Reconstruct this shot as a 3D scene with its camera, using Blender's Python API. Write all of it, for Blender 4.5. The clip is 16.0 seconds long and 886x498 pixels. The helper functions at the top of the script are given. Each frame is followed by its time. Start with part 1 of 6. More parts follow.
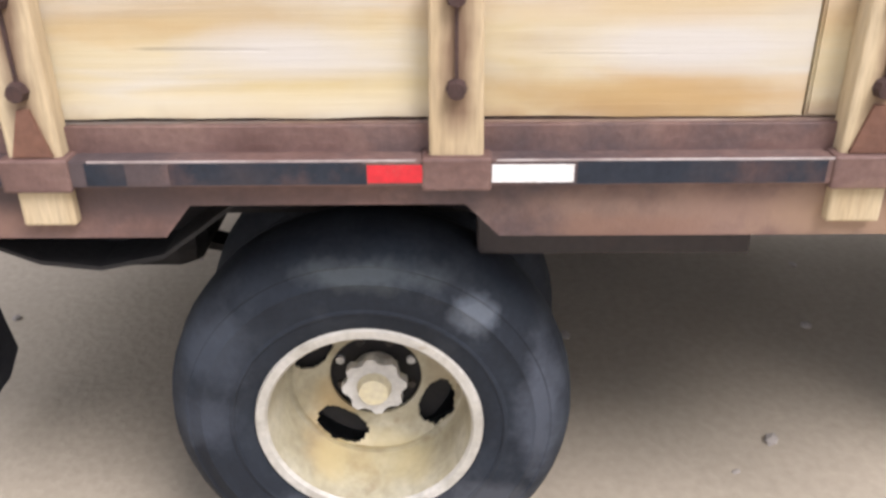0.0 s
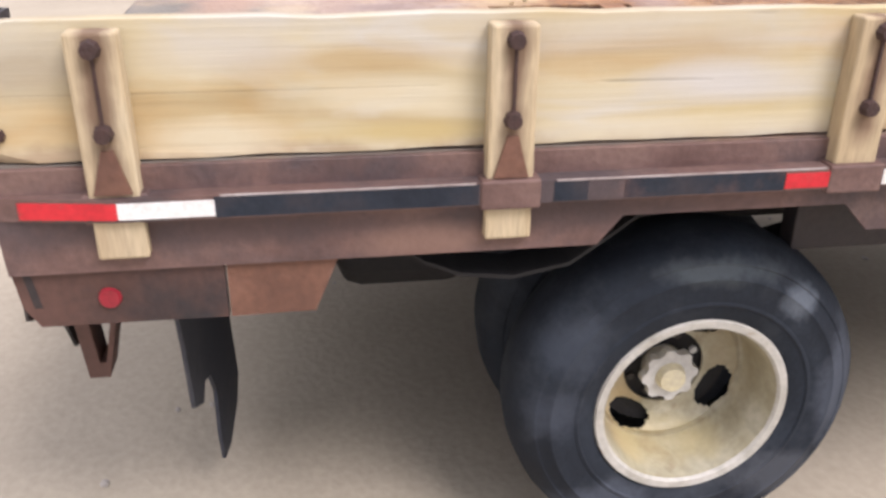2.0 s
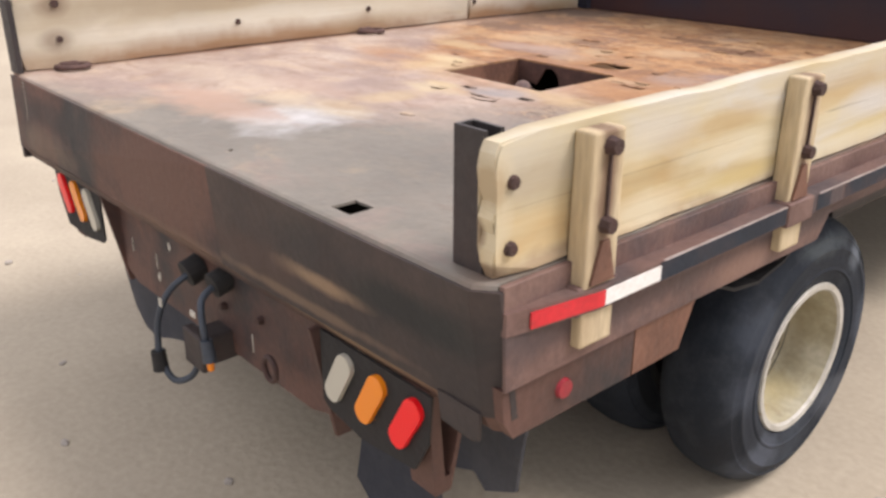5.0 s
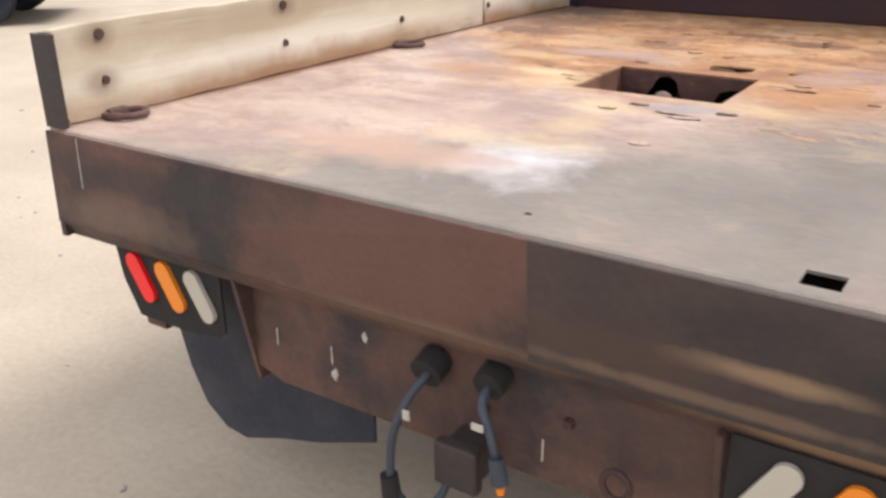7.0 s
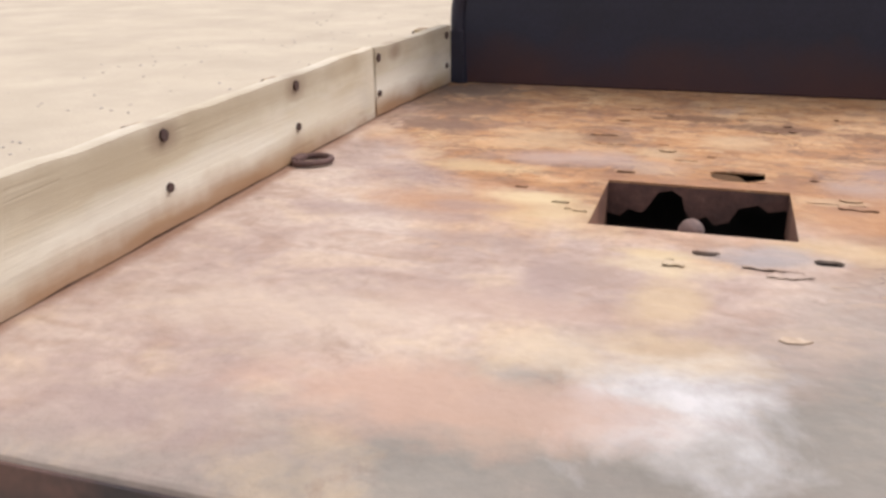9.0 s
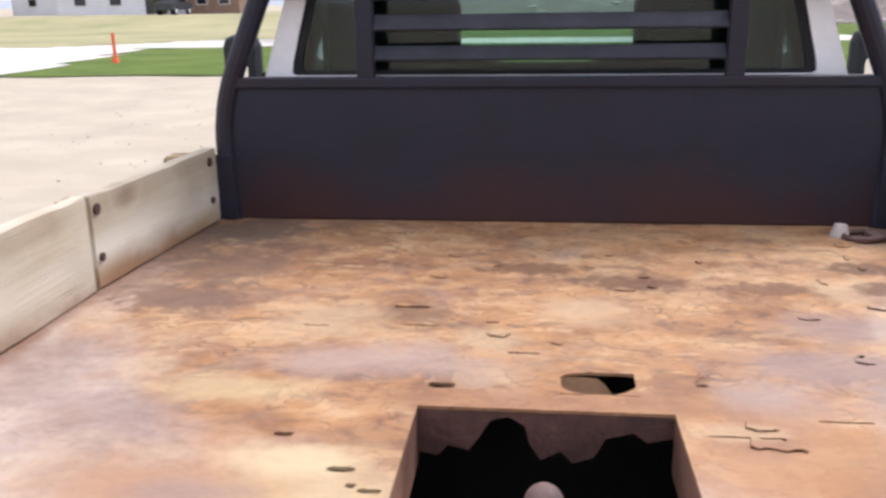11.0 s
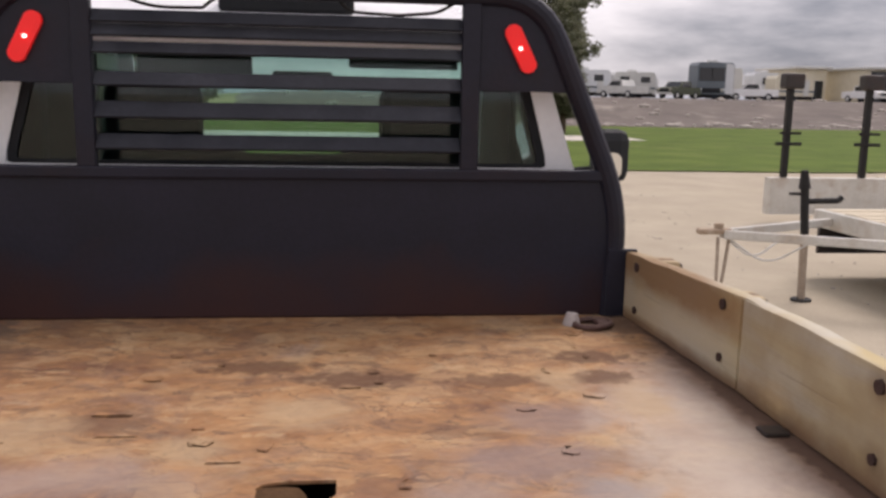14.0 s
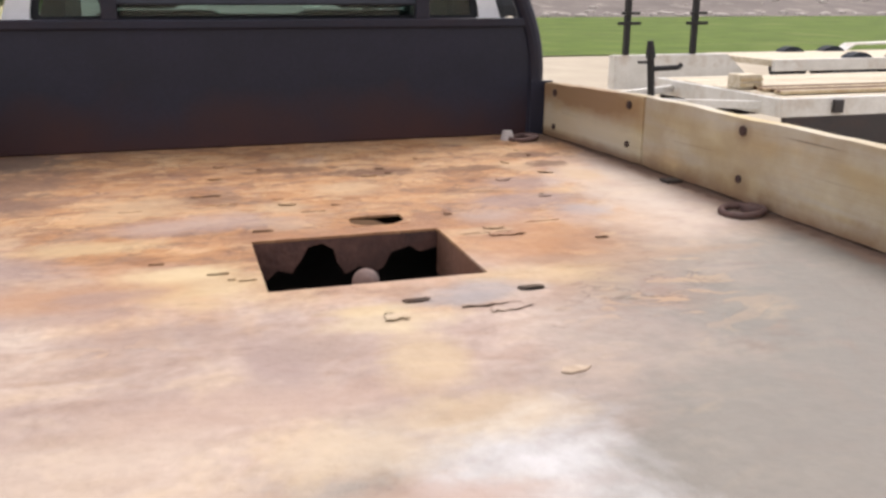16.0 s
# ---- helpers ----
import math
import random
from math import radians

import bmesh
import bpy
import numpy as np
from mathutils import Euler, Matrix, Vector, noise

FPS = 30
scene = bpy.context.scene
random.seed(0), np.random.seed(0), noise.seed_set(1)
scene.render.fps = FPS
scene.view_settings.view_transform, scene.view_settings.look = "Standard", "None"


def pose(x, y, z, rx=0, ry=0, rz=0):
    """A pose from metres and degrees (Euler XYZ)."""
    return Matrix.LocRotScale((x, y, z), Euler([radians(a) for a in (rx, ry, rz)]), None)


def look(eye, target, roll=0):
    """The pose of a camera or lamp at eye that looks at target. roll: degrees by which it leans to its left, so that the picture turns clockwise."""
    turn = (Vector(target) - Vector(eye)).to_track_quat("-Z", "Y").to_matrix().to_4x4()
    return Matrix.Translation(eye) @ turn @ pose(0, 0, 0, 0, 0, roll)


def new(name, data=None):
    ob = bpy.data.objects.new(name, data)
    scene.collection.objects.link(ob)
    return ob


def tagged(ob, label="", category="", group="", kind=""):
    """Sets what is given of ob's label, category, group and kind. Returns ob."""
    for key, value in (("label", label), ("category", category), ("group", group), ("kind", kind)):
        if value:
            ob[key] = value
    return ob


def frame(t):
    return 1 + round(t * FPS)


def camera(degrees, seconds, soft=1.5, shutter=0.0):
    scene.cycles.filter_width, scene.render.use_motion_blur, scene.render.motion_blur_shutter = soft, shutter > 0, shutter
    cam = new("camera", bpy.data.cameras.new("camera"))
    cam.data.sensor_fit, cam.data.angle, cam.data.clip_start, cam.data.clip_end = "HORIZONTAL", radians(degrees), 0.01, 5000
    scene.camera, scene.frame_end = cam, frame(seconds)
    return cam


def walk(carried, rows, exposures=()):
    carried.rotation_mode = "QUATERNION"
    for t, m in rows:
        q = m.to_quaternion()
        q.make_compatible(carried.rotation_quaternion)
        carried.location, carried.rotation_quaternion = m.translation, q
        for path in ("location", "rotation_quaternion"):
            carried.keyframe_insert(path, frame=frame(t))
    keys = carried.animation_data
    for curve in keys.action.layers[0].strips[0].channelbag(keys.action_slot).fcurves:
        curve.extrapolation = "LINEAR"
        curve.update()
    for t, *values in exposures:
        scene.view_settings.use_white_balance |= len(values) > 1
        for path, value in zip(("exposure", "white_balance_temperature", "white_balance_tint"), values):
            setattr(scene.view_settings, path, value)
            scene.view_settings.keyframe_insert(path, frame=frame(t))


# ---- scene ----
cam = camera(54.1, 16.0, soft=2.8, shutter=0.25)
PATH = [
    (0, (2.374, 1.469, 1.476), (0.595, 1.454, 0.562), -0.5),
    (0.5, (2.431, 1.232, 1.447), (0.684, 1.383, 0.484), 1.3),
    (1, (2.539, 1.001, 1.482), (0.789, 1.257, 0.548), 0.3),
    (1.5, (2.527, 0.77, 1.501), (0.749, 0.981, 0.611), 0.6),
    (2, (2.506, 0.532, 1.533), (0.722, 0.803, 0.671), 0.6),
    (2.5, (2.461, 0.219, 1.563), (0.72, 0.756, 0.738), 0.7),
    (3, (2.493, -0.057, 1.569), (0.776, 0.638, 0.813), -0.0),
    (3.5, (2.527, -0.32, 1.603), (0.836, 0.479, 0.897), 0.6),
    (3.7, (2.505, -0.415, 1.597), (0.824, 0.415, 0.899), 0.8),
    (5.8, (1.496, -1.078, 1.603), (0.382, 0.386, 0.82), -1.6),
    (6, (1.383, -1.143, 1.595), (0.316, 0.359, 0.817), -1.8),
    (6.5, (1.123, -1.211, 1.573), (0.085, 0.307, 0.784), 0.0),
    (7, (0.88, -1.221, 1.589), (-0.158, 0.306, 0.82), -0.7),
    (7.5, (0.646, -1.15, 1.605), (-0.284, 0.459, 0.865), 0.0),
    (8, (0.394, -1.056, 1.63), (-0.429, 0.626, 0.928), -1.6),
    (8.2, (0.309, -1.01, 1.644), (-0.475, 0.688, 0.935), -1.4),
    (10.3, (-0.162, -0.169, 1.696), (-0.453, 1.719, 1.103), -0.4),
    (10.5, (-0.122, -0.086, 1.705), (-0.409, 1.813, 1.148), -0.2),
    (11, (-0.015, 0.084, 1.719), (-0.233, 1.995, 1.172), -0.8),
    (11.5, (0.053, 0.149, 1.718), (-0.019, 2.088, 1.235), 0.0),
    (12, (0.086, 0.152, 1.74), (0.087, 2.118, 1.373), 0.1),
    (12.5, (0.095, 0.157, 1.767), (0.103, 2.142, 1.526), -0.0),
    (13, (0.103, 0.161, 1.772), (0.122, 2.151, 1.572), 0.2),
    (13.5, (0.155, 0.171, 1.741), (0.278, 2.15, 1.479), 0.4),
    (14, (0.178, 0.168, 1.707), (0.405, 2.126, 1.367), 1.1),
    (14.5, (0.135, 0.105, 1.667), (0.411, 2.045, 1.269), 1.3),
    (15, (-0.033, -0.072, 1.625), (0.333, 1.839, 1.163), 1.8),
    (15.4, (-0.159, -0.239, 1.607), (0.369, 1.621, 1.095), 0.8),
    (15.5, (-0.182, -0.27, 1.607), (0.369, 1.575, 1.067), 0.1),
    (16, (-0.354, -0.485, 1.585), (0.207, 1.351, 1.023), 0.2),
]
EXPOSURE = [(0, 0.88, 6380, 18), (0.5, 1.0, 6180, 18.5), (1.0, 1.02, 6050, 19.5), (1.5, 0.85, 6080, 20), (2.0, 0.71, 6380, 20), (2.5, 0.62, 6480, 18.5), (3.0, 0.43, 6650, 18), (6.0, 0.74, 6720, 17), (7.0, 0.77, 6650, 17), (8.2, 0.65, 6650, 17), (10.3, 0.5, 6350, 17.5), (11.0, 0.76, 6150, 18), (11.7, 0.84, 6250, 17), (12.5, 0.25, 6600, 17), (13.0, -0.06, 6580, 16.5), (13.4, -0.25, 6630, 18.7), (14.0, 0.03, 6850, 20.5), (15.0, 0.33, 6850, 19), (16, 0.59, 6680, 16.5)]
walk(cam, [(t, look(eye, target, roll)) for t, eye, target, roll in PATH], EXPOSURE)

# ---- world, sun ----
world = bpy.data.worlds.new("overcast_sky")
scene.world = world
world.use_nodes = True
wn, wl = world.node_tree.nodes, world.node_tree.links
wn.clear()
w_out = wn.new("ShaderNodeOutputWorld")
w_bg = wn.new("ShaderNodeBackground")
w_sky = wn.new("ShaderNodeTexSky")
w_sky.sky_type = "NISHITA"
w_sky.sun_disc = False
w_sky.sun_elevation = radians(54)
w_sky.sun_rotation = radians(50)
w_co = wn.new("ShaderNodeTexCoord")
w_map = wn.new("ShaderNodeMapping")
w_map.inputs["Scale"].default_value = (1.0, 1.0, 3.6)
w_map.inputs["Location"].default_value = (3.1, 0.7, 0.4)
w_noise = wn.new("ShaderNodeTexNoise")
w_noise.inputs["Scale"].default_value = 2.9
w_noise.inputs["Detail"].default_value = 9
w_noise.inputs["Roughness"].default_value = 0.55
w_noise.inputs["Distortion"].default_value = 0.0
w_ramp = wn.new("ShaderNodeValToRGB")
w_ramp.color_ramp.elements[0].position = 0.30
w_ramp.color_ramp.elements[0].color = (3.4, 3.75, 4.4, 1)
w_ramp.color_ramp.elements[1].position = 0.62
w_ramp.color_ramp.elements[1].color = (13.2, 13.3, 13.7, 1)
w_mix = wn.new("ShaderNodeMix")
w_mix.data_type = "RGBA"
w_mix.inputs[0].default_value = 0.9
wl.new(w_co.outputs["Generated"], w_map.inputs["Vector"])
wl.new(w_map.outputs["Vector"], w_noise.inputs["Vector"])
wl.new(w_noise.outputs["Fac"], w_ramp.inputs["Fac"])
wl.new(w_sky.outputs["Color"], w_mix.inputs[6])
wl.new(w_ramp.outputs["Color"], w_mix.inputs[7])
wl.new(w_mix.outputs[2], w_bg.inputs["Color"])
w_sep = wn.new("ShaderNodeSeparateXYZ")
wl.new(w_co.outputs["Generated"], w_sep.inputs[0])
w_up = wn.new("ShaderNodeMapRange")
w_up.inputs["To Min"].default_value, w_up.inputs["To Max"].default_value = 0.076, 0.104
wl.new(w_sep.outputs["Z"], w_up.inputs["Value"])
wl.new(w_up.outputs["Result"], w_bg.inputs["Strength"])
wl.new(w_bg.outputs[0], w_out.inputs["Surface"])

sun_data = bpy.data.lights.new("sun", "SUN")
sun_data.energy = 2.2
sun_data.angle = radians(26)
sun_data.color = (1.0, 0.975, 0.95)
sun = new("sun", sun_data)
sun.matrix_world = look((0, 0, 0), (-0.56, -0.47, -1.0))


# ---- materials ----
def material(name, colors, scale=8.0, fine=60.0, rough=(0.6, 0.9), metal=0.0, bump=0.3, stretch=(1, 1, 1), detail=8,
             stain=None, stain_scale=2.0, stain_amount=0.5, stain_sharp=0.12, vary=0.0, spec=0.5, grain_amount=0.3):
    """colors: two to four colours spread by noise; stain: a second layer's colour in soft patches."""
    m = bpy.data.materials.new(name)
    m.use_nodes = True
    n, l = m.node_tree.nodes, m.node_tree.links
    bsdf = n["Principled BSDF"]
    co = n.new("ShaderNodeTexCoord")
    mp = n.new("ShaderNodeMapping")
    mp.inputs["Scale"].default_value = stretch
    l.new(co.outputs["Object"], mp.inputs["Vector"])
    vec = mp.outputs["Vector"]
    if vary:
        oi = n.new("ShaderNodeObjectInfo")
        add = n.new("ShaderNodeVectorMath")
        add.operation = "SCALE"
        add.inputs[0].default_value = (31.7, 17.3, 23.9)
        l.new(oi.outputs["Random"], add.inputs["Scale"])
        plus = n.new("ShaderNodeVectorMath")
        l.new(vec, plus.inputs[0])
        l.new(add.outputs[0], plus.inputs[1])
        vec = plus.outputs[0]
    big = n.new("ShaderNodeTexNoise")
    big.inputs["Scale"].default_value = scale
    big.inputs["Detail"].default_value = detail
    big.inputs["Roughness"].default_value = 0.6
    l.new(vec, big.inputs["Vector"])
    ramp = n.new("ShaderNodeValToRGB")
    el = ramp.color_ramp.elements
    while len(el) < len(colors):
        el.new(0.5)
    for i, c in enumerate(colors):
        el[i].position = 0.3 + 0.4 * i / max(1, len(colors) - 1)
        el[i].color = (*c, 1)
    l.new(big.outputs["Fac"], ramp.inputs["Fac"])
    color = ramp.outputs["Color"]
    small = n.new("ShaderNodeTexNoise")
    small.inputs["Scale"].default_value = fine
    small.inputs["Detail"].default_value = 6
    l.new(vec, small.inputs["Vector"])
    if stain:
        sn = n.new("ShaderNodeTexNoise")
        sn.inputs["Scale"].default_value = stain_scale
        sn.inputs["Detail"].default_value = 7
        sn.inputs["Roughness"].default_value = 0.65
        l.new(vec, sn.inputs["Vector"])
        sr = n.new("ShaderNodeMapRange")
        sr.inputs["From Min"].default_value = 1 - stain_amount - stain_sharp
        sr.inputs["From Max"].default_value = 1 - stain_amount + stain_sharp
        l.new(sn.outputs["Fac"], sr.inputs["Value"])
        mx = n.new("ShaderNodeMix")
        mx.data_type = "RGBA"
        l.new(sr.outputs["Result"], mx.inputs[0])
        l.new(color, mx.inputs[6])
        mx.inputs[7].default_value = (*stain, 1)
        color = mx.outputs[2]
    grain = n.new("ShaderNodeMix")
    grain.data_type = "RGBA"
    grain.blend_type = "OVERLAY"
    grain.inputs[0].default_value = grain_amount
    l.new(color, grain.inputs[6])
    l.new(small.outputs["Fac"], grain.inputs[7])
    l.new(grain.outputs[2], bsdf.inputs["Base Color"])
    rr = n.new("ShaderNodeMapRange")
    rr.inputs["To Min"].default_value, rr.inputs["To Max"].default_value = rough
    rr.inputs["From Min"].default_value, rr.inputs["From Max"].default_value = 0.3, 0.7
    l.new(big.outputs["Fac"], rr.inputs["Value"])
    l.new(rr.outputs["Result"], bsdf.inputs["Roughness"])
    bsdf.inputs["Metallic"].default_value = metal
    bsdf.inputs["Specular IOR Level"].default_value = spec
    if bump:
        bp = n.new("ShaderNodeBump")
        bp.inputs["Strength"].default_value = bump
        bp.inputs["Distance"].default_value = 0.01
        l.new(small.outputs["Fac"], bp.inputs["Height"])
        l.new(bp.outputs["Normal"], bsdf.inputs["Normal"])
    return m


def clear_glass(name, tint, rough=0.02):
    """Thin tinted pane: it lets light straight through and mirrors a little."""
    m = bpy.data.materials.new(name)
    m.use_nodes = True
    n, l = m.node_tree.nodes, m.node_tree.links
    n.clear()
    out = n.new("ShaderNodeOutputMaterial")
    tr = n.new("ShaderNodeBsdfTransparent")
    tr.inputs["Color"].default_value = (*tint, 1)
    gl = n.new("ShaderNodeBsdfGlossy")
    gl.inputs["Roughness"].default_value = rough
    fr = n.new("ShaderNodeFresnel")
    fr.inputs["IOR"].default_value = 1.45
    mx = n.new("ShaderNodeMixShader")
    l.new(fr.outputs[0], mx.inputs[0])
    l.new(tr.outputs[0], mx.inputs[1])
    l.new(gl.outputs[0], mx.inputs[2])
    l.new(mx.outputs[0], out.inputs["Surface"])
    return m


def plain(name, color, rough=0.5, metal=0.0, emit=None, power=0.0):
    m = bpy.data.materials.new(name)
    m.use_nodes = True
    b = m.node_tree.nodes["Principled BSDF"]
    b.inputs["Base Color"].default_value = (*color, 1)
    b.inputs["Roughness"].default_value = rough
    b.inputs["Metallic"].default_value = metal
    if emit:
        b.inputs["Emission Color"].default_value = (*emit, 1)
        b.inputs["Emission Strength"].default_value = power
    return m


def patches(m, items, scale=7.0, warp=0.9, soft=0.45):
    """Lays patches of colour over a material: (centre, radii, colour, strength), each with a ragged edge."""
    n, l = m.node_tree.nodes, m.node_tree.links
    b = n["Principled BSDF"]
    color = b.inputs["Base Color"].links[0].from_socket
    co = n.new("ShaderNodeTexCoord")
    t = n.new("ShaderNodeTexNoise")
    t.inputs["Scale"].default_value = scale
    t.inputs["Detail"].default_value = 7
    t.inputs["Roughness"].default_value = 0.62
    l.new(co.outputs["Object"], t.inputs["Vector"])
    for c, rad, tone, amount in items:
        mp = n.new("ShaderNodeMapping")
        mp.inputs["Scale"].default_value = [1 / q for q in rad]
        mp.inputs["Location"].default_value = [-a / q for a, q in zip(c, rad)]
        l.new(co.outputs["Object"], mp.inputs["Vector"])
        ln = n.new("ShaderNodeVectorMath")
        ln.operation = "LENGTH"
        l.new(mp.outputs["Vector"], ln.inputs[0])
        ad = n.new("ShaderNodeMath")
        ad.operation = "MULTIPLY_ADD"
        ad.inputs[1].default_value = warp * 2
        l.new(t.outputs["Fac"], ad.inputs[0])
        l.new(ln.outputs["Value"], ad.inputs[2])
        mr = n.new("ShaderNodeMapRange")
        for k, v in zip(("From Min", "From Max", "To Min", "To Max"), (warp + 1.0 - soft, warp + 1.0 + soft, amount, 0.0)):
            mr.inputs[k].default_value = v
        l.new(ad.outputs[0], mr.inputs["Value"])
        mx = n.new("ShaderNodeMix")
        mx.data_type = "RGBA"
        l.new(mr.outputs["Result"], mx.inputs[0])
        l.new(color, mx.inputs[6])
        mx.inputs[7].default_value = (*tone, 1)
        color = mx.outputs[2]
    l.new(color, b.inputs["Base Color"])


def pine(name, tones, blotch, foot, warm, crack_at=0.5):
    """Weathered board: broad streaks along y, fine grain, split lines, blotches, a stained foot."""
    m = bpy.data.materials.new(name)
    m.use_nodes = True
    n, l = m.node_tree.nodes, m.node_tree.links
    b = n["Principled BSDF"]
    co, oi = n.new("ShaderNodeTexCoord"), n.new("ShaderNodeObjectInfo")
    sc = n.new("ShaderNodeVectorMath")
    sc.operation = "SCALE"
    sc.inputs[0].default_value = (13.1, 27.3, 19.7)
    l.new(oi.outputs["Random"], sc.inputs["Scale"])

    def noise_at(stretch, scale, detail, rough=0.55, dist=0.0):
        pl = n.new("ShaderNodeVectorMath")
        l.new(co.outputs["Object"], pl.inputs[0])
        l.new(sc.outputs[0], pl.inputs[1])
        mp = n.new("ShaderNodeMapping")
        mp.inputs["Scale"].default_value = stretch
        l.new(pl.outputs[0], mp.inputs["Vector"])
        t = n.new("ShaderNodeTexNoise")
        for k, v in zip(("Scale", "Detail", "Roughness", "Distortion"), (scale, detail, rough, dist)):
            t.inputs[k].default_value = v
        l.new(mp.outputs["Vector"], t.inputs["Vector"])
        return t.outputs["Fac"]

    def mapr(v, p, q, c=0.0, d=1.0):
        x = n.new("ShaderNodeMapRange")
        for k, u in zip(("From Min", "From Max", "To Min", "To Max"), (p, q, c, d)):
            x.inputs[k].default_value = u
        l.new(v, x.inputs["Value"])
        return x.outputs["Result"]

    def two(op, p, q):
        x = n.new("ShaderNodeMath")
        x.operation = op
        for i, v in enumerate((p, q)):
            if isinstance(v, (int, float)):
                x.inputs[i].default_value = v
            else:
                l.new(v, x.inputs[i])
        return x.outputs[0]

    def mix(f, p, q, blend="MIX"):
        x = n.new("ShaderNodeMix")
        x.data_type, x.blend_type = "RGBA", blend
        for k, v in ((0, f), (6, p), (7, q)):
            if isinstance(v, (int, float)):
                x.inputs[k].default_value = v
            elif isinstance(v, tuple):
                x.inputs[k].default_value = (*v, 1)
            else:
                l.new(v, x.inputs[k])
        return x.outputs[2]

    streak = noise_at((1.0, 0.9, 4.0), 1.5, 4, 0.45, 0.6)
    rp = n.new("ShaderNodeValToRGB")
    el = rp.color_ramp.elements
    while len(el) < len(tones):
        el.new(0.5)
    for i, c in enumerate(tones):
        el[i].position, el[i].color = 0.30 + 0.38 * i / (len(tones) - 1), (*c, 1)
    l.new(streak, rp.inputs["Fac"])
    color = rp.outputs["Color"]
    color = mix(mapr(noise_at((1, 1.2, 3.2), 2.0, 6, 0.55, 0.4), 0.52, 0.66, 0, 0.8), color, blotch)
    color = mix(mapr(noise_at((1, 0.7, 2.6), 2.3, 5, 0.55, 0.3), 0.53, 0.66, 0, 0.65), color, warm)
    grain = noise_at((6, 0.7, 30), 3.0, 5, 0.6)
    color = mix(0.075, color, grain, "OVERLAY")
    gen = n.new("ShaderNodeSeparateXYZ")
    l.new(co.outputs["Generated"], gen.inputs[0])
    low = two("ADD", gen.outputs["Z"], mapr(noise_at((1, 3.0, 3.0), 2.0, 6), 0.3, 0.7, 0.12, -0.12))
    color = mix(mapr(low, 0.0, 0.12, 0.5, 0.0), color, foot)
    split = two("ABSOLUTE", two("SUBTRACT", noise_at((1, 0.16, 9.0), 1.3, 1, 0.4, 0.0), crack_at), 0)
    line = two("MULTIPLY", mapr(split, 0.0, 0.0045, 1, 0), mapr(noise_at((1, 1.2, 2.0), 2.4, 3), 0.56, 0.62))
    color = mix(two("MULTIPLY", line, 0.35), color, (0.055, 0.035, 0.022))
    l.new(color, b.inputs["Base Color"])
    l.new(mapr(streak, 0.3, 0.7, 0.7, 0.9), b.inputs["Roughness"])
    bp = n.new("ShaderNodeBump")
    bp.inputs["Strength"].default_value = 0.15
    bp.inputs["Distance"].default_value = 0.008
    l.new(two("SUBTRACT", grain, two("MULTIPLY", line, 1.5)), bp.inputs["Height"])
    l.new(bp.outputs["Normal"], b.inputs["Normal"])
    return m


M_gravel = material("pale_gravel", [(0.385, 0.332, 0.252), (0.415, 0.360, 0.277), (0.443, 0.387, 0.301)], scale=0.9, fine=38, bump=0.3, grain_amount=0.16,
                    stain=(0.355, 0.306, 0.236), stain_scale=0.7, stain_amount=0.45, stain_sharp=0.14, rough=(0.88, 0.97), spec=0.08)
M_rust = material("rusty_painted_steel", [(0.095, 0.052, 0.043), (0.15, 0.088, 0.073), (0.20, 0.125, 0.10)], scale=5, fine=70, bump=0.25,
                  stain=(0.075, 0.055, 0.055), stain_scale=2.2, stain_amount=0.46, stain_sharp=0.07, rough=(0.5, 0.8), metal=0.15, vary=1)
M_tail = material("brown_tail_steel", [(0.062, 0.030, 0.023), (0.104, 0.052, 0.039), (0.138, 0.073, 0.056)], scale=2.4, fine=60, bump=0.2,
                  stain=(0.022, 0.020, 0.022), stain_scale=1.5, stain_amount=0.47, stain_sharp=0.07, rough=(0.55, 0.8), metal=0.1)
patches(M_rust, [((1.142, 2.05, 0.905), (0.1, 0.40, 0.045), (0.27, 0.175, 0.13), 0.75), ((1.142, 2.12, 0.90), (0.1, 0.16, 0.05), (0.33, 0.22, 0.14), 0.7), ((1.142, 1.0, 0.93), (0.1, 0.25, 0.03), (0.06, 0.04, 0.038), 0.7), ((1.142, 0.35, 0.93), (0.1, 0.35, 0.025), (0.06, 0.042, 0.042), 0.6), ((1.142, 0.7, 0.89), (0.1, 0.10, 0.03), (0.22, 0.13, 0.095), 0.6), ((1.142, 1.75, 0.88), (0.1, 0.12, 0.02), (0.20, 0.11, 0.075), 0.6)], scale=11)
patches(M_tail, [((-0.78, -0.03, 0.965), (0.40, 0.5, 0.038), (0.030, 0.026, 0.026), 0.62),
                 ((-0.10, -0.03, 0.93), (0.28, 0.5, 0.09), (0.115, 0.062, 0.046), 0.6), ((0.05, -0.03, 0.80), (0.30, 0.5, 0.02), (0.16, 0.10, 0.065), 0.6),
                 ((0.76, -0.0, 0.79), (0.2, 0.5, 0.02), (0.20, 0.13, 0.07), 0.8), ((-0.9, -0.03, 0.85), (0.2, 0.5, 0.05), (0.16, 0.11, 0.08), 0.6)])
M_rust_orange = material("orange_brown_rust", [(0.095, 0.043, 0.028), (0.15, 0.070, 0.043), (0.20, 0.10, 0.066)], scale=6, fine=70, bump=0.25, rough=(0.6, 0.85))
M_scuff = material("dark_plate_with_tan_scrapes", [(0.018, 0.0145, 0.0145), (0.027, 0.021, 0.0205), (0.04, 0.028, 0.024)], scale=3, fine=60, bump=0.15, rough=(0.55, 0.8),
                   stain=(0.06, 0.04, 0.033), stain_scale=2.4, stain_amount=0.42)
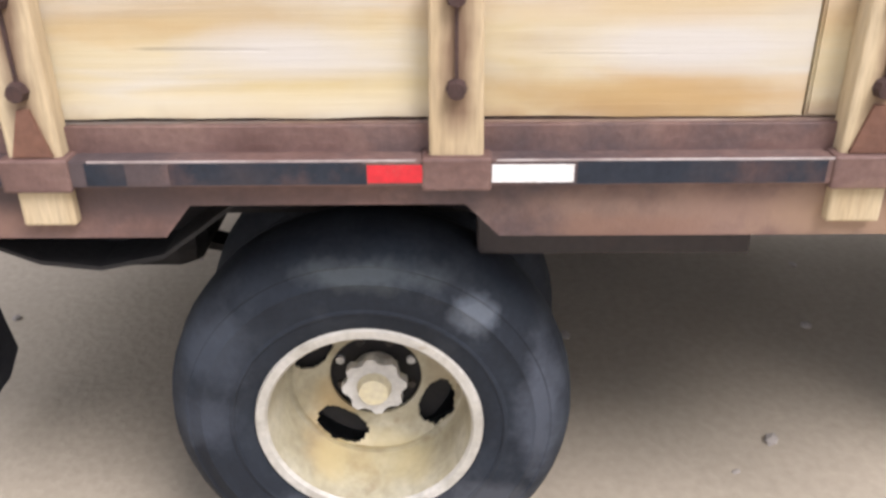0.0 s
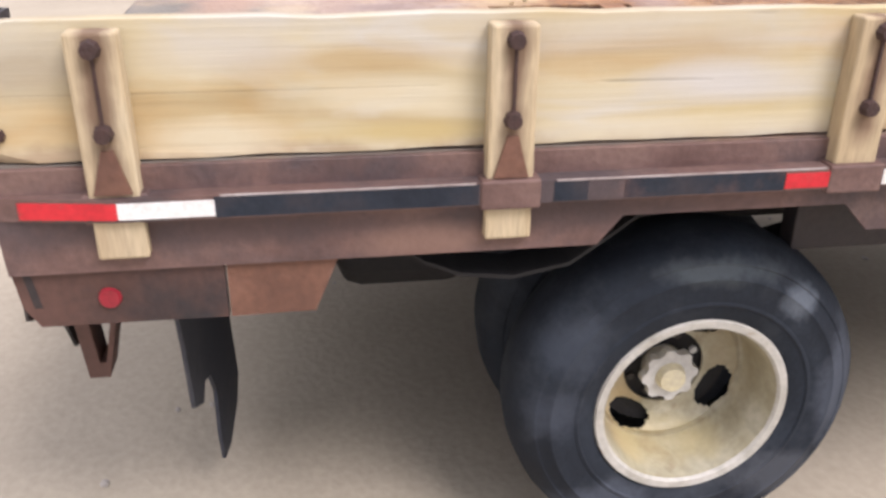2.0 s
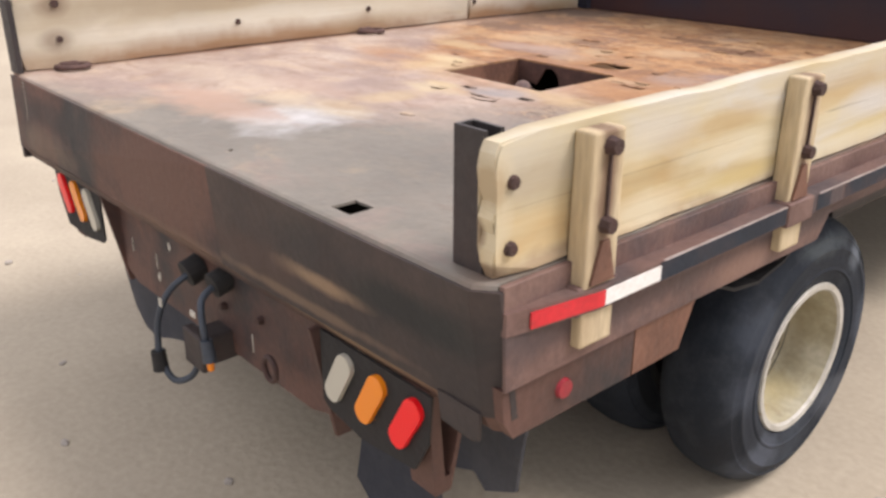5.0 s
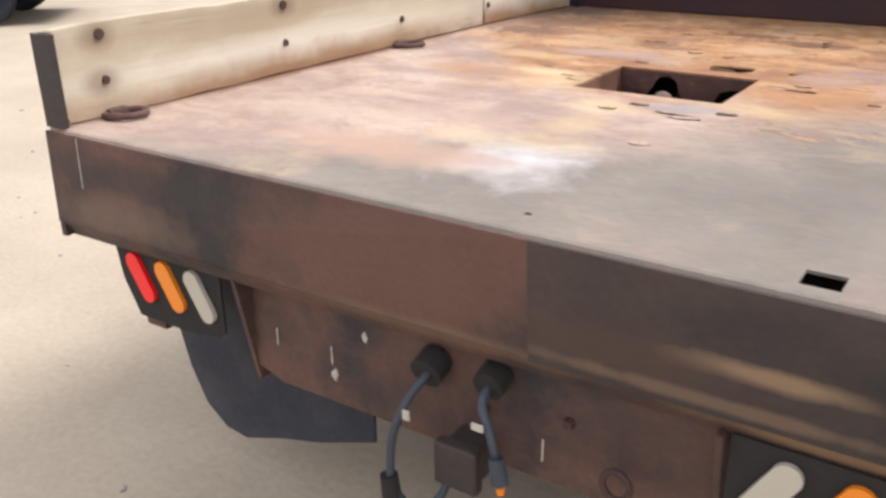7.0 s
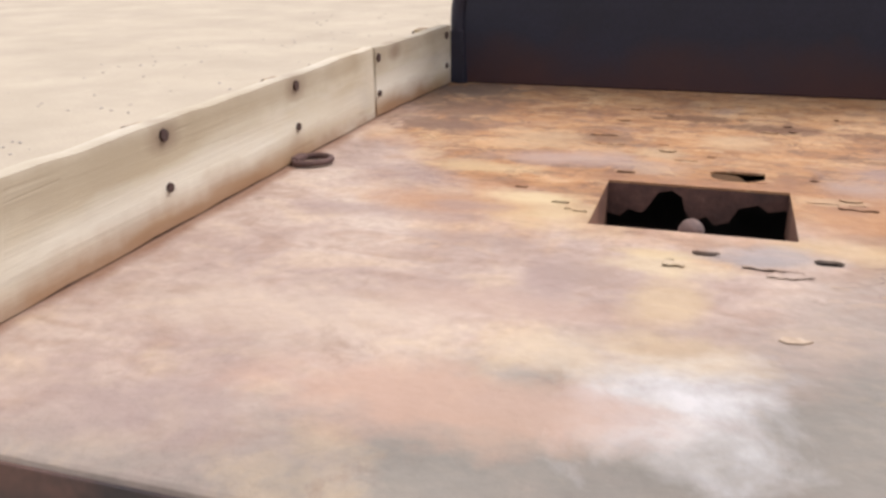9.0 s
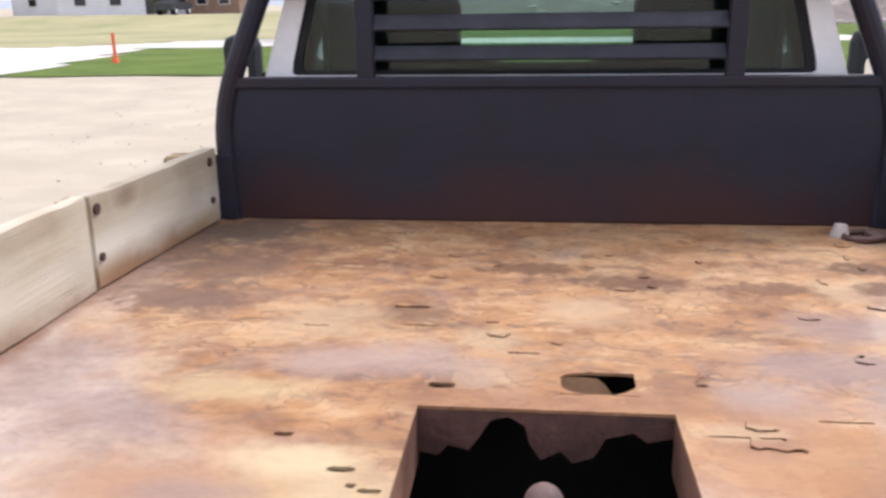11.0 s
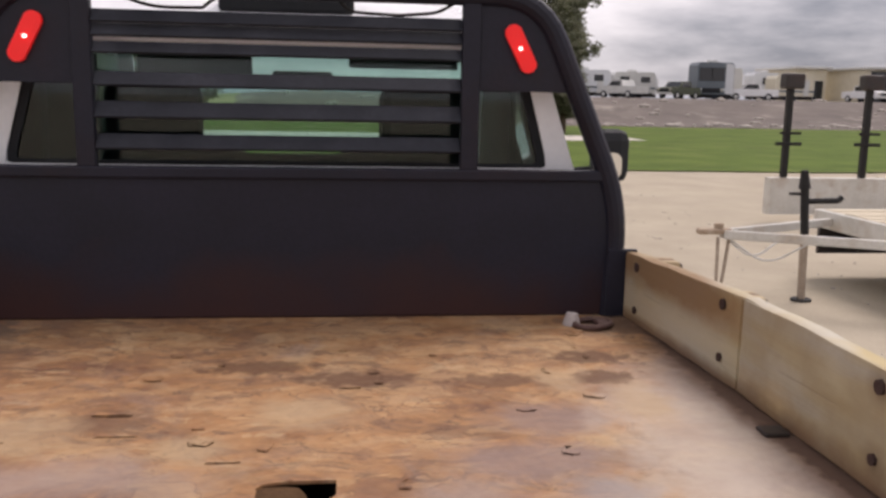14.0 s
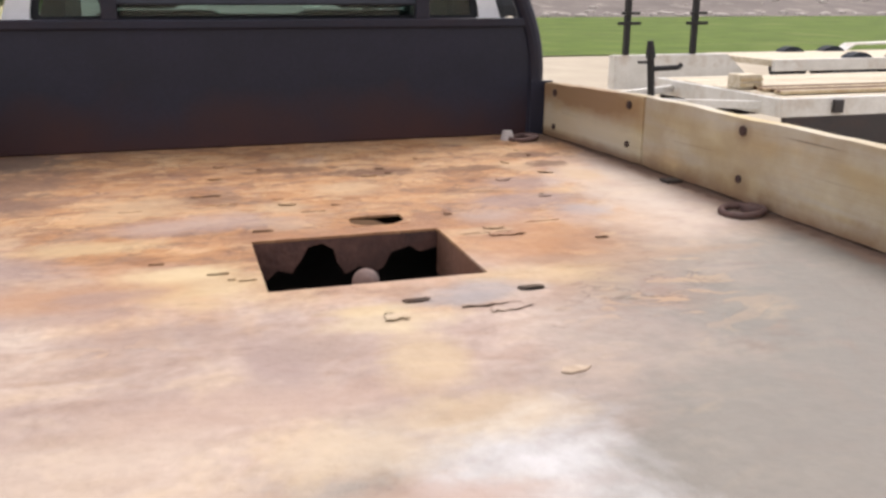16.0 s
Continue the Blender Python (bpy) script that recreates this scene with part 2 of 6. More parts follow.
patches(M_scuff, [((0.65, -0.03, 0.90), (0.13, 0.5, 0.018), (0.23, 0.155, 0.095), 0.9), ((0.93, -0.03, 0.94), (0.17, 0.5, 0.045), (0.012, 0.014, 0.014), 0.9), ((0.40, -0.03, 0.87), (0.2, 0.5, 0.05), (0.06, 0.035, 0.027), 0.7), ((0.55, -0.03, 0.825), (0.3, 0.5, 0.012), (0.15, 0.10, 0.065), 0.7)], scale=9)
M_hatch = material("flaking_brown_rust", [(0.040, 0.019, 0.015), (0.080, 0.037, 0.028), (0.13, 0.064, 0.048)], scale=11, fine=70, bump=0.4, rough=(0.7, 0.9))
M_pale_rust = material("dusty_tan_plate", [(0.24, 0.16, 0.10), (0.36, 0.27, 0.19), (0.45, 0.36, 0.27)], scale=12, fine=80, bump=0.3, rough=(0.7, 0.9))
M_torn = material("brown_torn_plate", [(0.050, 0.027, 0.013), (0.085, 0.047, 0.024), (0.12, 0.070, 0.036)], scale=14, fine=90, bump=0.3, rough=(0.8, 0.95), spec=0.1)
M_hose = material("dusty_cable_rubber", [(0.022, 0.030, 0.042), (0.048, 0.060, 0.078)], scale=20, fine=100, bump=0.1, rough=(0.5, 0.7))
# glow that stands for the bright glint on a brake lamp lens
M_glint = plain("lens_glint_glow", (1, 0.8, 0.75), 0.3, emit=(1.0, 0.75, 0.7), power=2.5)
M_wood_grey = pine("greyed_pine", [(0.37, 0.30, 0.20), (0.48, 0.42, 0.315), (0.56, 0.515, 0.42), (0.51, 0.48, 0.41)], (0.38, 0.335, 0.265), (0.17, 0.095, 0.05), (0.45, 0.36, 0.21), 0.47)
patches(M_wood_grey, [
    ((0.02, -0.20, 0.175), (0.05, 1.1, 0.060), (0.34, 0.285, 0.195), 0.6),
    ((0.02, -0.55, 0.205), (0.05, 0.5, 0.045), (0.30, 0.245, 0.165), 0.7),
    ((0.02, 0.35, 0.215), (0.05, 0.6, 0.032), (0.29, 0.235, 0.155), 0.65),
    ((0.02, -0.86, 0.12), (0.05, 0.10, 0.10), (0.37, 0.31, 0.22), 0.6),
    ((0.02, 0.0, 0.085), (0.05, 1.0, 0.045), (0.60, 0.57, 0.48), 0.6),
    ((0.02, -0.10, 0.0), (0.05, 0.85, 0.066), (0.24, 0.125, 0.055), 0.85),
    ((0.02, -0.87, 0.205), (0.05, 0.05, 0.03), (0.15, 0.095, 0.06), 0.6),
    ((0.02, -0.87, 0.09), (0.05, 0.05, 0.03), (0.15, 0.095, 0.06), 0.6),
    ((0.02, -0.20, 0.205), (0.05, 0.05, 0.03), (0.15, 0.095, 0.06), 0.6),
    ((0.02, 0.42, 0.205), (0.05, 0.05, 0.03), (0.15, 0.095, 0.06), 0.6),
], scale=5, warp=0.7, soft=0.5)
M_rust_dark = material("dark_worn_steel", [(0.022, 0.019, 0.019), (0.036, 0.029, 0.028), (0.055, 0.038, 0.033)], scale=5, fine=60, bump=0.2,
                       rough=(0.45, 0.75), metal=0.2, vary=1)
M_rail = material("black_rub_rail_paint", [(0.012, 0.015, 0.022), (0.020, 0.025, 0.034), (0.04, 0.036, 0.04)], scale=9, fine=80, bump=0.15,
                  stain=(0.13, 0.07, 0.055), stain_scale=4, stain_amount=0.33, rough=(0.6, 0.85), spec=0.25, vary=1)
M_cab_sill = material("dusty_black_sill", [(0.012, 0.012, 0.013), (0.03, 0.028, 0.027)], scale=5, fine=50, bump=0.1, rough=(0.6, 0.85))
# pale worn steel; on the rub rail it also stands for the edge's highlight
M_worn_edge = material("worn_bright_edge", [(0.20, 0.15, 0.14), (0.34, 0.29, 0.27), (0.46, 0.42, 0.40)], scale=9, fine=80, bump=0.1, rough=(0.4, 0.65))
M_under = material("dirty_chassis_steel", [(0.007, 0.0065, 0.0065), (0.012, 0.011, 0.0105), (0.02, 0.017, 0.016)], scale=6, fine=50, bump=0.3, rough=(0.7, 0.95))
M_wood = pine("weathered_pine", [(0.36, 0.262, 0.125), (0.44, 0.352, 0.195), (0.51, 0.438, 0.28), (0.50, 0.465, 0.385), (0.48, 0.387, 0.215)], (0.47, 0.43, 0.34), (0.19, 0.10, 0.055), (0.49, 0.325, 0.14))
# inner face painted darker, as turned from the sun; rust along its foot
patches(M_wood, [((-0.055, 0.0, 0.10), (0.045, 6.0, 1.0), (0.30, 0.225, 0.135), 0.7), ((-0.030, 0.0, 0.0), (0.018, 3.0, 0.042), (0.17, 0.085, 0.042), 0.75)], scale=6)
patches(M_wood, [
    ((0.02, -0.40, 0.155), (0.03, 0.17, 0.024), (0.385, 0.262, 0.115), 0.60),
    ((0.02, 0.13, 0.157), (0.03, 0.25, 0.033), (0.385, 0.262, 0.115), 0.60),
    ((0.02, 0.25, 0.048), (0.03, 0.14, 0.027), (0.45, 0.335, 0.115), 0.80),
    ((0.02, -0.92, 0.150), (0.03, 0.09, 0.042), (0.36, 0.3, 0.2), 0.80),
    ((0.02, -0.64, 0.037), (0.03, 0.09, 0.033), (0.57, 0.51, 0.36), 0.80),
    ((0.02, 0.79, 0.035), (0.03, 0.23, 0.036), (0.385, 0.25, 0.10), 0.75),
    ((0.02, 0.83, 0.113), (0.03, 0.19, 0.033), (0.50, 0.475, 0.43), 0.85),
    ((0.02, 0.18, 0.028), (0.03, 0.30, 0.027), (0.57, 0.51, 0.36), 0.70),
    ((0.02, 0.23, 0.105), (0.03, 0.12, 0.036), (0.50, 0.475, 0.43), 0.80),
    ((0.02, -0.34, 0.095), (0.03, 0.18, 0.030), (0.57, 0.51, 0.36), 0.60),
    ((0.02, 0.77, 0.170), (0.03, 0.25, 0.024), (0.46, 0.35, 0.21), 0.60),
    ((0.02, -0.32, 0.035), (0.03, 0.14, 0.018), (0.45, 0.335, 0.115), 0.60),
    ((0.02, -0.60, 0.175), (0.03, 0.11, 0.042), (0.50, 0.475, 0.43), 0.50),
    ((-0.022, -0.794, 0.187), (0.012, 0.032, 0.026), (0.17, 0.105, 0.06), 0.45),
    ((-0.022, -0.794, 0.057), (0.012, 0.032, 0.026), (0.17, 0.105, 0.06), 0.45),
    ((-0.022, -0.150, 0.187), (0.012, 0.032, 0.026), (0.17, 0.105, 0.06), 0.45),
    ((-0.022, -0.150, 0.057), (0.012, 0.032, 0.026), (0.17, 0.105, 0.06), 0.45),
    ((-0.022, 0.480, 0.187), (0.012, 0.032, 0.026), (0.17, 0.105, 0.06), 0.45),
    ((-0.022, 0.480, 0.057), (0.012, 0.032, 0.026), (0.17, 0.105, 0.06), 0.45),
], scale=5, warp=0.7, soft=0.5)
# the sawn end: bleached above, brown where it has begun to rot
patches(M_wood, [
    ((0.0, -0.995, 0.125), (0.05, 0.030, 0.11), (0.50, 0.43, 0.29), 0.75),
    ((0.0, -0.995, 0.155), (0.03, 0.022, 0.035), (0.33, 0.24, 0.13), 0.7),
    ((-0.02, -0.995, 0.075), (0.014, 0.020, 0.025), (0.15, 0.09, 0.05), 0.7),
    ((0.0, -0.995, 0.012), (0.05, 0.030, 0.016), (0.13, 0.075, 0.045), 0.7),
], scale=22, warp=0.8, soft=0.4)
M_wood_front = pine("two_toned_pine", [(0.36, 0.262, 0.125), (0.44, 0.352, 0.195), (0.51, 0.438, 0.28), (0.50, 0.45, 0.35)], (0.47, 0.43, 0.34), (0.19, 0.10, 0.055), (0.49, 0.325, 0.14))
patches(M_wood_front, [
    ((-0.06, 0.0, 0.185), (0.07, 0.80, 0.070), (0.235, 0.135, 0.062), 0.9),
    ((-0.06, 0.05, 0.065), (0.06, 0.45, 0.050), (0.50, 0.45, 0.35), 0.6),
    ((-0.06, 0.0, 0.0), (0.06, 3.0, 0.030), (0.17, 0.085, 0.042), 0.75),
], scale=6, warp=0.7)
# drying cracks along the boards
patches(M_wood, [
    ((-0.022, -0.71, 0.100), (0.012, 0.035, 0.0022), (0.10, 0.065, 0.04), 0.8),
    ((-0.022, -0.92, 0.111), (0.012, 0.080, 0.0024), (0.10, 0.065, 0.04), 0.8),
    ((-0.022, -0.96, 0.187), (0.012, 0.035, 0.0022), (0.10, 0.065, 0.04), 0.8),
    ((-0.022, 0.215, 0.199), (0.012, 0.10, 0.0020), (0.10, 0.065, 0.04), 0.7),
], scale=30, warp=0.25, soft=0.35)
M_stake = material("weathered_stake_wood", [(0.36, 0.265, 0.145), (0.48, 0.385, 0.24), (0.56, 0.485, 0.34)], scale=3, fine=34, bump=0.25,
                   stretch=(5, 5, 0.6), stain=(0.30, 0.20, 0.10), stain_scale=1.5, stain_amount=0.42, rough=(0.7, 0.9), vary=1)


def rust_run(m, tone):
    """Rust washed down the middle of a stake from its bolts."""
    n, l = m.node_tree.nodes, m.node_tree.links
    b = n["Principled BSDF"]
    old = b.inputs["Base Color"].links[0].from_socket
    co = n.new("ShaderNodeTexCoord")
    sp = n.new("ShaderNodeSeparateXYZ")
    l.new(co.outputs["Generated"], sp.inputs[0])
    t = n.new("ShaderNodeTexNoise")
    t.inputs["Scale"].default_value = 9.0
    t.inputs["Detail"].default_value = 6
    l.new(co.outputs["Object"], t.inputs["Vector"])

    def two(op, p, q):
        x = n.new("ShaderNodeMath")
        x.operation = op
        for i, v in enumerate((p, q)):
            if isinstance(v, (int, float)):
                x.inputs[i].default_value = v
            else:
                l.new(v, x.inputs[i])
        return x.outputs[0]

    off = two("ADD", two("ABSOLUTE", two("SUBTRACT", sp.outputs["Y"], 0.52), 0), two("MULTIPLY", two("SUBTRACT", t.outputs["Fac"], 0.5), 0.55))
    mr = n.new("ShaderNodeMapRange")
    for k, v in zip(("From Min", "From Max", "To Min", "To Max"), (0.10, 0.36, 0.9, 0.0)):
        mr.inputs[k].default_value = v
    l.new(off, mr.inputs["Value"])
    zm = n.new("ShaderNodeMapRange")
    for k, v in zip(("From Min", "From Max", "To Min", "To Max"), (0.20, 0.36, 0.0, 1.0)):
        zm.inputs[k].default_value = v
    l.new(sp.outputs["Z"], zm.inputs["Value"])
    mx = n.new("ShaderNodeMix")
    mx.data_type = "RGBA"
    l.new(two("MULTIPLY", mr.outputs["Result"], zm.outputs["Result"]), mx.inputs[0])
    l.new(old, mx.inputs[6])
    mx.inputs[7].default_value = (*tone, 1)
    l.new(mx.outputs[2], b.inputs["Base Color"])


rust_run(M_stake, (0.15, 0.088, 0.052))
M_bolt = material("rusted_bolt", [(0.042, 0.025, 0.022), (0.082, 0.045, 0.037)], scale=60, fine=200, bump=0.4, rough=(0.6, 0.9), metal=0.3)
M_ring = material("rusted_ring_steel", [(0.075, 0.042, 0.037), (0.13, 0.075, 0.063)], scale=40, fine=150, bump=0.4, rough=(0.65, 0.9), metal=0.2)
M_black = material("black_headboard_paint", [(0.0085, 0.0086, 0.0165), (0.0120, 0.0122, 0.0220), (0.0175, 0.0168, 0.0290)], scale=4, fine=70, bump=0.08,
                   stain=(0.022, 0.010, 0.010), stain_scale=1.4, stain_amount=0.36, stain_sharp=0.16, rough=(0.45, 0.65), spec=0.3)
M_louvre = material("dusty_black_slat", [(0.012, 0.013, 0.019), (0.020, 0.022, 0.030), (0.034, 0.036, 0.046)], scale=7, fine=60, bump=0.1, rough=(0.5, 0.75), spec=0.3)
M_head = material("black_paint_rusting_below", [(0.0085, 0.0086, 0.0165), (0.0120, 0.0122, 0.0220), (0.0175, 0.0168, 0.0290)], scale=4, fine=70, bump=0.08, rough=(0.45, 0.65), spec=0.3)


def rust_foot(m, z0, z1, tone):
    """Lays a ragged rust band over the lowest part of a painted sheet."""
    n, l = m.node_tree.nodes, m.node_tree.links
    b = n["Principled BSDF"]
    old = b.inputs["Base Color"].links[0].from_socket
    co = n.new("ShaderNodeTexCoord")
    sp = n.new("ShaderNodeSeparateXYZ")
    l.new(co.outputs["Object"], sp.inputs[0])
    t = n.new("ShaderNodeTexNoise")
    t.inputs["Scale"].default_value = 4.0
    t.inputs["Detail"].default_value = 8
    l.new(co.outputs["Object"], t.inputs["Vector"])
    ad = n.new("ShaderNodeMath")
    ad.operation = "MULTIPLY_ADD"
    ad.inputs[1].default_value = 0.35
    l.new(t.outputs["Fac"], ad.inputs[0])
    l.new(sp.outputs["Z"], ad.inputs[2])
    mr = n.new("ShaderNodeMapRange")
    for k, v in zip(("From Min", "From Max", "To Min", "To Max"), (z0, z1, 0.9, 0.0)):
        mr.inputs[k].default_value = v
    l.new(ad.outputs[0], mr.inputs["Value"])
    mx = n.new("ShaderNodeMix")
    mx.data_type = "RGBA"
    l.new(mr.outputs["Result"], mx.inputs[0])
    l.new(old, mx.inputs[6])
    mx.inputs[7].default_value = (*tone, 1)
    l.new(mx.outputs[2], b.inputs["Base Color"])


rust_foot(M_head, 1.22, 1.44, (0.042, 0.016, 0.015))
M_tyre = material("worn_rubber", [(0.0075, 0.010, 0.0145), (0.0125, 0.0165, 0.023), (0.021, 0.027, 0.036)], scale=6, fine=90, bump=0.15,
                  stain=(0.034, 0.040, 0.048), stain_scale=5.5, stain_amount=0.42, rough=(0.72, 0.92), spec=0.3)
# paler blue-grey patches on the tyre's shoulder and sidewall
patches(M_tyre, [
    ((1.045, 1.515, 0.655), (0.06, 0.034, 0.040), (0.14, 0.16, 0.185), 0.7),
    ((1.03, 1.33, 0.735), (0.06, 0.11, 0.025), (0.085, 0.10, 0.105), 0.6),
    ((1.03, 1.03, 0.58), (0.06, 0.06, 0.07), (0.055, 0.066, 0.085), 0.45),
    ((1.03, 1.00, 0.42), (0.06, 0.05, 0.05), (0.06, 0.07, 0.09), 0.45),
    ((1.03, 1.64, 0.44), (0.06, 0.04, 0.13), (0.075, 0.085, 0.105), 0.6),
    ((1.03, 1.54, 0.20), (0.06, 0.10, 0.06), (0.08, 0.085, 0.095), 0.6),
    ((1.03, 1.12, 0.16), (0.06, 0.10, 0.05), (0.07, 0.08, 0.10), 0.6),
], scale=17, warp=1.1, soft=0.45)
M_flap = material("dusty_flap_rubber", [(0.014, 0.017, 0.025), (0.023, 0.026, 0.036), (0.038, 0.041, 0.05)], scale=5, fine=70, bump=0.15, rough=(0.7, 0.9),
                  stain=(0.07, 0.07, 0.075), stain_scale=2.0, stain_amount=0.4, stain_sharp=0.15)
# barrel and disc are toned darker than the rim edge for the dish's shade
M_rim = material("cream_wheel_paint", [(0.28, 0.245, 0.155), (0.38, 0.345, 0.24), (0.47, 0.44, 0.335)], scale=7, fine=60, bump=0.12,
                 stain=(0.20, 0.14, 0.075), stain_scale=6, stain_amount=0.37, stain_sharp=0.08, rough=(0.35, 0.6))
M_flange = material("chalky_rim_edge", [(0.33, 0.31, 0.26), (0.42, 0.40, 0.345), (0.49, 0.47, 0.42)], scale=14, fine=70, bump=0.15, stain=(0.24, 0.18, 0.11), stain_scale=16, stain_amount=0.30, stain_sharp=0.06, rough=(0.35, 0.6))
M_hub = material("pale_hub_paint", [(0.48, 0.465, 0.42), (0.58, 0.565, 0.52)], scale=18, fine=80, bump=0.1, rough=(0.4, 0.6))
M_cap = material("yellowed_cap", [(0.55, 0.50, 0.36), (0.62, 0.55, 0.34)], scale=20, fine=80, bump=0.1, rough=(0.4, 0.6))
# near-black steel; in the hub its colour stands for the recess's shade
M_recess = material("blackish_steel", [(0.014, 0.011, 0.010), (0.028, 0.021, 0.018), (0.06, 0.048, 0.04)], scale=24, fine=80, bump=0.2, rough=(0.4, 0.7))
patches(M_rim, [((0.93, 1.22, 0.32), (0.08, 0.05, 0.09), (0.42, 0.28, 0.11), 0.7), ((0.93, 1.30, 0.24), (0.08, 0.14, 0.03), (0.50, 0.42, 0.22), 0.6), ((0.93, 1.45, 0.40), (0.08, 0.05, 0.10), (0.24, 0.18, 0.10), 0.6)], scale=18, warp=0.4, soft=0.35)
M_red = material("red_reflective_tape", [(0.46, 0.016, 0.024), (0.60, 0.022, 0.03)], scale=22, fine=90, bump=0.05, stain=(0.30, 0.10, 0.08), stain_scale=20, stain_amount=0.3, rough=(0.35, 0.5))
M_white_tape = material("white_reflective_tape", [(0.62, 0.6, 0.56), (0.78, 0.77, 0.74)], scale=30, fine=120, bump=0.05, rough=(0.35, 0.5))
M_red_lens = plain("red_lamp_lens", (0.80, 0.006, 0.010), 0.32)
# the lamp is not lit; a weak glow is added to brighten its lens
M_brake_lens = plain("glowing_brake_lamp_lens", (0.80, 0.006, 0.008), 0.32, emit=(1.0, 0.02, 0.012), power=0.22)
M_marker = material("faded_red_reflector", [(0.20, 0.012, 0.020), (0.31, 0.018, 0.03)], scale=60, fine=200, bump=0.1, rough=(0.3, 0.5))
M_amber_lens = plain("amber_lamp_lens", (0.75, 0.22, 0.01), 0.2)
M_clear_lens = plain("clear_lamp_lens", (0.42, 0.40, 0.33), 0.3)
M_white_paint = material("white_vehicle_paint", [(0.74, 0.74, 0.75), (0.83, 0.83, 0.84)], scale=3, fine=40, bump=0.02, rough=(0.25, 0.4))


def deck_material():
    """Bare rusting plate: grey-pink at the tail, orange scale towards the front, pale scuffs and dark cracks."""
    m = bpy.data.materials.new("rusted_deck_plate")
    m.use_nodes = True
    n, l = m.node_tree.nodes, m.node_tree.links
    bsdf = n["Principled BSDF"]
    co = n.new("ShaderNodeTexCoord")

    def noise_at(scale, detail=8, rough=0.6, dist=0.0, stretch=None):
        src = co.outputs["Object"]
        if stretch:
            mp = n.new("ShaderNodeMapping")
            mp.inputs["Scale"].default_value = stretch
            l.new(src, mp.inputs["Vector"])
            src = mp.outputs["Vector"]
        t = n.new("ShaderNodeTexNoise")
        t.inputs["Scale"].default_value = scale
        t.inputs["Detail"].default_value = detail
        t.inputs["Roughness"].default_value = rough
        t.inputs["Distortion"].default_value = dist
        l.new(src, t.inputs["Vector"])
        return t.outputs["Fac"]

    def ramp(fac, stops):
        r = n.new("ShaderNodeValToRGB")
        e = r.color_ramp.elements
        while len(e) < len(stops):
            e.new(0.5)
        for i, (p, c) in enumerate(stops):
            e[i].position, e[i].color = p, (*c, 1)
        l.new(fac, r.inputs["Fac"])
        return r.outputs["Color"]

    def mapr(v, a, b, c=0.0, d=1.0):
        r = n.new("ShaderNodeMapRange")
        for k, x in zip(("From Min", "From Max", "To Min", "To Max"), (a, b, c, d)):
            r.inputs[k].default_value = x
        l.new(v, r.inputs["Value"])
        return r.outputs["Result"]

    def mix(fac, a, b, blend="MIX"):
        x = n.new("ShaderNodeMix")
        x.data_type, x.blend_type = "RGBA", blend
        for sock, v in ((0, fac), (6, a), (7, b)):
            if isinstance(v, (int, float)):
                x.inputs[sock].default_value = v
            elif isinstance(v, tuple):
                x.inputs[sock].default_value = (*v, 1)
            else:
                l.new(v, x.inputs[sock])
        return x.outputs[2]

    def math_(op, a, b):
        x = n.new("ShaderNodeMath")
        x.operation = op
        for i, v in enumerate((a, b)):
            if isinstance(v, (int, float)):
                x.inputs[i].default_value = v
            else:
                l.new(v, x.inputs[i])
        return x.outputs[0]

    sep = n.new("ShaderNodeSeparateXYZ")
    l.new(co.outputs["Object"], sep.inputs[0])
    n1, n2, n3 = noise_at(2.2), noise_at(6.0, dist=0.5), noise_at(1.1, dist=0.3)
    pale = ramp(n1, [(0.32, (0.255, 0.185, 0.155)), (0.46, (0.335, 0.25, 0.205)), (0.57, (0.40, 0.31, 0.25)), (0.7, (0.46, 0.375, 0.305))])
    rust = ramp(n2, [(0.30, (0.200, 0.088, 0.040)), (0.43, (0.300, 0.146, 0.060)), (0.54, (0.375, 0.194, 0.083)), (0.70, (0.42, 0.245, 0.122))])
    grey = ramp(n1, [(0.35, (0.150, 0.134, 0.112)), (0.65, (0.215, 0.194, 0.164))])
    # orange spreads over the front half, bare grey over the tail
    inward = math_("MULTIPLY", mapr(math_("ABSOLUTE", sep.outputs["X"], 0), 0.50, 1.05, 0.0, 1.0), -0.85)
    forward = math_("ADD", math_("ADD", sep.outputs["Y"], inward), mapr(n3, 0.3, 0.7, -0.7, 0.7))
    color = mix(mapr(forward, 0.92, 1.5), pale, rust)
    side = math_("ADD", math_("SUBTRACT", math_("MULTIPLY", sep.outputs["X"], 0.75), sep.outputs["Y"]), mapr(n3, 0.3, 0.7, -0.35, 0.35))
    bare = mapr(side, -0.75, -0.25)
    color = mix(bare, color, grey)
    # ochre and violet-grey patches, dark dirt towards the front corner
    color = mix(mapr(noise_at(1.9, 7, 0.68, 0.4), 0.55, 0.66, 0, 0.45), color, (0.46, 0.34, 0.195))
    color = mix(mapr(noise_at(2.7, 7, 0.7, 0.6), 0.57, 0.67, 0, 0.5), color, (0.25, 0.185, 0.155))
    corner = math_("SUBTRACT", math_("MULTIPLY", sep.outputs["Y"], 0.8), sep.outputs["X"])
    dirt = math_("MULTIPLY", mapr(corner, 2.35, 2.9), mapr(noise_at(3.5, 8, 0.7, 0.5), 0.42, 0.6))
    color = mix(math_("MULTIPLY", dirt, 0.75), color, (0.09, 0.058, 0.042))
    color = mix(mapr(noise_at(4.0, 8, 0.7, 0.5), 0.60, 0.70, 0, 0.6), color, (0.14, 0.078, 0.055))
    chip = math_("MULTIPLY", mapr(noise_at(15.0, 5, 0.6, 0.3, (0.6, 1.3, 1)), 0.63, 0.66), mapr(forward, 0.7, 1.6))
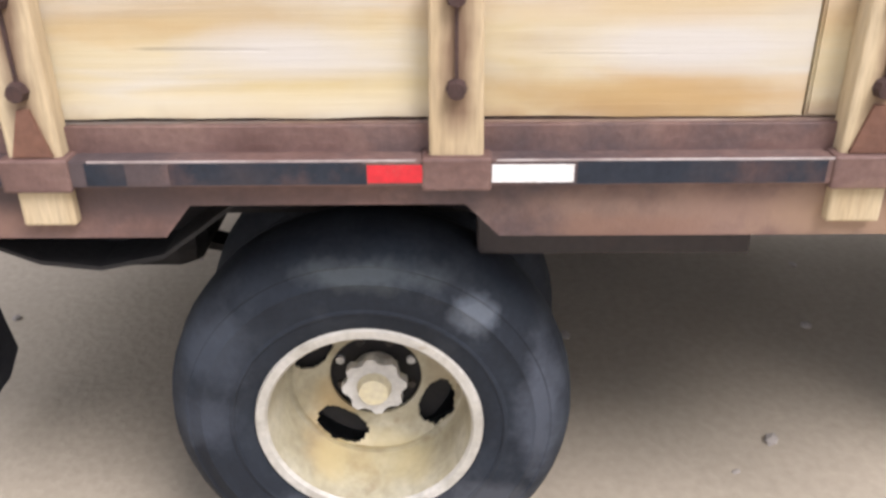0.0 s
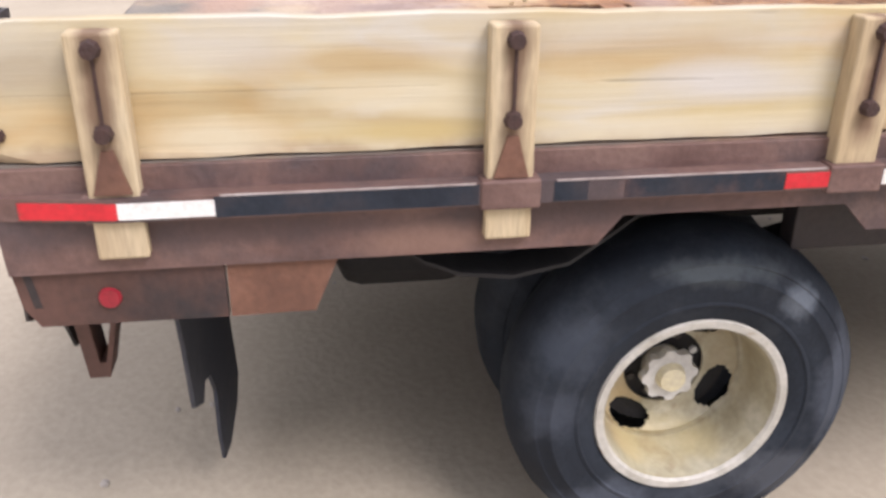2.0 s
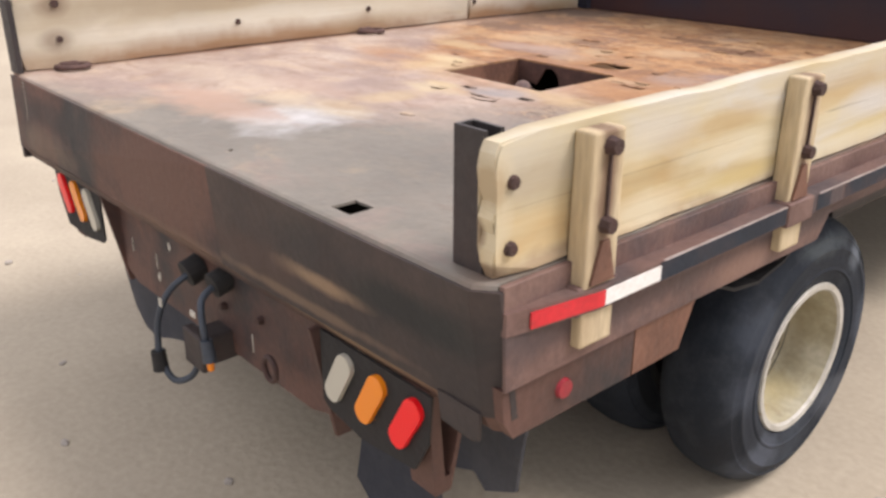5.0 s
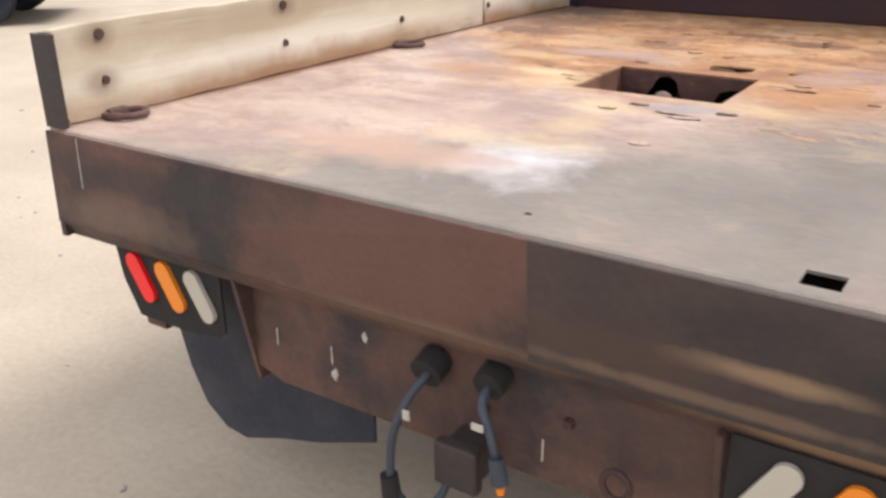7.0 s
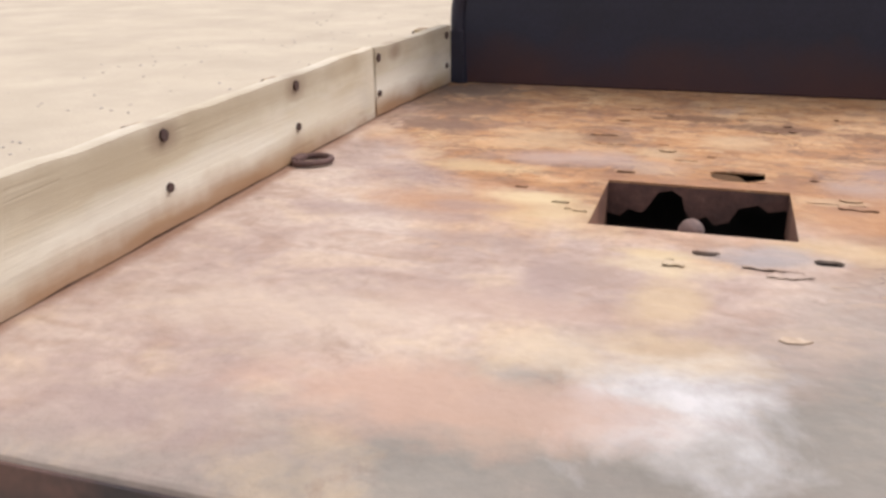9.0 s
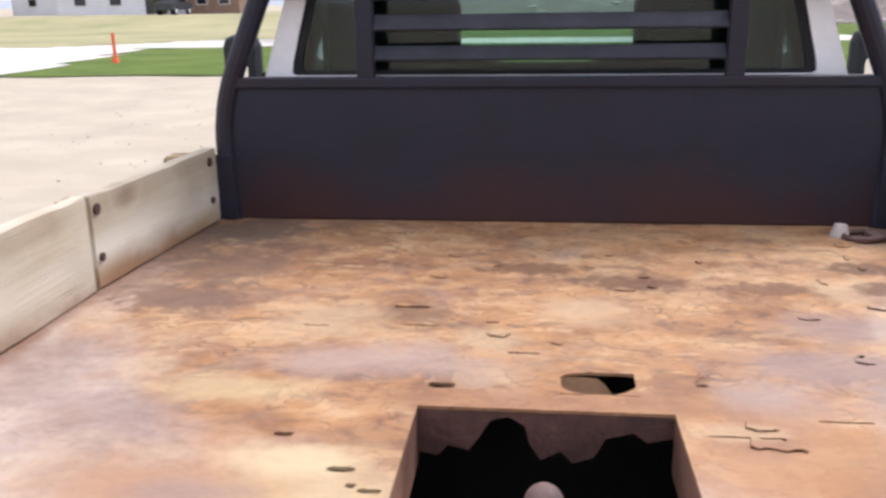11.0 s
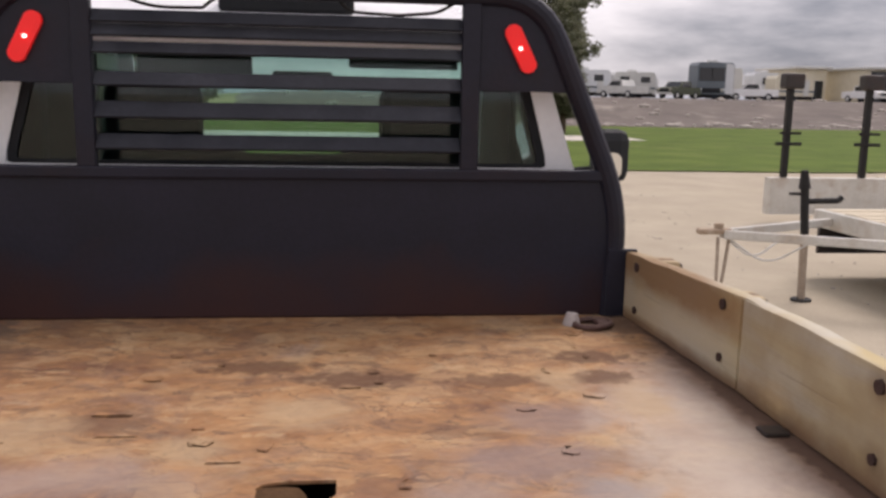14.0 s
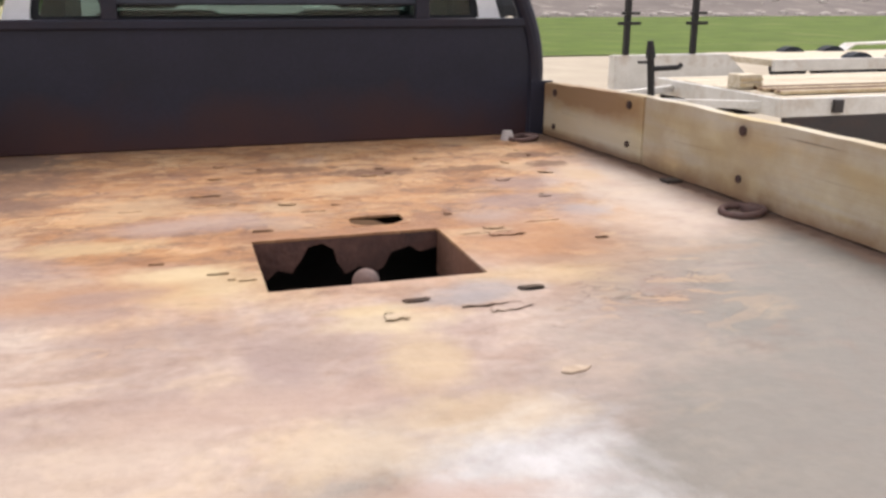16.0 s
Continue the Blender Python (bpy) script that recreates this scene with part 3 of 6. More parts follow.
    color = mix(math_("MULTIPLY", chip, 0.55), color, (0.47, 0.31, 0.165))
    fleck = math_("MULTIPLY", mapr(noise_at(10.0, 4, 0.6, 0.8, (0.7, 1.25, 1)), 0.56, 0.61), mapr(forward, 0.9, 1.7))
    color = mix(math_("MULTIPLY", fleck, 0.62), color, (0.15, 0.076, 0.045))
    crust = math_("MULTIPLY", mapr(noise_at(5.2, 7, 0.66, 0.3), 0.54, 0.63), mapr(forward, 0.8, 1.6))
    color = mix(math_("MULTIPLY", crust, 0.6), color, (0.20, 0.10, 0.058))
    # lifted scale, in colour only: pale plates, a painted shadow line along one side
    scale_ = noise_at(9.0, 3, 0.55, 0.9, (0.75, 1.25, 1))
    zone = mapr(math_("ADD", forward, mapr(noise_at(3.4, 3), 0.4, 0.6, -0.7, 0.5)), 1.0, 1.7)
    color = mix(math_("MULTIPLY", zone, mapr(scale_, 0.545, 0.565, 0, 0.40)), color, (0.48, 0.30, 0.15))
    rim = math_("MULTIPLY", zone, math_("MULTIPLY", mapr(scale_, 0.525, 0.545), mapr(scale_, 0.553, 0.545)))
    color = mix(math_("MULTIPLY", rim, 0.6), color, (0.085, 0.045, 0.03))
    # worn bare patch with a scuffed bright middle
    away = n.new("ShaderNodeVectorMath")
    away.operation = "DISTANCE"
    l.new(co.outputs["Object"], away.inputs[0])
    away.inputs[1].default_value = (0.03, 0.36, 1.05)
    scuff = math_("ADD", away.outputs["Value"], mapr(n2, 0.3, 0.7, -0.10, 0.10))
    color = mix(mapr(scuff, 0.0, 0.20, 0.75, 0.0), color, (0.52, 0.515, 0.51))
    # scale cracks, longer across the deck
    crack = noise_at(3.2, 6, 0.62, 0.9, (0.8, 1.9, 1))
    ridge = math_("ABSOLUTE", math_("SUBTRACT", crack, 0.52), 0)
    line = math_("MULTIPLY", mapr(ridge, 0.0, 0.008, 1, 0), mapr(math_("ADD", forward, mapr(noise_at(2.9, 4), 0.42, 0.58, -1.2, 0.6)), 1.2, 1.8))
    color = mix(math_("MULTIPLY", line, 0.7), color, (0.06, 0.034, 0.025))
    smudge = noise_at(7.5, 6, 0.6, 0.8, (0.7, 1.25, 1))
    worn = mapr(bare, 0.0, 1.0, 1.0, 0.2)
    color = mix(math_("MULTIPLY", worn, mapr(smudge, 0.50, 0.64, 0, 0.36)), color, (0.215, 0.122, 0.075))
    color = mix(math_("MULTIPLY", worn, mapr(smudge, 0.48, 0.36, 0, 0.26)), color, (0.50, 0.37, 0.23))
    color = mix(mapr(bare, 0.0, 1.0, 0.3, 0.14), color, noise_at(45, 6), "OVERLAY")
    l.new(color, bsdf.inputs["Base Color"])
    l.new(mapr(n1, 0.3, 0.7, 0.58, 0.88), bsdf.inputs["Roughness"])
    bsdf.inputs["Metallic"].default_value = 0.1
    bp = n.new("ShaderNodeBump")
    bp.inputs["Strength"].default_value = 0.45
    bp.inputs["Distance"].default_value = 0.01
    l.new(math_("ADD", noise_at(30, 8), math_("MULTIPLY", noise_at(9.0, 6), 1.6)), bp.inputs["Height"])
    l.new(bp.outputs["Normal"], bsdf.inputs["Normal"])
    return m


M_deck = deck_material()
patches(M_deck, [
    ((-0.76, 1.34, 1.05), (0.15, 0.1, 0.5), (0.255, 0.185, 0.165), 0.5),
    ((-0.56, 1.05, 1.05), (0.12, 0.05, 0.5), (0.255, 0.185, 0.165), 0.6),
    ((-0.77, 1.04, 1.05), (0.13, 0.05, 0.5), (0.255, 0.185, 0.165), 0.6),
    ((-0.72, 0.14, 1.05), (0.16, 0.08, 0.5), (0.255, 0.185, 0.165), 0.6),
    ((-0.24, 0.73, 1.05), (0.05, 0.14, 0.5), (0.255, 0.185, 0.165), 0.6),
    ((-0.36, 1.61, 1.05), (0.17, 0.07, 0.5), (0.255, 0.185, 0.165), 0.6),
    ((0.53, 1.66, 1.05), (0.16, 0.09, 0.5), (0.255, 0.185, 0.165), 0.65),
    ((0.61, 1.87, 1.05), (0.12, 0.09, 0.5), (0.255, 0.185, 0.165), 0.6),
    ((0.4, 1.49, 1.05), (0.1, 0.07, 0.5), (0.255, 0.185, 0.165), 0.6),
    ((-0.33, 1.15, 1.05), (0.13, 0.11, 0.5), (0.47, 0.35, 0.19), 0.7),
    ((-0.58, 1.48, 1.05), (0.14, 0.05, 0.5), (0.47, 0.35, 0.19), 0.6),
    ((-0.02, 0.7, 1.05), (0.06, 0.12, 0.5), (0.47, 0.35, 0.19), 0.5),
    ((0.02, 0.5, 1.05), (0.1, 0.06, 0.5), (0.47, 0.35, 0.19), 0.4),
    ((-0.05, 0.93, 1.05), (0.08, 0.025, 0.5), (0.47, 0.35, 0.19), 0.7),
    ((0.31, 1.05, 1.05), (0.14, 0.06, 0.5), (0.47, 0.35, 0.19), 0.5),
    ((-0.3, 0.27, 1.05), (0.26, 0.09, 0.5), (0.42, 0.265, 0.185), 0.6),
    ((0.37, 1.30, 1.05), (0.16, 0.17, 0.5), (0.33, 0.165, 0.075), 0.75),
    ((0.33, 1.36, 1.05), (0.06, 0.05, 0.5), (0.22, 0.115, 0.07), 0.6),
    ((-0.60, 1.14, 1.05), (0.20, 0.07, 0.5), (0.34, 0.175, 0.085), 0.6),
    ((-0.02, 1.47, 1.05), (0.30, 0.045, 0.5), (0.24, 0.115, 0.06), 0.6),
    ((-0.64, 0.47, 1.05), (0.3, 0.12, 0.5), (0.48, 0.385, 0.295), 0.5),
    ((0.75, 1.36, 1.05), (0.14, 0.2, 0.5), (0.48, 0.385, 0.295), 0.5),
    ((0.88, 1.75, 1.05), (0.15, 0.38, 0.5), (0.47, 0.40, 0.33), 0.55),
    ((0.17, 0.98, 1.05), (0.1, 0.05, 0.5), (0.27, 0.245, 0.24), 0.7),
    ((0.63, 1.52, 1.05), (0.07, 0.06, 0.5), (0.27, 0.245, 0.24), 0.7),
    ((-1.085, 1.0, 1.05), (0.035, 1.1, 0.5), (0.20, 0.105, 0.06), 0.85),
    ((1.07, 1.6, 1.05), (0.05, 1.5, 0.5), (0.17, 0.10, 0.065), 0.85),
    ((-0.83, 1.95, 1.05), (0.10, 0.06, 0.5), (0.20, 0.125, 0.10), 0.6),
    ((-0.52, 1.13, 1.05), (0.09, 0.035, 0.5), (0.24, 0.165, 0.14), 0.6),
    ((-0.17, 0.78, 1.05), (0.08, 0.05, 0.5), (0.27, 0.20, 0.165), 0.55),
    ((-0.44, 0.91, 1.05), (0.12, 0.05, 0.5), (0.26, 0.19, 0.16), 0.55),
    ((0.60, 1.10, 1.05), (0.24, 0.03, 0.5), (0.30, 0.20, 0.13), 0.6),
    ((0.36, 1.13, 1.05), (0.07, 0.03, 0.5), (0.25, 0.15, 0.095), 0.6),
    ((-0.38, 1.24, 1.05), (0.10, 0.04, 0.5), (0.52, 0.41, 0.24), 0.6),
    ((-0.17, 0.46, 1.05), (0.09, 0.07, 0.5), (0.50, 0.40, 0.28), 0.5),
    ((-0.03, 0.87, 1.05), (0.10, 0.05, 0.5), (0.52, 0.42, 0.26), 0.55),
    ((0.12, 0.94, 1.05), (0.10, 0.03, 0.5), (0.24, 0.215, 0.205), 0.6),
    ((-0.30, 0.60, 1.05), (0.16, 0.06, 0.5), (0.37, 0.26, 0.20), 0.5),
    ((-0.10, 0.30, 1.05), (0.16, 0.04, 0.5), (0.33, 0.235, 0.185), 0.5),
], scale=9, warp=1.0)
patches(M_deck, [
    ((-0.85, 1.96, 1.05), (0.15, 0.10, 0.5), (0.14, 0.076, 0.048), 0.75),
    ((-0.82, 2.24, 1.05), (0.15, 0.17, 0.5), (0.135, 0.075, 0.048), 0.65),
    ((-0.88, 2.6, 1.05), (0.16, 0.14, 0.5), (0.115, 0.075, 0.055), 0.85),
    ((-1.02, 2.45, 1.05), (0.08, 0.24, 0.5), (0.115, 0.075, 0.055), 0.7),
    ((0.98, 2.62, 1.05), (0.1, 0.12, 0.5), (0.115, 0.075, 0.055), 0.7),
    ((0.82, 2.30, 1.05), (0.11, 0.055, 0.5), (0.125, 0.060, 0.030), 0.85),
    ((0.80, 2.13, 1.05), (0.08, 0.060, 0.5), (0.125, 0.060, 0.030), 0.85),
    ((0.54, 2.12, 1.05), (0.11, 0.050, 0.5), (0.135, 0.064, 0.032), 0.8),
    ((0.21, 2.15, 1.05), (0.13, 0.055, 0.5), (0.135, 0.064, 0.032), 0.8),
    ((-0.03, 2.25, 1.05), (0.13, 0.050, 0.5), (0.135, 0.064, 0.032), 0.8),
    ((-0.30, 1.90, 1.05), (0.08, 0.060, 0.5), (0.15, 0.075, 0.04), 0.7),
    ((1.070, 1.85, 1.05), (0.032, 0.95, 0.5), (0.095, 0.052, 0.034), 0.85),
], scale=20, warp=1.5, soft=0.25)
patches(M_deck, [
    ((-0.12, 1.59, 1.05), (0.08, 0.06, 0.5), (0.31, 0.24, 0.20), 0.4),
    ((0.37, 1.53, 1.05), (0.07, 0.07, 0.5), (0.31, 0.24, 0.20), 0.4),
    ((-0.28, 1.67, 1.05), (0.12, 0.07, 0.5), (0.36, 0.255, 0.2), 0.55),
    ((-0.42, 1.61, 1.05), (0.08, 0.05, 0.5), (0.36, 0.255, 0.2), 0.55),
    ((0.58, 1.45, 1.05), (0.06, 0.07, 0.5), (0.36, 0.255, 0.2), 0.55),
    ((0.1, 1.94, 1.05), (0.11, 0.09, 0.5), (0.43, 0.3, 0.175), 0.6),
    ((-0.47, 1.84, 1.05), (0.11, 0.11, 0.5), (0.43, 0.3, 0.175), 0.6),
    ((0.69, 2.12, 1.05), (0.05, 0.08, 0.5), (0.43, 0.3, 0.175), 0.6),
    ((-0.12, 1.75, 1.05), (0.07, 0.06, 0.5), (0.43, 0.3, 0.175), 0.6),
    ((0.31, 1.38, 1.05), (0.07, 0.03, 0.5), (0.43, 0.3, 0.175), 0.6),
    ((0.84, 1.97, 1.05), (0.06, 0.12, 0.5), (0.43, 0.3, 0.175), 0.6),
], scale=16, warp=0.8, soft=0.4)


# ---- mesh helpers ----
def box(bm, x0, x1, y0, y1, z0, z1, bevel=0.0):
    r = bmesh.ops.create_cube(bm, size=1.0, matrix=Matrix.Translation(((x0 + x1) / 2, (y0 + y1) / 2, (z0 + z1) / 2))
                              @ Matrix.Diagonal((abs(x1 - x0), abs(y1 - y0), abs(z1 - z0), 1)))
    if bevel:
        edges = {e for v in r["verts"] for e in v.link_edges}
        bmesh.ops.bevel(bm, geom=list(edges), offset=bevel, segments=2, affect="EDGES", profile=0.5)
    return bm


def rod(bm, p, q, r0, r1=None, seg=10):
    p, q = Vector(p), Vector(q)
    turn = (q - p).to_track_quat("Z", "Y").to_matrix().to_4x4()
    bmesh.ops.create_cone(bm, cap_ends=True, segments=seg, radius1=r0, radius2=r0 if r1 is None else r1, depth=(q - p).length,
                          matrix=Matrix.Translation((p + q) / 2) @ turn)
    return bm


def beam(bm, p, q, w, h, bevel=0.0):
    """A bar of rectangular section from p to q: w level, h upright."""
    p, q = Vector(p), Vector(q)
    turn = (q - p).to_track_quat("Y", "Z").to_matrix().to_4x4()
    r = bmesh.ops.create_cube(bm, size=1.0, matrix=Matrix.Translation((p + q) / 2) @ turn @ Matrix.Diagonal((w, (q - p).length, h, 1)))
    if bevel:
        bmesh.ops.bevel(bm, geom=list({e for v in r["verts"] for e in v.link_edges}), offset=bevel, segments=2, affect="EDGES")
    return bm


def tube(bm, pts, r, seg=8, closed=False):
    """A round bar swept along points."""
    pts = [Vector(p) for p in pts]
    n = len(pts)
    rings, side = [], None
    for i, p in enumerate(pts):
        a = pts[(i - 1) % n] if closed or i else p
        b = pts[(i + 1) % n] if closed or i < n - 1 else p
        d = (b - a).normalized()
        if side is None:
            side = d.orthogonal().normalized()
        side = (side - d * side.dot(d)).normalized()
        up = d.cross(side)
        rings.append([bm.verts.new(p + r * (math.cos(t) * side + math.sin(t) * up)) for t in (2 * math.pi * k / seg for k in range(seg))])
    for i in range(n if closed else n - 1):
        a, b = rings[i], rings[(i + 1) % n]
        for k in range(seg):
            bm.faces.new((a[k], a[(k + 1) % seg], b[(k + 1) % seg], b[k]))
    if not closed:
        bm.faces.new(rings[0][::-1])
        bm.faces.new(rings[-1])
    return bm


def slab(bm, outline, axis, a, b):
    """A flat outline drawn in the plane across the axis, thickened from a to b."""
    def at(u, v, w):
        return {"x": (w, u, v), "y": (u, w, v), "z": (u, v, w)}[axis]
    lo = [bm.verts.new(at(u, v, a)) for u, v in outline]
    hi = [bm.verts.new(at(u, v, b)) for u, v in outline]
    bm.faces.new(lo)
    bm.faces.new(hi[::-1])
    for i in range(len(lo)):
        j = (i + 1) % len(lo)
        bm.faces.new((lo[i], hi[i], hi[j], lo[j]))
    return bm


def lathe(bm, profile, centre, seg=48, closed=False):
    """Turns (radius, x) pairs about a level axle along x."""
    cx, cy, cz = centre
    rings = [[bm.verts.new((cx + x, cy + r * math.cos(2 * math.pi * k / seg), cz + r * math.sin(2 * math.pi * k / seg))) for k in range(seg)] for r, x in profile]
    n = len(rings)
    for i in range(n if closed else n - 1):
        a, b = rings[i], rings[(i + 1) % n]
        for k in range(seg):
            bm.faces.new((a[k], a[(k + 1) % seg], b[(k + 1) % seg], b[k]))
    return bm


def part(name, bm, mat, parent, label="", smooth=False):
    """Links a bmesh as one mesh under a thing or a part."""
    bmesh.ops.recalc_face_normals(bm, faces=bm.faces)
    me = bpy.data.meshes.new(name)
    off = Vector((0, 0, 0))
    o = parent
    while o is not None:
        off += o.location
        o = o.parent
    bmesh.ops.translate(bm, verts=bm.verts, vec=-off)
    bm.to_mesh(me)
    bm.free()
    if smooth:
        me.polygons.foreach_set("use_smooth", [True] * len(me.polygons))
    me.materials.append(mat)
    ob = new(name, me)
    if parent is not None:
        ob.parent = parent
    if label:
        tagged(ob, label)
    return ob


def smooth_part(name, bm, mat, parent, label="", angle=40):
    ob = part(name, bm, mat, parent, label, smooth=True)
    ob.data.set_sharp_from_angle(angle=radians(angle))
    return ob


def thing(name, at, label, category, group="", kind=""):
    ob = new(name)
    ob.empty_display_size = 0.1
    ob.location = at
    return tagged(ob, label, category, group, kind)


B = bmesh.new


# ---- ground ----
def rise(x, y):
    """Height of the land: a level yard, then a low bank."""
    up = min(1.0, max(0.0, (y - 60) / 26))
    up = up * up * (3 - 2 * up)
    return (2.2 if x > -5 else 0.9 + 1.3 * max(0.0, (x + 30) / 25) if x > -30 else 0.9) * up


bm = B()
xs = [-1500, -500, -200, -100, -70, -50, -40, -30, -24, -18, -12, -6, 0, 6, 12, 18, 24, 30, 40, 50, 70, 100, 200, 500, 1500]
ys = [-1500, -500, -100, -30, -10, 0, 10, 21.6, 30, 40, 50, 58, 62, 66, 70, 74, 78, 82, 86, 90, 110, 200, 500, 1500, 3000]
grid = [[bm.verts.new((x, y, rise(x, y))) for x in xs] for y in ys]
for j in range(len(ys) - 1):
    for i in range(len(xs) - 1):
        bm.faces.new((grid[j][i], grid[j][i + 1], grid[j + 1][i + 1], grid[j + 1][i]))
ground = part("ground", bm, M_gravel, None)
tagged(ground, "pale dusty gravel yard, tyre-packed and bare", "ground", kind="structure")

# ---- the flatbed truck ----
truck = thing("flatbed_truck", (0, 0, 0), "white pickup truck with a rusty steel flatbed and black headboard", "truck")
DZ, HB = 1.05, 2.74

# deck plate with the hatch and the slot cut through
bm = B()
SLOTS = [(-0.218, 0.218, 1.078, 1.438), (0.662, 0.722, 0.020, 0.078), (0.182, 0.196, 0.060, 0.072), (0.030, 0.165, 1.505, 1.600)]
RUST_HOLES = [(0.037, 0.957, 0.056, 0.026), (0.266, 0.966, 0.056, 0.031), (0.563, 1.254, 0.036, 0.021), (-0.303, 1.216, 0.044, 0.015), (-0.278, 1.172, 0.017, 0.012),
              (-0.249, 1.160, 0.036, 0.011), (-0.185, 1.523, 0.050, 0.022), (-0.420, 1.317, 0.034, 0.014), (-0.298, 1.936, 0.084, 0.017), (-0.262, 1.822, 0.085, 0.008),
              (0.315, 1.366, 0.125, 0.006), (0.490, 1.432, 0.090, 0.006), (-0.040, 1.684, 0.065, 0.009), (-0.110, 1.850, 0.028, 0.008), (-0.490, 1.806, 0.060, 0.006)]
cut = SLOTS + [(x - w / 2, x + w / 2, y - d / 2, y + d / 2) for x, y, w, d in RUST_HOLES]
cx = sorted({-1.122, 1.092, 1.122} | {v for c in cut for v in c[:2]})
cy = sorted({-0.018, -0.015, -0.008, 2.852} | {v for c in cut for v in c[2:]})
holes = {(i, j) for i in range(len(cx) - 1) for j in range(len(cy) - 1)
         if any(c[0] < (cx[i] + cx[i + 1]) / 2 < c[1] and c[2] < (cy[j] + cy[j + 1]) / 2 < c[3] for c in cut)}
for lay in (DZ, DZ - 0.006):
    v = {}
    for i in range(len(cx)):
        for j in range(len(cy)):
            v[i, j] = bm.verts.new((cx[i], cy[j] + (0.026 if cx[i] > 1.1 and j < 3 else 0), lay - (0.010, 0.003, 0)[min(j, 2)]))
    for i in range(len(cx) - 1):
        for j in range(len(cy) - 1):
            if (i, j) not in holes:
                bm.faces.new((v[i, j], v[i + 1, j], v[i + 1, j + 1], v[i, j + 1]))
edges = [e for e in bm.edges if e.is_boundary]
half = len(bm.verts) // 2
bm.verts.index_update()
bm.verts.ensure_lookup_table()
top = [e for e in edges if e.verts[0].index < half]
lookup = {(round(w.co.x, 4), round(w.co.y, 4)): w for w in bm.verts if w.index >= half}
for e in top:
    a, b = e.verts
    bm.faces.new((a, b, lookup[round(b.co.x, 4), round(b.co.y, 4)], lookup[round(a.co.x, 4), round(a.co.y, 4)]))
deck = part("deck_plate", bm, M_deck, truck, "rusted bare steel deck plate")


def skirt(sx):
    """Side skirt with a clearance cut over the wheels and a deeper tail."""
    x0, x1 = sx * 1.1345, sx * 1.142
    out = [(0.010 if sx > 0 else -0.010, 0.966), (0.014 if sx > 0 else 0.004, 0.866), (1.020, 0.866), (1.065, 0.921), (1.494, 0.921), (1.548, 0.866), (2.80, 0.866), (2.80, 0.966)]
    part("side_skirt", slab(B(), out, "x", min(x0, x1), max(x0, x1)), M_rust, truck)
    a, b = sorted((sx * 1.112, sx * 1.132))
    part("tail_gusset", slab(B(), [(0.014 if sx > 0 else -0.03, 0.864), (0.022 if sx > 0 else -0.03, 0.80), (0.045 if sx > 0 else -0.03, 0.762), (0.36, 0.760), (0.36, 0.864)], "x", a, b), M_tail, truck)
    part("tail_gusset", slab(B(), [(0.364, 0.864), (0.364, 0.760), (0.512, 0.762), (0.556, 0.864)], "x", a, b), M_rust_orange, truck)
    part("deck_edge", box(B(), min(sx * 1.122, sx * 1.134), max(sx * 1.122, sx * 1.134), 0.012 if sx > 0 else -0.008, 2.80, 0.962, DZ - 0.002, 0.002), M_rust, truck)
    part("rub_rail", slab(B(), [(sx * 1.1345, 0.010), (sx * 1.142, 0.010), (sx * 1.172, 0.200), (sx * 1.172, 2.80), (sx * 1.134, 2.80)], "z", 0.966, 1.006), M_rust, truck, "worn brown rub rail")
    for y0, y1 in ((0.36, 0.795), (0.925, 0.985), (1.05, 1.345), (1.66, 2.03), (2.15, 2.56)):
        part("rail_paint", box(B(), *sorted((sx * 1.1715, sx * 1.1728)), y0, y1, 0.968, 1.004), M_rail, truck, "black paint left on the rub rail")
    # thin pale strips: wear and the light caught by the top edge, as colour
    for y0, y1 in ((0.37, 0.79), (0.93, 1.42), (1.54, 2.60)):
        part("rail_edge", box(B(), *sorted((sx * 1.1705, sx * 1.1735)), y0, y1, 1.0042, 1.0072), M_worn_edge, truck, "worn edge of the rub rail with its highlight in the colour")
    for y in STAKES[sx]:
        a, b = sorted((sx * 1.132, sx * (1.160 if y < 0.5 else 1.176)))
        part("stake_pocket", box(B(), a, b, y - 0.052, y + 0.052, 0.957, 1.010, 0.004), M_rust, truck)


STAKES = {1: [0.206, 0.850, 1.480, 2.09, 2.62], -1: [0.134, 0.795, 1.410, 2.02, 2.66]}
for sx in (1, -1):
    skirt(sx)
for y0, y1, mat in ((0.2095, 0.361, M_white_tape), (1.347, 1.458, M_red), (1.533, 1.655, M_white_tape)):
    part("reflective_tape", box(B(), 1.1722, 1.1742, y0, y1, 0.971, 0.999), mat, truck, "red reflective tape" if mat is M_red else "white reflective tape")
part("reflective_tape", slab(B(), [(1.1530, 0.054), (1.1740, 0.2), (1.1740, 0.209), (1.1725, 0.209), (1.1500, 0.054)], "z", 0.971, 0.999), M_red, truck, "red reflective tape")
part("side_marker", rod(B(), (1.131, 0.165, 0.812), (1.139, 0.165, 0.812), 0.020, 0.017, 18), M_marker, truck, "round red side reflector")
for sx in (1, -1):
    strap = [(0.024, 0.765), (0.046, 0.525), (0.086, 0.525), (0.140, 0.765)]
    inset = [(0.128, 0.765), (0.083, 0.560), (0.070, 0.560), (0.052, 0.765)]
    part("lamp_bracket", slab(B(), strap + inset, "x", *sorted((sx * 0.862, sx * 0.935))), M_tail, truck)
    part("sub_rail", box(B(), *sorted((sx * 0.72, sx * 0.78)), 0.50, 2.70, 0.74, 0.90, 0.004), M_under, truck)

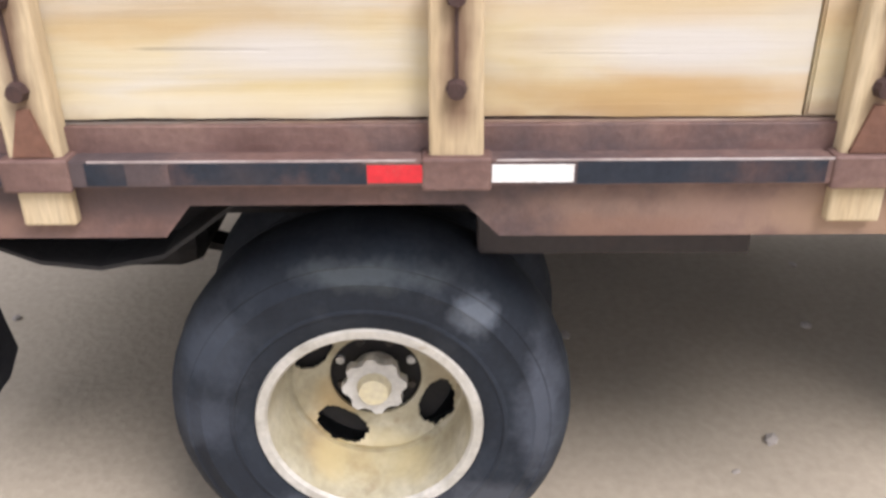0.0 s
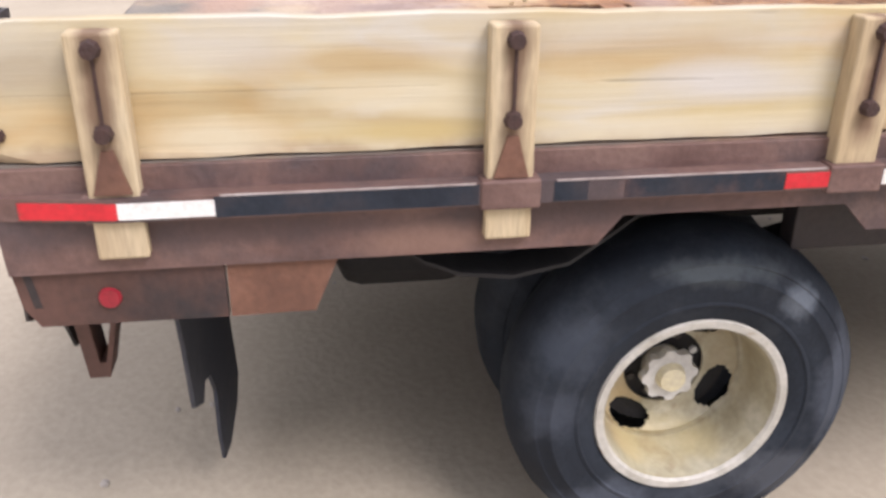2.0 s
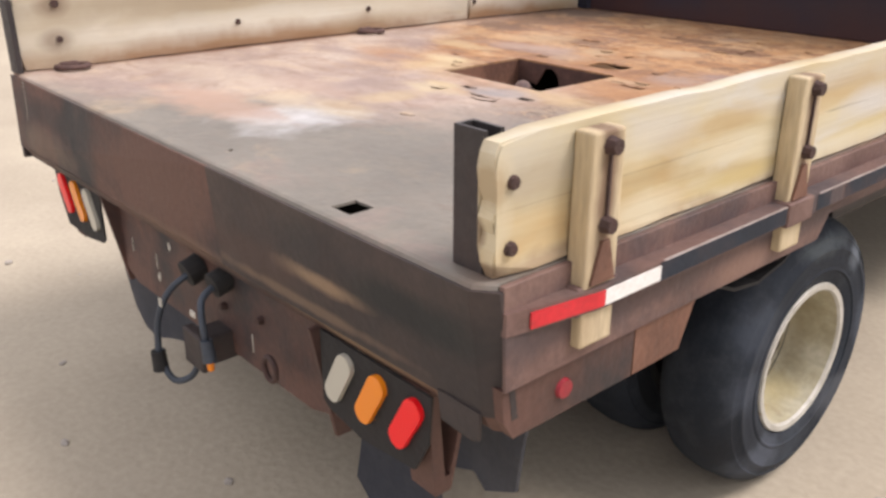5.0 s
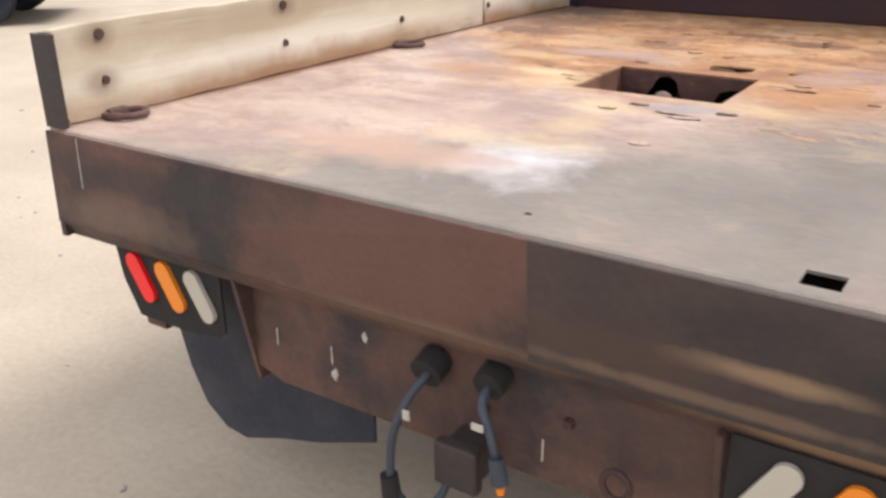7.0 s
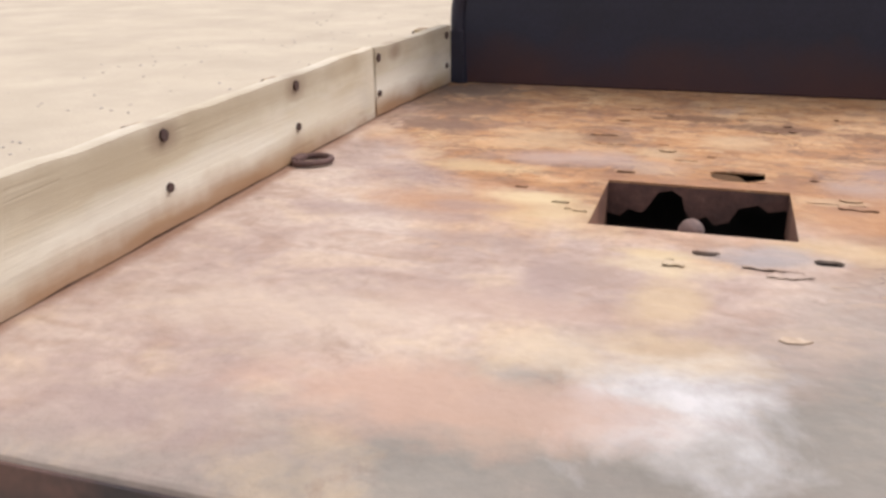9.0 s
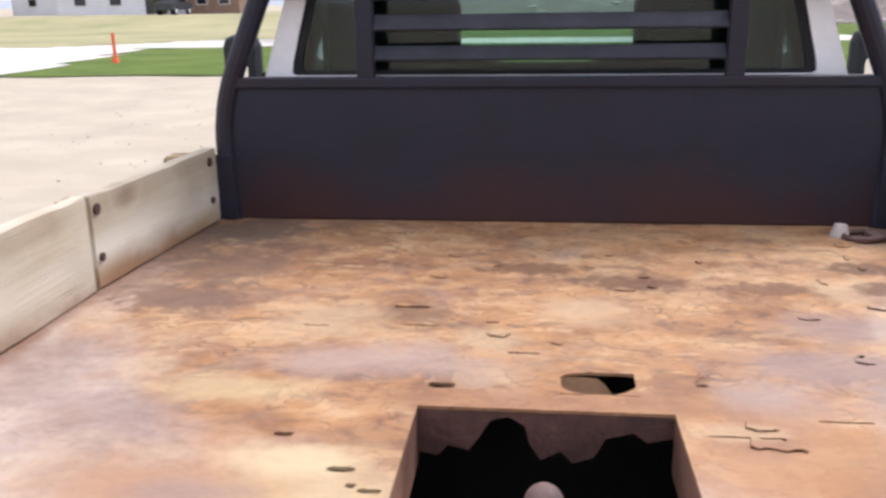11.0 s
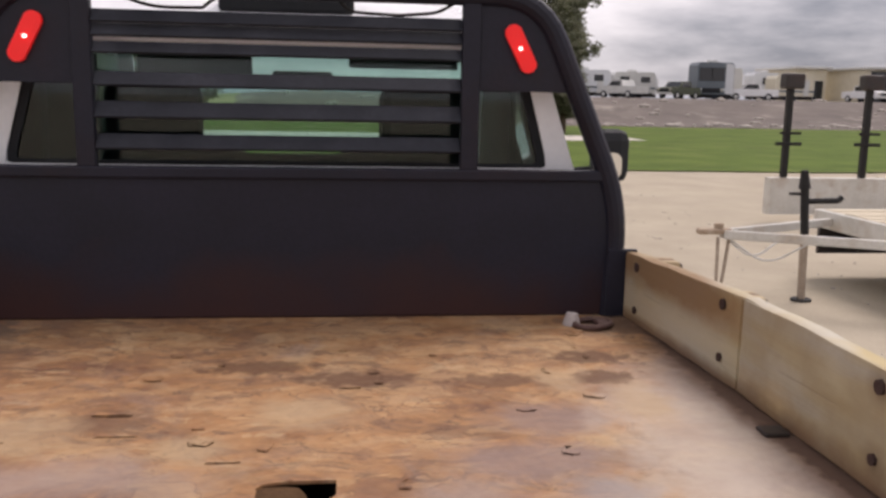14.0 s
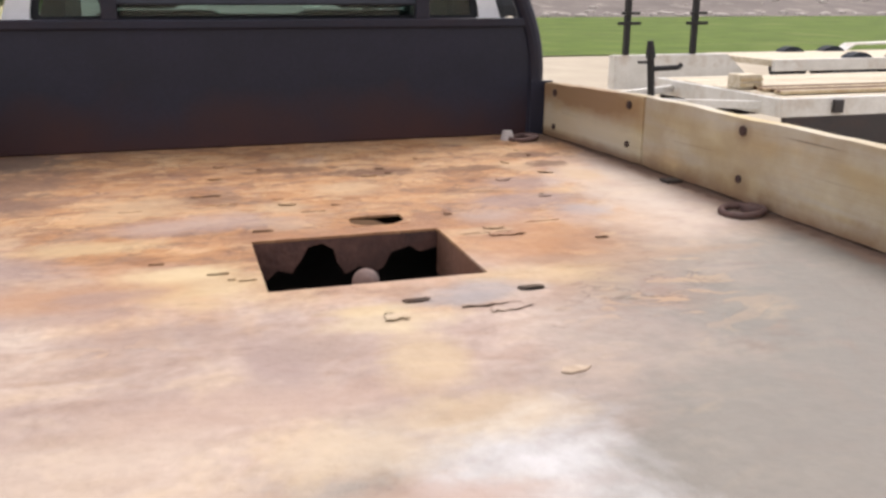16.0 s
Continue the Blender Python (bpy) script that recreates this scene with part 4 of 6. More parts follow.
def bow(pts, r=0.14, n=6):
    """Rounds the inner corners of a polyline."""
    pts = [Vector(p) for p in pts]
    out = [pts[0]]
    for a, b, c in zip(pts, pts[1:], pts[2:]):
        u, w = (a - b).normalized(), (c - b).normalized()
        k = min(r, (a - b).length * 0.45, (c - b).length * 0.45)
        s, e = b + u * k, b + w * k
        out += [s.lerp(b, t).lerp(b.lerp(e, t), t) for t in (i / n for i in range(n + 1))]
    return out + [pts[-1]]


def twist(bm):
    """The tail's lower edge stands further back towards the driver's side."""
    for v in bm.verts:
        if v.co.z < 0.9:
            v.co.y -= 0.046 * (1.132 - v.co.x) / 2.264
    return bm


# tail plate with its rolled lip, lamp plates, middle panel
bm = slab(B(), [(-0.024, DZ - 0.010), (-0.012, DZ - 0.010), (0.026, 0.800), (0.014, 0.800)], "x", -1.132, 0.236)
part("tail_plate", twist(bm), M_tail, truck, "rusty brown steel tail plate")
face = [(-0.0250, DZ - 0.010), (-0.012, DZ - 0.010), (0.026, 0.799), (0.0128, 0.799)]
part("tail_patch", twist(slab(B(), face, "x", 0.2365, 1.092)), M_scuff, truck, "dark scraped steel plate welded into the tail")
lip_ = [(0.012, 0.804), (0.026, 0.804), (0.062, 0.772), (0.062, 0.760), (0.040, 0.760)]
part("tail_lip", twist(slab(B(), lip_, "x", -1.128, 1.092)), M_tail, truck)


def turned_in(bm):
    """The outer end of the tail bends forward round the corner."""
    for v in bm.verts:
        if v.co.x > 1.1:
            v.co.y += 0.028
    return twist(bm)


part("tail_corner", turned_in(slab(B(), face, "x", 1.0925, 1.133)), M_scuff, truck)
part("tail_lip", turned_in(slab(B(), lip_, "x", 1.0925, 1.130)), M_tail, truck)
part("tail_corner", slab(B(), [(0.985, 0.806), (1.091, 0.806), (1.091, 0.752), (1.075, 0.744), (0.995, 0.750)], "y", 0.006, 0.0125), M_scuff, truck)
part("tail_panel", slab(B(), [(-0.52, 0.765), (0.57, 0.765), (0.60, 0.54), (0.50, 0.51), (-0.45, 0.50), (-0.54, 0.53)], "y", 0.05, 0.062), M_tail, truck)
for x in (-0.535, 0.585):
    part("gusset", slab(B(), [(0.0, 0.765), (0.10, 0.765), (0.10, 0.48), (0.055, 0.48)], "x", x - 0.006, x + 0.006), M_tail, truck)


def lens(bm, x, z, w, h, y0, y1):
    pts = []
    r = w / 2
    for k in range(24):
        t = 2 * math.pi * k / 24
        pts.append((x + r * math.cos(t), z + (h / 2 - r) * (1 if math.sin(t) >= 0 else -1) + r * math.sin(t)))
    slab(bm, pts, "y", y0, y1)
    return bm


for sx in (-1, 1):
    outer_ = ((0.985, 0.766), (0.968, 0.66), (0.920, 0.566)) if sx < 0 else ((0.955, 0.766), (0.945, 0.66), (0.905, 0.585))
    bm = slab(B(), [(sx * u, v) for u, v in outer_ + ((0.74, 0.566), (0.62, 0.585), (0.60, 0.60), (0.60, 0.766))], "y", 0.0185, 0.0245)
    plate = part("lamp_plate", bm, M_under, truck, "black lamp mounting plate")
    for x, mat, nm in ((0.878, M_red_lens, "red tail lamp lens"), (0.768, M_amber_lens, "amber turn lamp lens"), (0.662, M_clear_lens, "clear reversing lamp lens")):
        bm = lens(B(), 0, 0, 0.050, 0.138, -0.010, 0.002)
        bmesh.ops.rotate(bm, verts=bm.verts, cent=(0, 0, 0), matrix=Matrix.Rotation(sx * radians(30), 3, "Y"))
        bmesh.ops.translate(bm, verts=bm.verts, vec=(sx * x + (0.010 if sx > 0 else -0.008), 0.017, 0.683))
        part("tail_lamp", bm, mat, plate, nm)

# hitch: receiver, ball mount, hanging cables with their plugs, a shackle
part("receiver", box(B(), 0.06, 0.14, -0.03, 0.30, 0.49, 0.57, 0.006), M_rust_dark, truck)
part("receiver_collar", box(B(), 0.05, 0.15, -0.045, -0.015, 0.48, 0.58, 0.006), M_rust_dark, truck)
part("trailer_cable", tube(B(), bow([(0.01, 0.02, 0.70), (-0.01, -0.04, 0.66), (-0.03, -0.075, 0.58), (-0.035, -0.08, 0.46), (0.01, -0.065, 0.40), (0.06, -0.03, 0.43), (0.07, 0.0, 0.52)], 0.06, 4), 0.009, 8), M_hose, truck, "dusty trailer wiring loop", smooth=True)
part("trailer_cable", tube(B(), bow([(0.145, 0.02, 0.71), (0.15, -0.03, 0.69), (0.185, -0.05, 0.65), (0.20, -0.05, 0.59)], 0.05, 4), 0.009, 8), M_hose, truck, smooth=True)
part("trailer_plug", rod(B(), (0.199, -0.05, 0.60), (0.208, -0.05, 0.545), 0.015, 0.018, 14), M_hose, truck, "blue-grey trailer plug")
part("plug_tip", rod(B(), (0.208, -0.05, 0.545), (0.210, -0.05, 0.522), 0.010, 0.008, 10), M_amber_lens, truck)
part("trailer_plug", rod(B(), (-0.036, -0.08, 0.485), (-0.030, -0.08, 0.43), 0.019, 0.021, 14), M_under, truck, "black trailer plug")
part("trailer_socket", rod(B(), (0.0, 0.05, 0.705), (0.0, 0.005, 0.69), 0.036, seg=14), M_under, truck)
part("trailer_socket", rod(B(), (0.145, 0.05, 0.72), (0.145, 0.005, 0.708), 0.033, seg=14), M_under, truck)
ring = [(0.42 + 0.026 * math.cos(a), -0.005, 0.60 + 0.03 * math.sin(a)) for a in (2 * math.pi * k / 14 for k in range(14))]
part("shackle", tube(B(), ring, 0.007, 8, True), M_bolt, truck, smooth=True)
for x, z in ((0.115, 0.63), (0.30, 0.66)):
    part("bolt", rod(B(), (x, 0.05, z), (x, 0.035, z), 0.012, 0.010, 6), M_bolt, truck)
part("cable_tag", box(B(), 0.150, 0.176, -0.062, -0.058, 0.652, 0.668, 0.001), M_flange, truck, "torn white cable tag")
part("cable_tag", box(B(), 0.000, 0.016, -0.076, -0.072, 0.628, 0.650, 0.001), M_flange, truck)


def chip(x, z, r, seed):
    """A ragged fleck of white paint left on the panel."""
    rg = random.Random(seed)
    pts = [(x + r * rg.uniform(0.5, 1.0) * math.cos(a), z + r * 1.7 * rg.uniform(0.5, 1.0) * math.sin(a)) for a in (2 * math.pi * k / 9 for k in range(9))]
    part("paint_chip", slab(B(), pts, "y", 0.0475, 0.0502), M_flange, truck, "fleck of white paint")


chip(-0.190, 0.698, 0.009, 2)
chip(-0.282, 0.574, 0.011, 5)
chip(-0.455, 0.640, 0.004, 7)
for x, z0, z1 in ((-0.455, 0.600, 0.64), (-0.288, 0.60, 0.645), (0.245, 0.55, 0.60)):
    part("paint_drip", box(B(), x - 0.0015, x + 0.0015, 0.0478, 0.0502, z0, z1), M_flange, truck, "dried white drip")
for x, z0, z1 in ((-1.008, 0.875, 1.036), (-0.333, 0.90, 0.955)):
    y1_, y0_ = (-0.0252, -0.0292) if x < -0.9 else (-0.0110, -0.0125)
    part("paint_drip", slab(B(), [(y1_, z1), (y0_, z0), (y0_ + 0.01, z0), (y1_ + 0.01, z1)], "x", x - 0.0015, x + 0.0015), M_flange, truck, "dried white drip")
for sx in (1, -1):
    if sx > 0:
        # its outer corner is torn away
        bm = B()
        pts = [(1.02, 0.775), (0.42, 0.775), (0.42, 0.42), (0.36, 0.14), (0.43, 0.09), (0.60, 0.08), (0.70, 0.11), (0.72, 0.20), (0.71, 0.32), (0.76, 0.40), (0.83, 0.43), (0.87, 0.40), (0.96, 0.45), (0.98, 0.60)]
        front = [bm.verts.new((u, 0.248 - 0.035 * (u - 0.75), v)) for u, v in pts]
        back = [bm.verts.new((u + 0.001, 0.257 - 0.035 * (u - 0.75), v)) for u, v in pts]
        bm.faces.new(front)
        bm.faces.new(back[::-1])
        for k in range(len(pts)):
            q = (k + 1) % len(pts)
            bm.faces.new((front[k], back[k], back[q], front[q]))
    else:
        low = [(1.03, 0.43), (0.996, 0.295), (0.945, 0.185), (0.87, 0.128), (0.79, 0.118), (0.64, 0.172), (0.50, 0.212), (0.31, 0.285)]
        bm = slab(B(), [(sx * low[-1][0], 0.765), (sx * low[0][0], 0.765)] + [(sx * u, v) for u, v in low], "y", 0.210, 0.220)
    part("mud_flap", bm, M_flap, truck, "torn black rubber mud flap" if sx > 0 else "long black rubber mud flap")

# rear wheels, twin tyres a side
TY = [(0.214, 0.10), (0.230, 0.110), (0.258, 0.1165), (0.261, 0.1205), (0.266, 0.1205), (0.269, 0.118), (0.292, 0.121), (0.318, 0.1185), (0.321, 0.1205), (0.325, 0.1195), (0.328, 0.116), (0.350, 0.108), (0.353, 0.1095), (0.357, 0.1075), (0.372, 0.095), (0.388, 0.076), (0.397, 0.05), (0.402, 0.0)]


def wheel_parts(x, y, sx, outer=True):
    c = (x, y, 0.402)
    prof = [(r, sx * w) for r, w in TY] + [(r, -sx * w) for r, w in TY[::-1][1:]]
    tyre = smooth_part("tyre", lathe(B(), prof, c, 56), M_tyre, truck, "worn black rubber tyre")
    if not outer:
        return
    lip = [(0.206, 0.096), (0.219, 0.101), (0.222, 0.107), (0.219, 0.113), (0.203, 0.112), (0.198, 0.105)]
    rp = [(0.198, 0.105), (0.194, 0.07), (0.191, 0.02), (0.188, -0.02), (0.184, -0.030)]
    smooth_part("rim_flange", lathe(B(), [(r, sx * w) for r, w in lip], c, 64), M_flange, tyre, "chalky pale rim edge")
    smooth_part("rim", lathe(B(), [(r, sx * w) for r, w in rp], c, 64), M_rim, tyre, "cream painted steel rim with rust")
    # dished disc with hand holes
    bm = B()
    seg, n_r = 132, 26
    rr = []
    for q in range(n_r):
        r = 0.188 - q * (0.188 - 0.096) / (n_r - 1)
        rr.append((r, -0.034 - 0.024 * math.sin(min(1.0, (0.188 - r) / 0.07) * math.pi / 2) + 0.009 * math.exp(-((r - 0.170) / 0.007) ** 2)))
    vs = [[bm.verts.new((c[0] + sx * w, c[1] + r * math.cos(2 * math.pi * k / seg), c[2] + r * math.sin(2 * math.pi * k / seg))) for k in range(seg)] for r, w in rr]
    for i in range(len(rr) - 1):
        for k in range(seg):
            ang = (k + 0.5) * 360 / seg
            gap = any(((ang - h + 180) % 360 - 180) ** 2 / 23.0 ** 2 + (rr[i][0] - 0.146) ** 2 / 0.035 ** 2 < 1 for h in (-26, 62, 150, 238))
            if not gap:
                bm.faces.new((vs[i][k], vs[i][(k + 1) % seg], vs[i + 1][(k + 1) % seg], vs[i + 1][k]))
    bmesh.ops.delete(bm, geom=[v for v in bm.verts if not v.link_faces], context="VERTS")
    bmesh.ops.solidify(bm, geom=bm.faces, thickness=0.006)
    smooth_part("wheel_disc", bm, M_rim, tyre)
    part("brake_drum", rod(B(), (x - sx * 0.16, y, 0.402), (x - sx * 0.075, y, 0.402), 0.165, seg=32), M_under, truck)
    # lobed hub flange, centre cap, lug nuts
    bm = B()
    out = [((0.068 if k % 4 < 2 else 0.058) * math.cos(2 * math.pi * k / 32), (0.068 if k % 4 < 2 else 0.058) * math.sin(2 * math.pi * k / 32)) for k in range(32)]
    slab(bm, [(y + u, 0.402 + v) for u, v in out], "x", *sorted((x - sx * 0.040, x - sx * 0.016)))
    rod(bm, (x - sx * 0.091, y, 0.402), (x - sx * 0.040, y, 0.402), 0.050, 0.048, 24)
    part("hub_flange", bm, M_hub, tyre, "lobed pale hub flange")
    part("hub_cap", rod(B(), (x - sx * 0.016, y, 0.402), (x + sx * 0.004, y, 0.402), 0.036, 0.030, 20), M_cap, tyre, "yellowed hub cap")
    # recess coloured near black for the shade in the dish, with the studs
    part("hub_recess", lathe(B(), [(0.097, -sx * 0.056), (0.106, -sx * 0.085), (0.106, -sx * 0.092), (0.04, -sx * 0.092)], c, 40), M_recess, tyre, "hub recess coloured dark for its shade")
    for k in range(8):
        t = 2 * math.pi * (k + 0.5) / 8
        p = Vector((x - sx * 0.090, y + 0.081 * math.cos(t), 0.402 + 0.081 * math.sin(t)))
        part("lug_nut", rod(B(), p, p + Vector((sx * 0.022, 0, 0)), 0.0115, 0.010, 6), M_recess if k % 3 else M_hub, tyre)


for sx in (1, -1):
    wheel_parts(sx * 0.925, 1.312, sx)
    wheel_parts(sx * 0.590, 1.312, sx, outer=False)

# chassis
for sx in (1, -1):
    arc = [(0.66, 0.86), (0.71, 0.82), (0.78, 0.790), (0.88, 0.778), (0.99, 0.80), (1.06, 0.850), (1.12, 0.895), (1.32, 0.905), (1.50, 0.900)]
    part("inner_fender", slab(B(), arc + [(u, v + 0.008) for u, v in arc[::-1]], "x", *sorted((sx * 0.50, sx * 1.09))), M_under, truck)
    part("splash_guard", slab(B(), [(0.66, 0.86), (0.71, 0.82), (0.78, 0.790), (0.88, 0.778), (0.99, 0.80), (1.06, 0.84), (1.06, 0.90), (0.66, 0.90)], "x", *sorted((sx * 0.985, sx * 0.995))), M_under, truck)
    part("outer_frame", box(B(), *sorted((sx * 1.06, sx * 1.10)), 0.30, 2.78, 0.935, 1.0), M_under, truck)
# dark tank shape added to deepen the shade below the deck
part("shade_tank", box(B(), -0.48, 0.60, 0.56, 0.90, 0.50, 0.84, 0.06), M_under, truck)
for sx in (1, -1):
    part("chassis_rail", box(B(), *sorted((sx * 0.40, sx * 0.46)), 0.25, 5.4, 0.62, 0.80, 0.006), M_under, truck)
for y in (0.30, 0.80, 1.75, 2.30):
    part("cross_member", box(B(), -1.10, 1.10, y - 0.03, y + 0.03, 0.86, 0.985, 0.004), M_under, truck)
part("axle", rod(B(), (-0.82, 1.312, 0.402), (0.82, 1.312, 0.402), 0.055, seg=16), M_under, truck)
bm = B()
bmesh.ops.create_uvsphere(bm, u_segments=20, v_segments=12, radius=0.19, matrix=Matrix.Translation((0.04, 1.312, 0.40)) @ Matrix.Diagonal((1.0, 0.95, 1.0, 1)))
part("axle_housing", bm, M_under, truck, "round black axle housing", smooth=True)
# unseen parts from here to the gearbox, added to block light below the truck
part("drive_shaft", rod(B(), (0.04, 1.48, 0.42), (0.02, 4.4, 0.62), 0.045, seg=14), M_under, truck)
part("exhaust_pipe", tube(B(), bow([(-0.30, 4.2, 0.52), (-0.30, 2.6, 0.50), (-0.33, 1.75, 0.60), (-0.34, 1.30, 0.66)], 0.2, 5), 0.04, 10), M_under, truck, smooth=True)
part("engine", box(B(), -0.36, 0.36, 4.75, 5.95, 0.36, 1.05, 0.05), M_under, truck)
# box and upright plate only stop light coming in from the far side
part("light_block_box", box(B(), -1.08, -0.55, 1.77, 2.68, 0.24, 0.85, 0.02), M_under, truck, "black box added under the deck edge to block light")
part("light_block_plate", box(B(), -0.50, -0.49, 0.27, 0.90, 0.20, 0.86), M_under, truck)
for sx in (1, -1):
    part("cab_sill", box(B(), *sorted((sx * 0.80, sx * 0.93)), 2.92, 4.55, 0.44, 0.69, 0.03), M_cab_sill, truck)
part("gearbox", box(B(), -0.20, 0.22, 4.0, 4.74, 0.40, 0.66, 0.05), M_under, truck)
for sx in (1, -1):
    # leaf spring with its hangers, beam below the deck's edge
    for k, (half, sag) in enumerate(((0.62, 0.10), (0.50, 0.07), (0.38, 0.045), (0.26, 0.02))):
        pts = [(1.312 + half * u, 0.46 + sag * u * u - 0.014 * k) for u in (-1, -0.66, -0.33, 0, 0.33, 0.66, 1)]
        part("spring_leaf", slab(B(), pts + [(u, v + 0.011) for u, v in pts[::-1]], "x", *sorted((sx * 0.40, sx * 0.47))), M_under, truck)
    for y in (0.70, 1.92):
        part("spring_hanger", box(B(), *sorted((sx * 0.395, sx * 0.475)), y - 0.04, y + 0.04, 0.54, 0.64, 0.01), M_under, truck)
    part("frame_beam", box(B(), *sorted((sx * 0.90, sx * 0.955)), 1.52, 2.02, 0.735, 0.86, 0.004), M_rust_dark, truck, "rusty beam below the deck edge")

# headboard
head = part("headboard_panel", box(B(), -1.0, 1.0, HB, HB + 0.02, DZ + 0.002, 1.475, 0.004), M_head, truck, "black painted steel headboard panel")


part("headboard_frame", tube(B(), bow([(-1.002, HB + 0.01, DZ), (-1.018, HB + 0.01, 1.40), (-0.755, HB + 0.01, 2.008), (0.755, HB + 0.01, 2.008), (1.018, HB + 0.01, 1.40), (1.002, HB + 0.01, DZ)]), 0.032, 12), M_black, head)
part("headboard_rail", box(B(), -0.985, 0.985, HB - 0.012, HB + 0.03, 1.468, 1.502, 0.006), M_black, head)
for sx in (1, -1):
    part("foot_plate", box(B(), *sorted((sx * 0.985, sx * 1.078)), HB - 0.022, HB - 0.004, DZ + 0.002, 1.262, 0.002), M_black, head)
    part("headboard_post", box(B(), *sorted((sx * 0.522, sx * 0.575)), HB - 0.008, HB + 0.028, 1.50, 1.985, 0.004), M_black, head)
    part("lamp_panel", slab(B(), [(sx * 0.575, 1.733), (sx * 0.875, 1.733), (sx * 0.765, 1.985), (sx * 0.575, 1.985)], "y", HB + 0.004, HB + 0.016), M_black, head)
for z, w in ((1.920, 0.040), (1.882, 0.040), (1.834, 0.036), (1.747, 0.044), (1.661, 0.050), (1.571, 0.046)):
    bm = box(B(), -0.522, 0.522, -w * 0.55, w * 0.55, -0.005, 0.005, 0.002)
    bmesh.ops.rotate(bm, verts=bm.verts, cent=(0, 0, 0), matrix=Matrix.Rotation(radians(52), 3, "X"))
    bmesh.ops.translate(bm, verts=bm.verts, vec=(0, HB + 0.012, z))
    part("louvre", bm, M_louvre, head)

# brake lamps set into the headboard's corner panels
for sx in (1, -1):
    bm = lens(B(), 0, 0, 0.050, 0.150, -0.014, 0.0)
    bmesh.ops.rotate(bm, verts=bm.verts, cent=(0, 0, 0), matrix=Matrix.Rotation(-sx * radians(27), 3, "Y"))
    bmesh.ops.translate(bm, verts=bm.verts, vec=(sx * 0.695, HB + 0.004, 1.857))
    part("brake_lamp", bm, M_brake_lens, head, "red oval brake lamp lens")
    # reflected glint set on the lens as a small glowing disc
    lens_glint = part("lens_glint", rod(B(), (sx * 0.692, HB - 0.020, 1.857), (sx * 0.692, HB - 0.012, 1.857), 0.0055, seg=10), M_glint, head, "sky glint on the lens, made as a small glowing disc")
for a, b, c in (((-0.47, 1.985), (-0.36, 1.948), (-0.22, 1.950)), ((-0.22, 1.950), (-0.19, 1.975), (-0.16, 1.986)), ((0.16, 1.986), (0.20, 1.95), (0.34, 1.945)), ((0.34, 1.945), (0.45, 1.955), (0.50, 1.984))):
    part("lamp_wire", tube(B(), bow([(a[0], HB + 0.03, a[1]), (b[0], HB + 0.03, b[1]), (c[0], HB + 0.03, c[1])], 0.08, 5), 0.005, 6), M_under, head, smooth=True)

# hatch box and ball under the deck
X0, X1, Y0, Y1 = -0.218, 0.218, 1.078, 1.438
for nm, a in (("hatch_wall", (X0 - 0.006, X0, Y0, Y1)), ("hatch_wall", (X1, X1 + 0.006, Y0, Y1)), ("hatch_wall", (X0, X1, Y0 - 0.006, Y0))):
    part(nm, box(B(), *a, 0.94, DZ - 0.007), M_rust_orange, truck)
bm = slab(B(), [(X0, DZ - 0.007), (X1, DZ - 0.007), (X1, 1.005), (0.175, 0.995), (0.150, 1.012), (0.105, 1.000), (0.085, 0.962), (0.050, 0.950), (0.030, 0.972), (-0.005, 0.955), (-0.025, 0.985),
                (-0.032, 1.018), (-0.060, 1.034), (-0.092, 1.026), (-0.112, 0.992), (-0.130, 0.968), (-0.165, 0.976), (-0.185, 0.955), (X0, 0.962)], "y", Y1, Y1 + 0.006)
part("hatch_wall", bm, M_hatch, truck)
part("ball_plate", box(B(), X0, X1, Y0, 1.262, 0.955, 0.970, 0.003), M_pale_rust, truck)
bm = B()
bmesh.ops.create_uvsphere(bm, u_segments=20, v_segments=12, radius=0.030, matrix=Matrix.Translation((0.0, 1.232, 1.000)))
rod(bm, (0.0, 1.232, 0.968), (0.0, 1.232, 0.985), 0.030, 0.017, 16)
part("gooseneck_ball", bm, M_rust, truck, "rusty gooseneck hitch ball", smooth=True)
# black tub added below so that the hatch and holes look into darkness
part("dark_tub_floor", box(B(), -0.40, 0.40, 0.95, 1.72, 0.66, 0.68), M_under, truck)
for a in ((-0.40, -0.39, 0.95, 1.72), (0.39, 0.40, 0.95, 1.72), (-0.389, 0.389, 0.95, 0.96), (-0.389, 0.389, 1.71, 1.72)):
    part("dark_tub_wall", box(B(), *a, 0.68, 1.043), M_under, truck)
bm = slab(B(), [(0.0305, 1.5055), (0.100, 1.508), (0.122, 1.535), (0.112, 1.575), (0.100, 1.598), (0.0305, 1.5995)], "z", DZ - 0.0065, DZ - 0.0035)
bmesh.ops.rotate(bm, verts=bm.verts, cent=(0.031, 1.55, DZ - 0.004), matrix=Matrix.Rotation(radians(6), 3, "Y"))
part("sagging_plate", bm, M_torn, truck, "tan flap of plate sagging into the hole")
for pts in ([(0.028, 1.503), (0.070, 1.503), (0.052, 1.510), (0.036, 1.522), (0.028, 1.540)], [(0.167, 1.503), (0.167, 1.545), (0.158, 1.530), (0.140, 1.512), (0.120, 1.503)], [(0.028, 1.602), (0.028, 1.572), (0.040, 1.588), (0.070, 1.595), (0.090, 1.602)]):
    part("torn_edge", slab(B(), pts, "z", DZ - 0.004, DZ + 0.0015), M_deck, deck)
rng = random.Random(4)
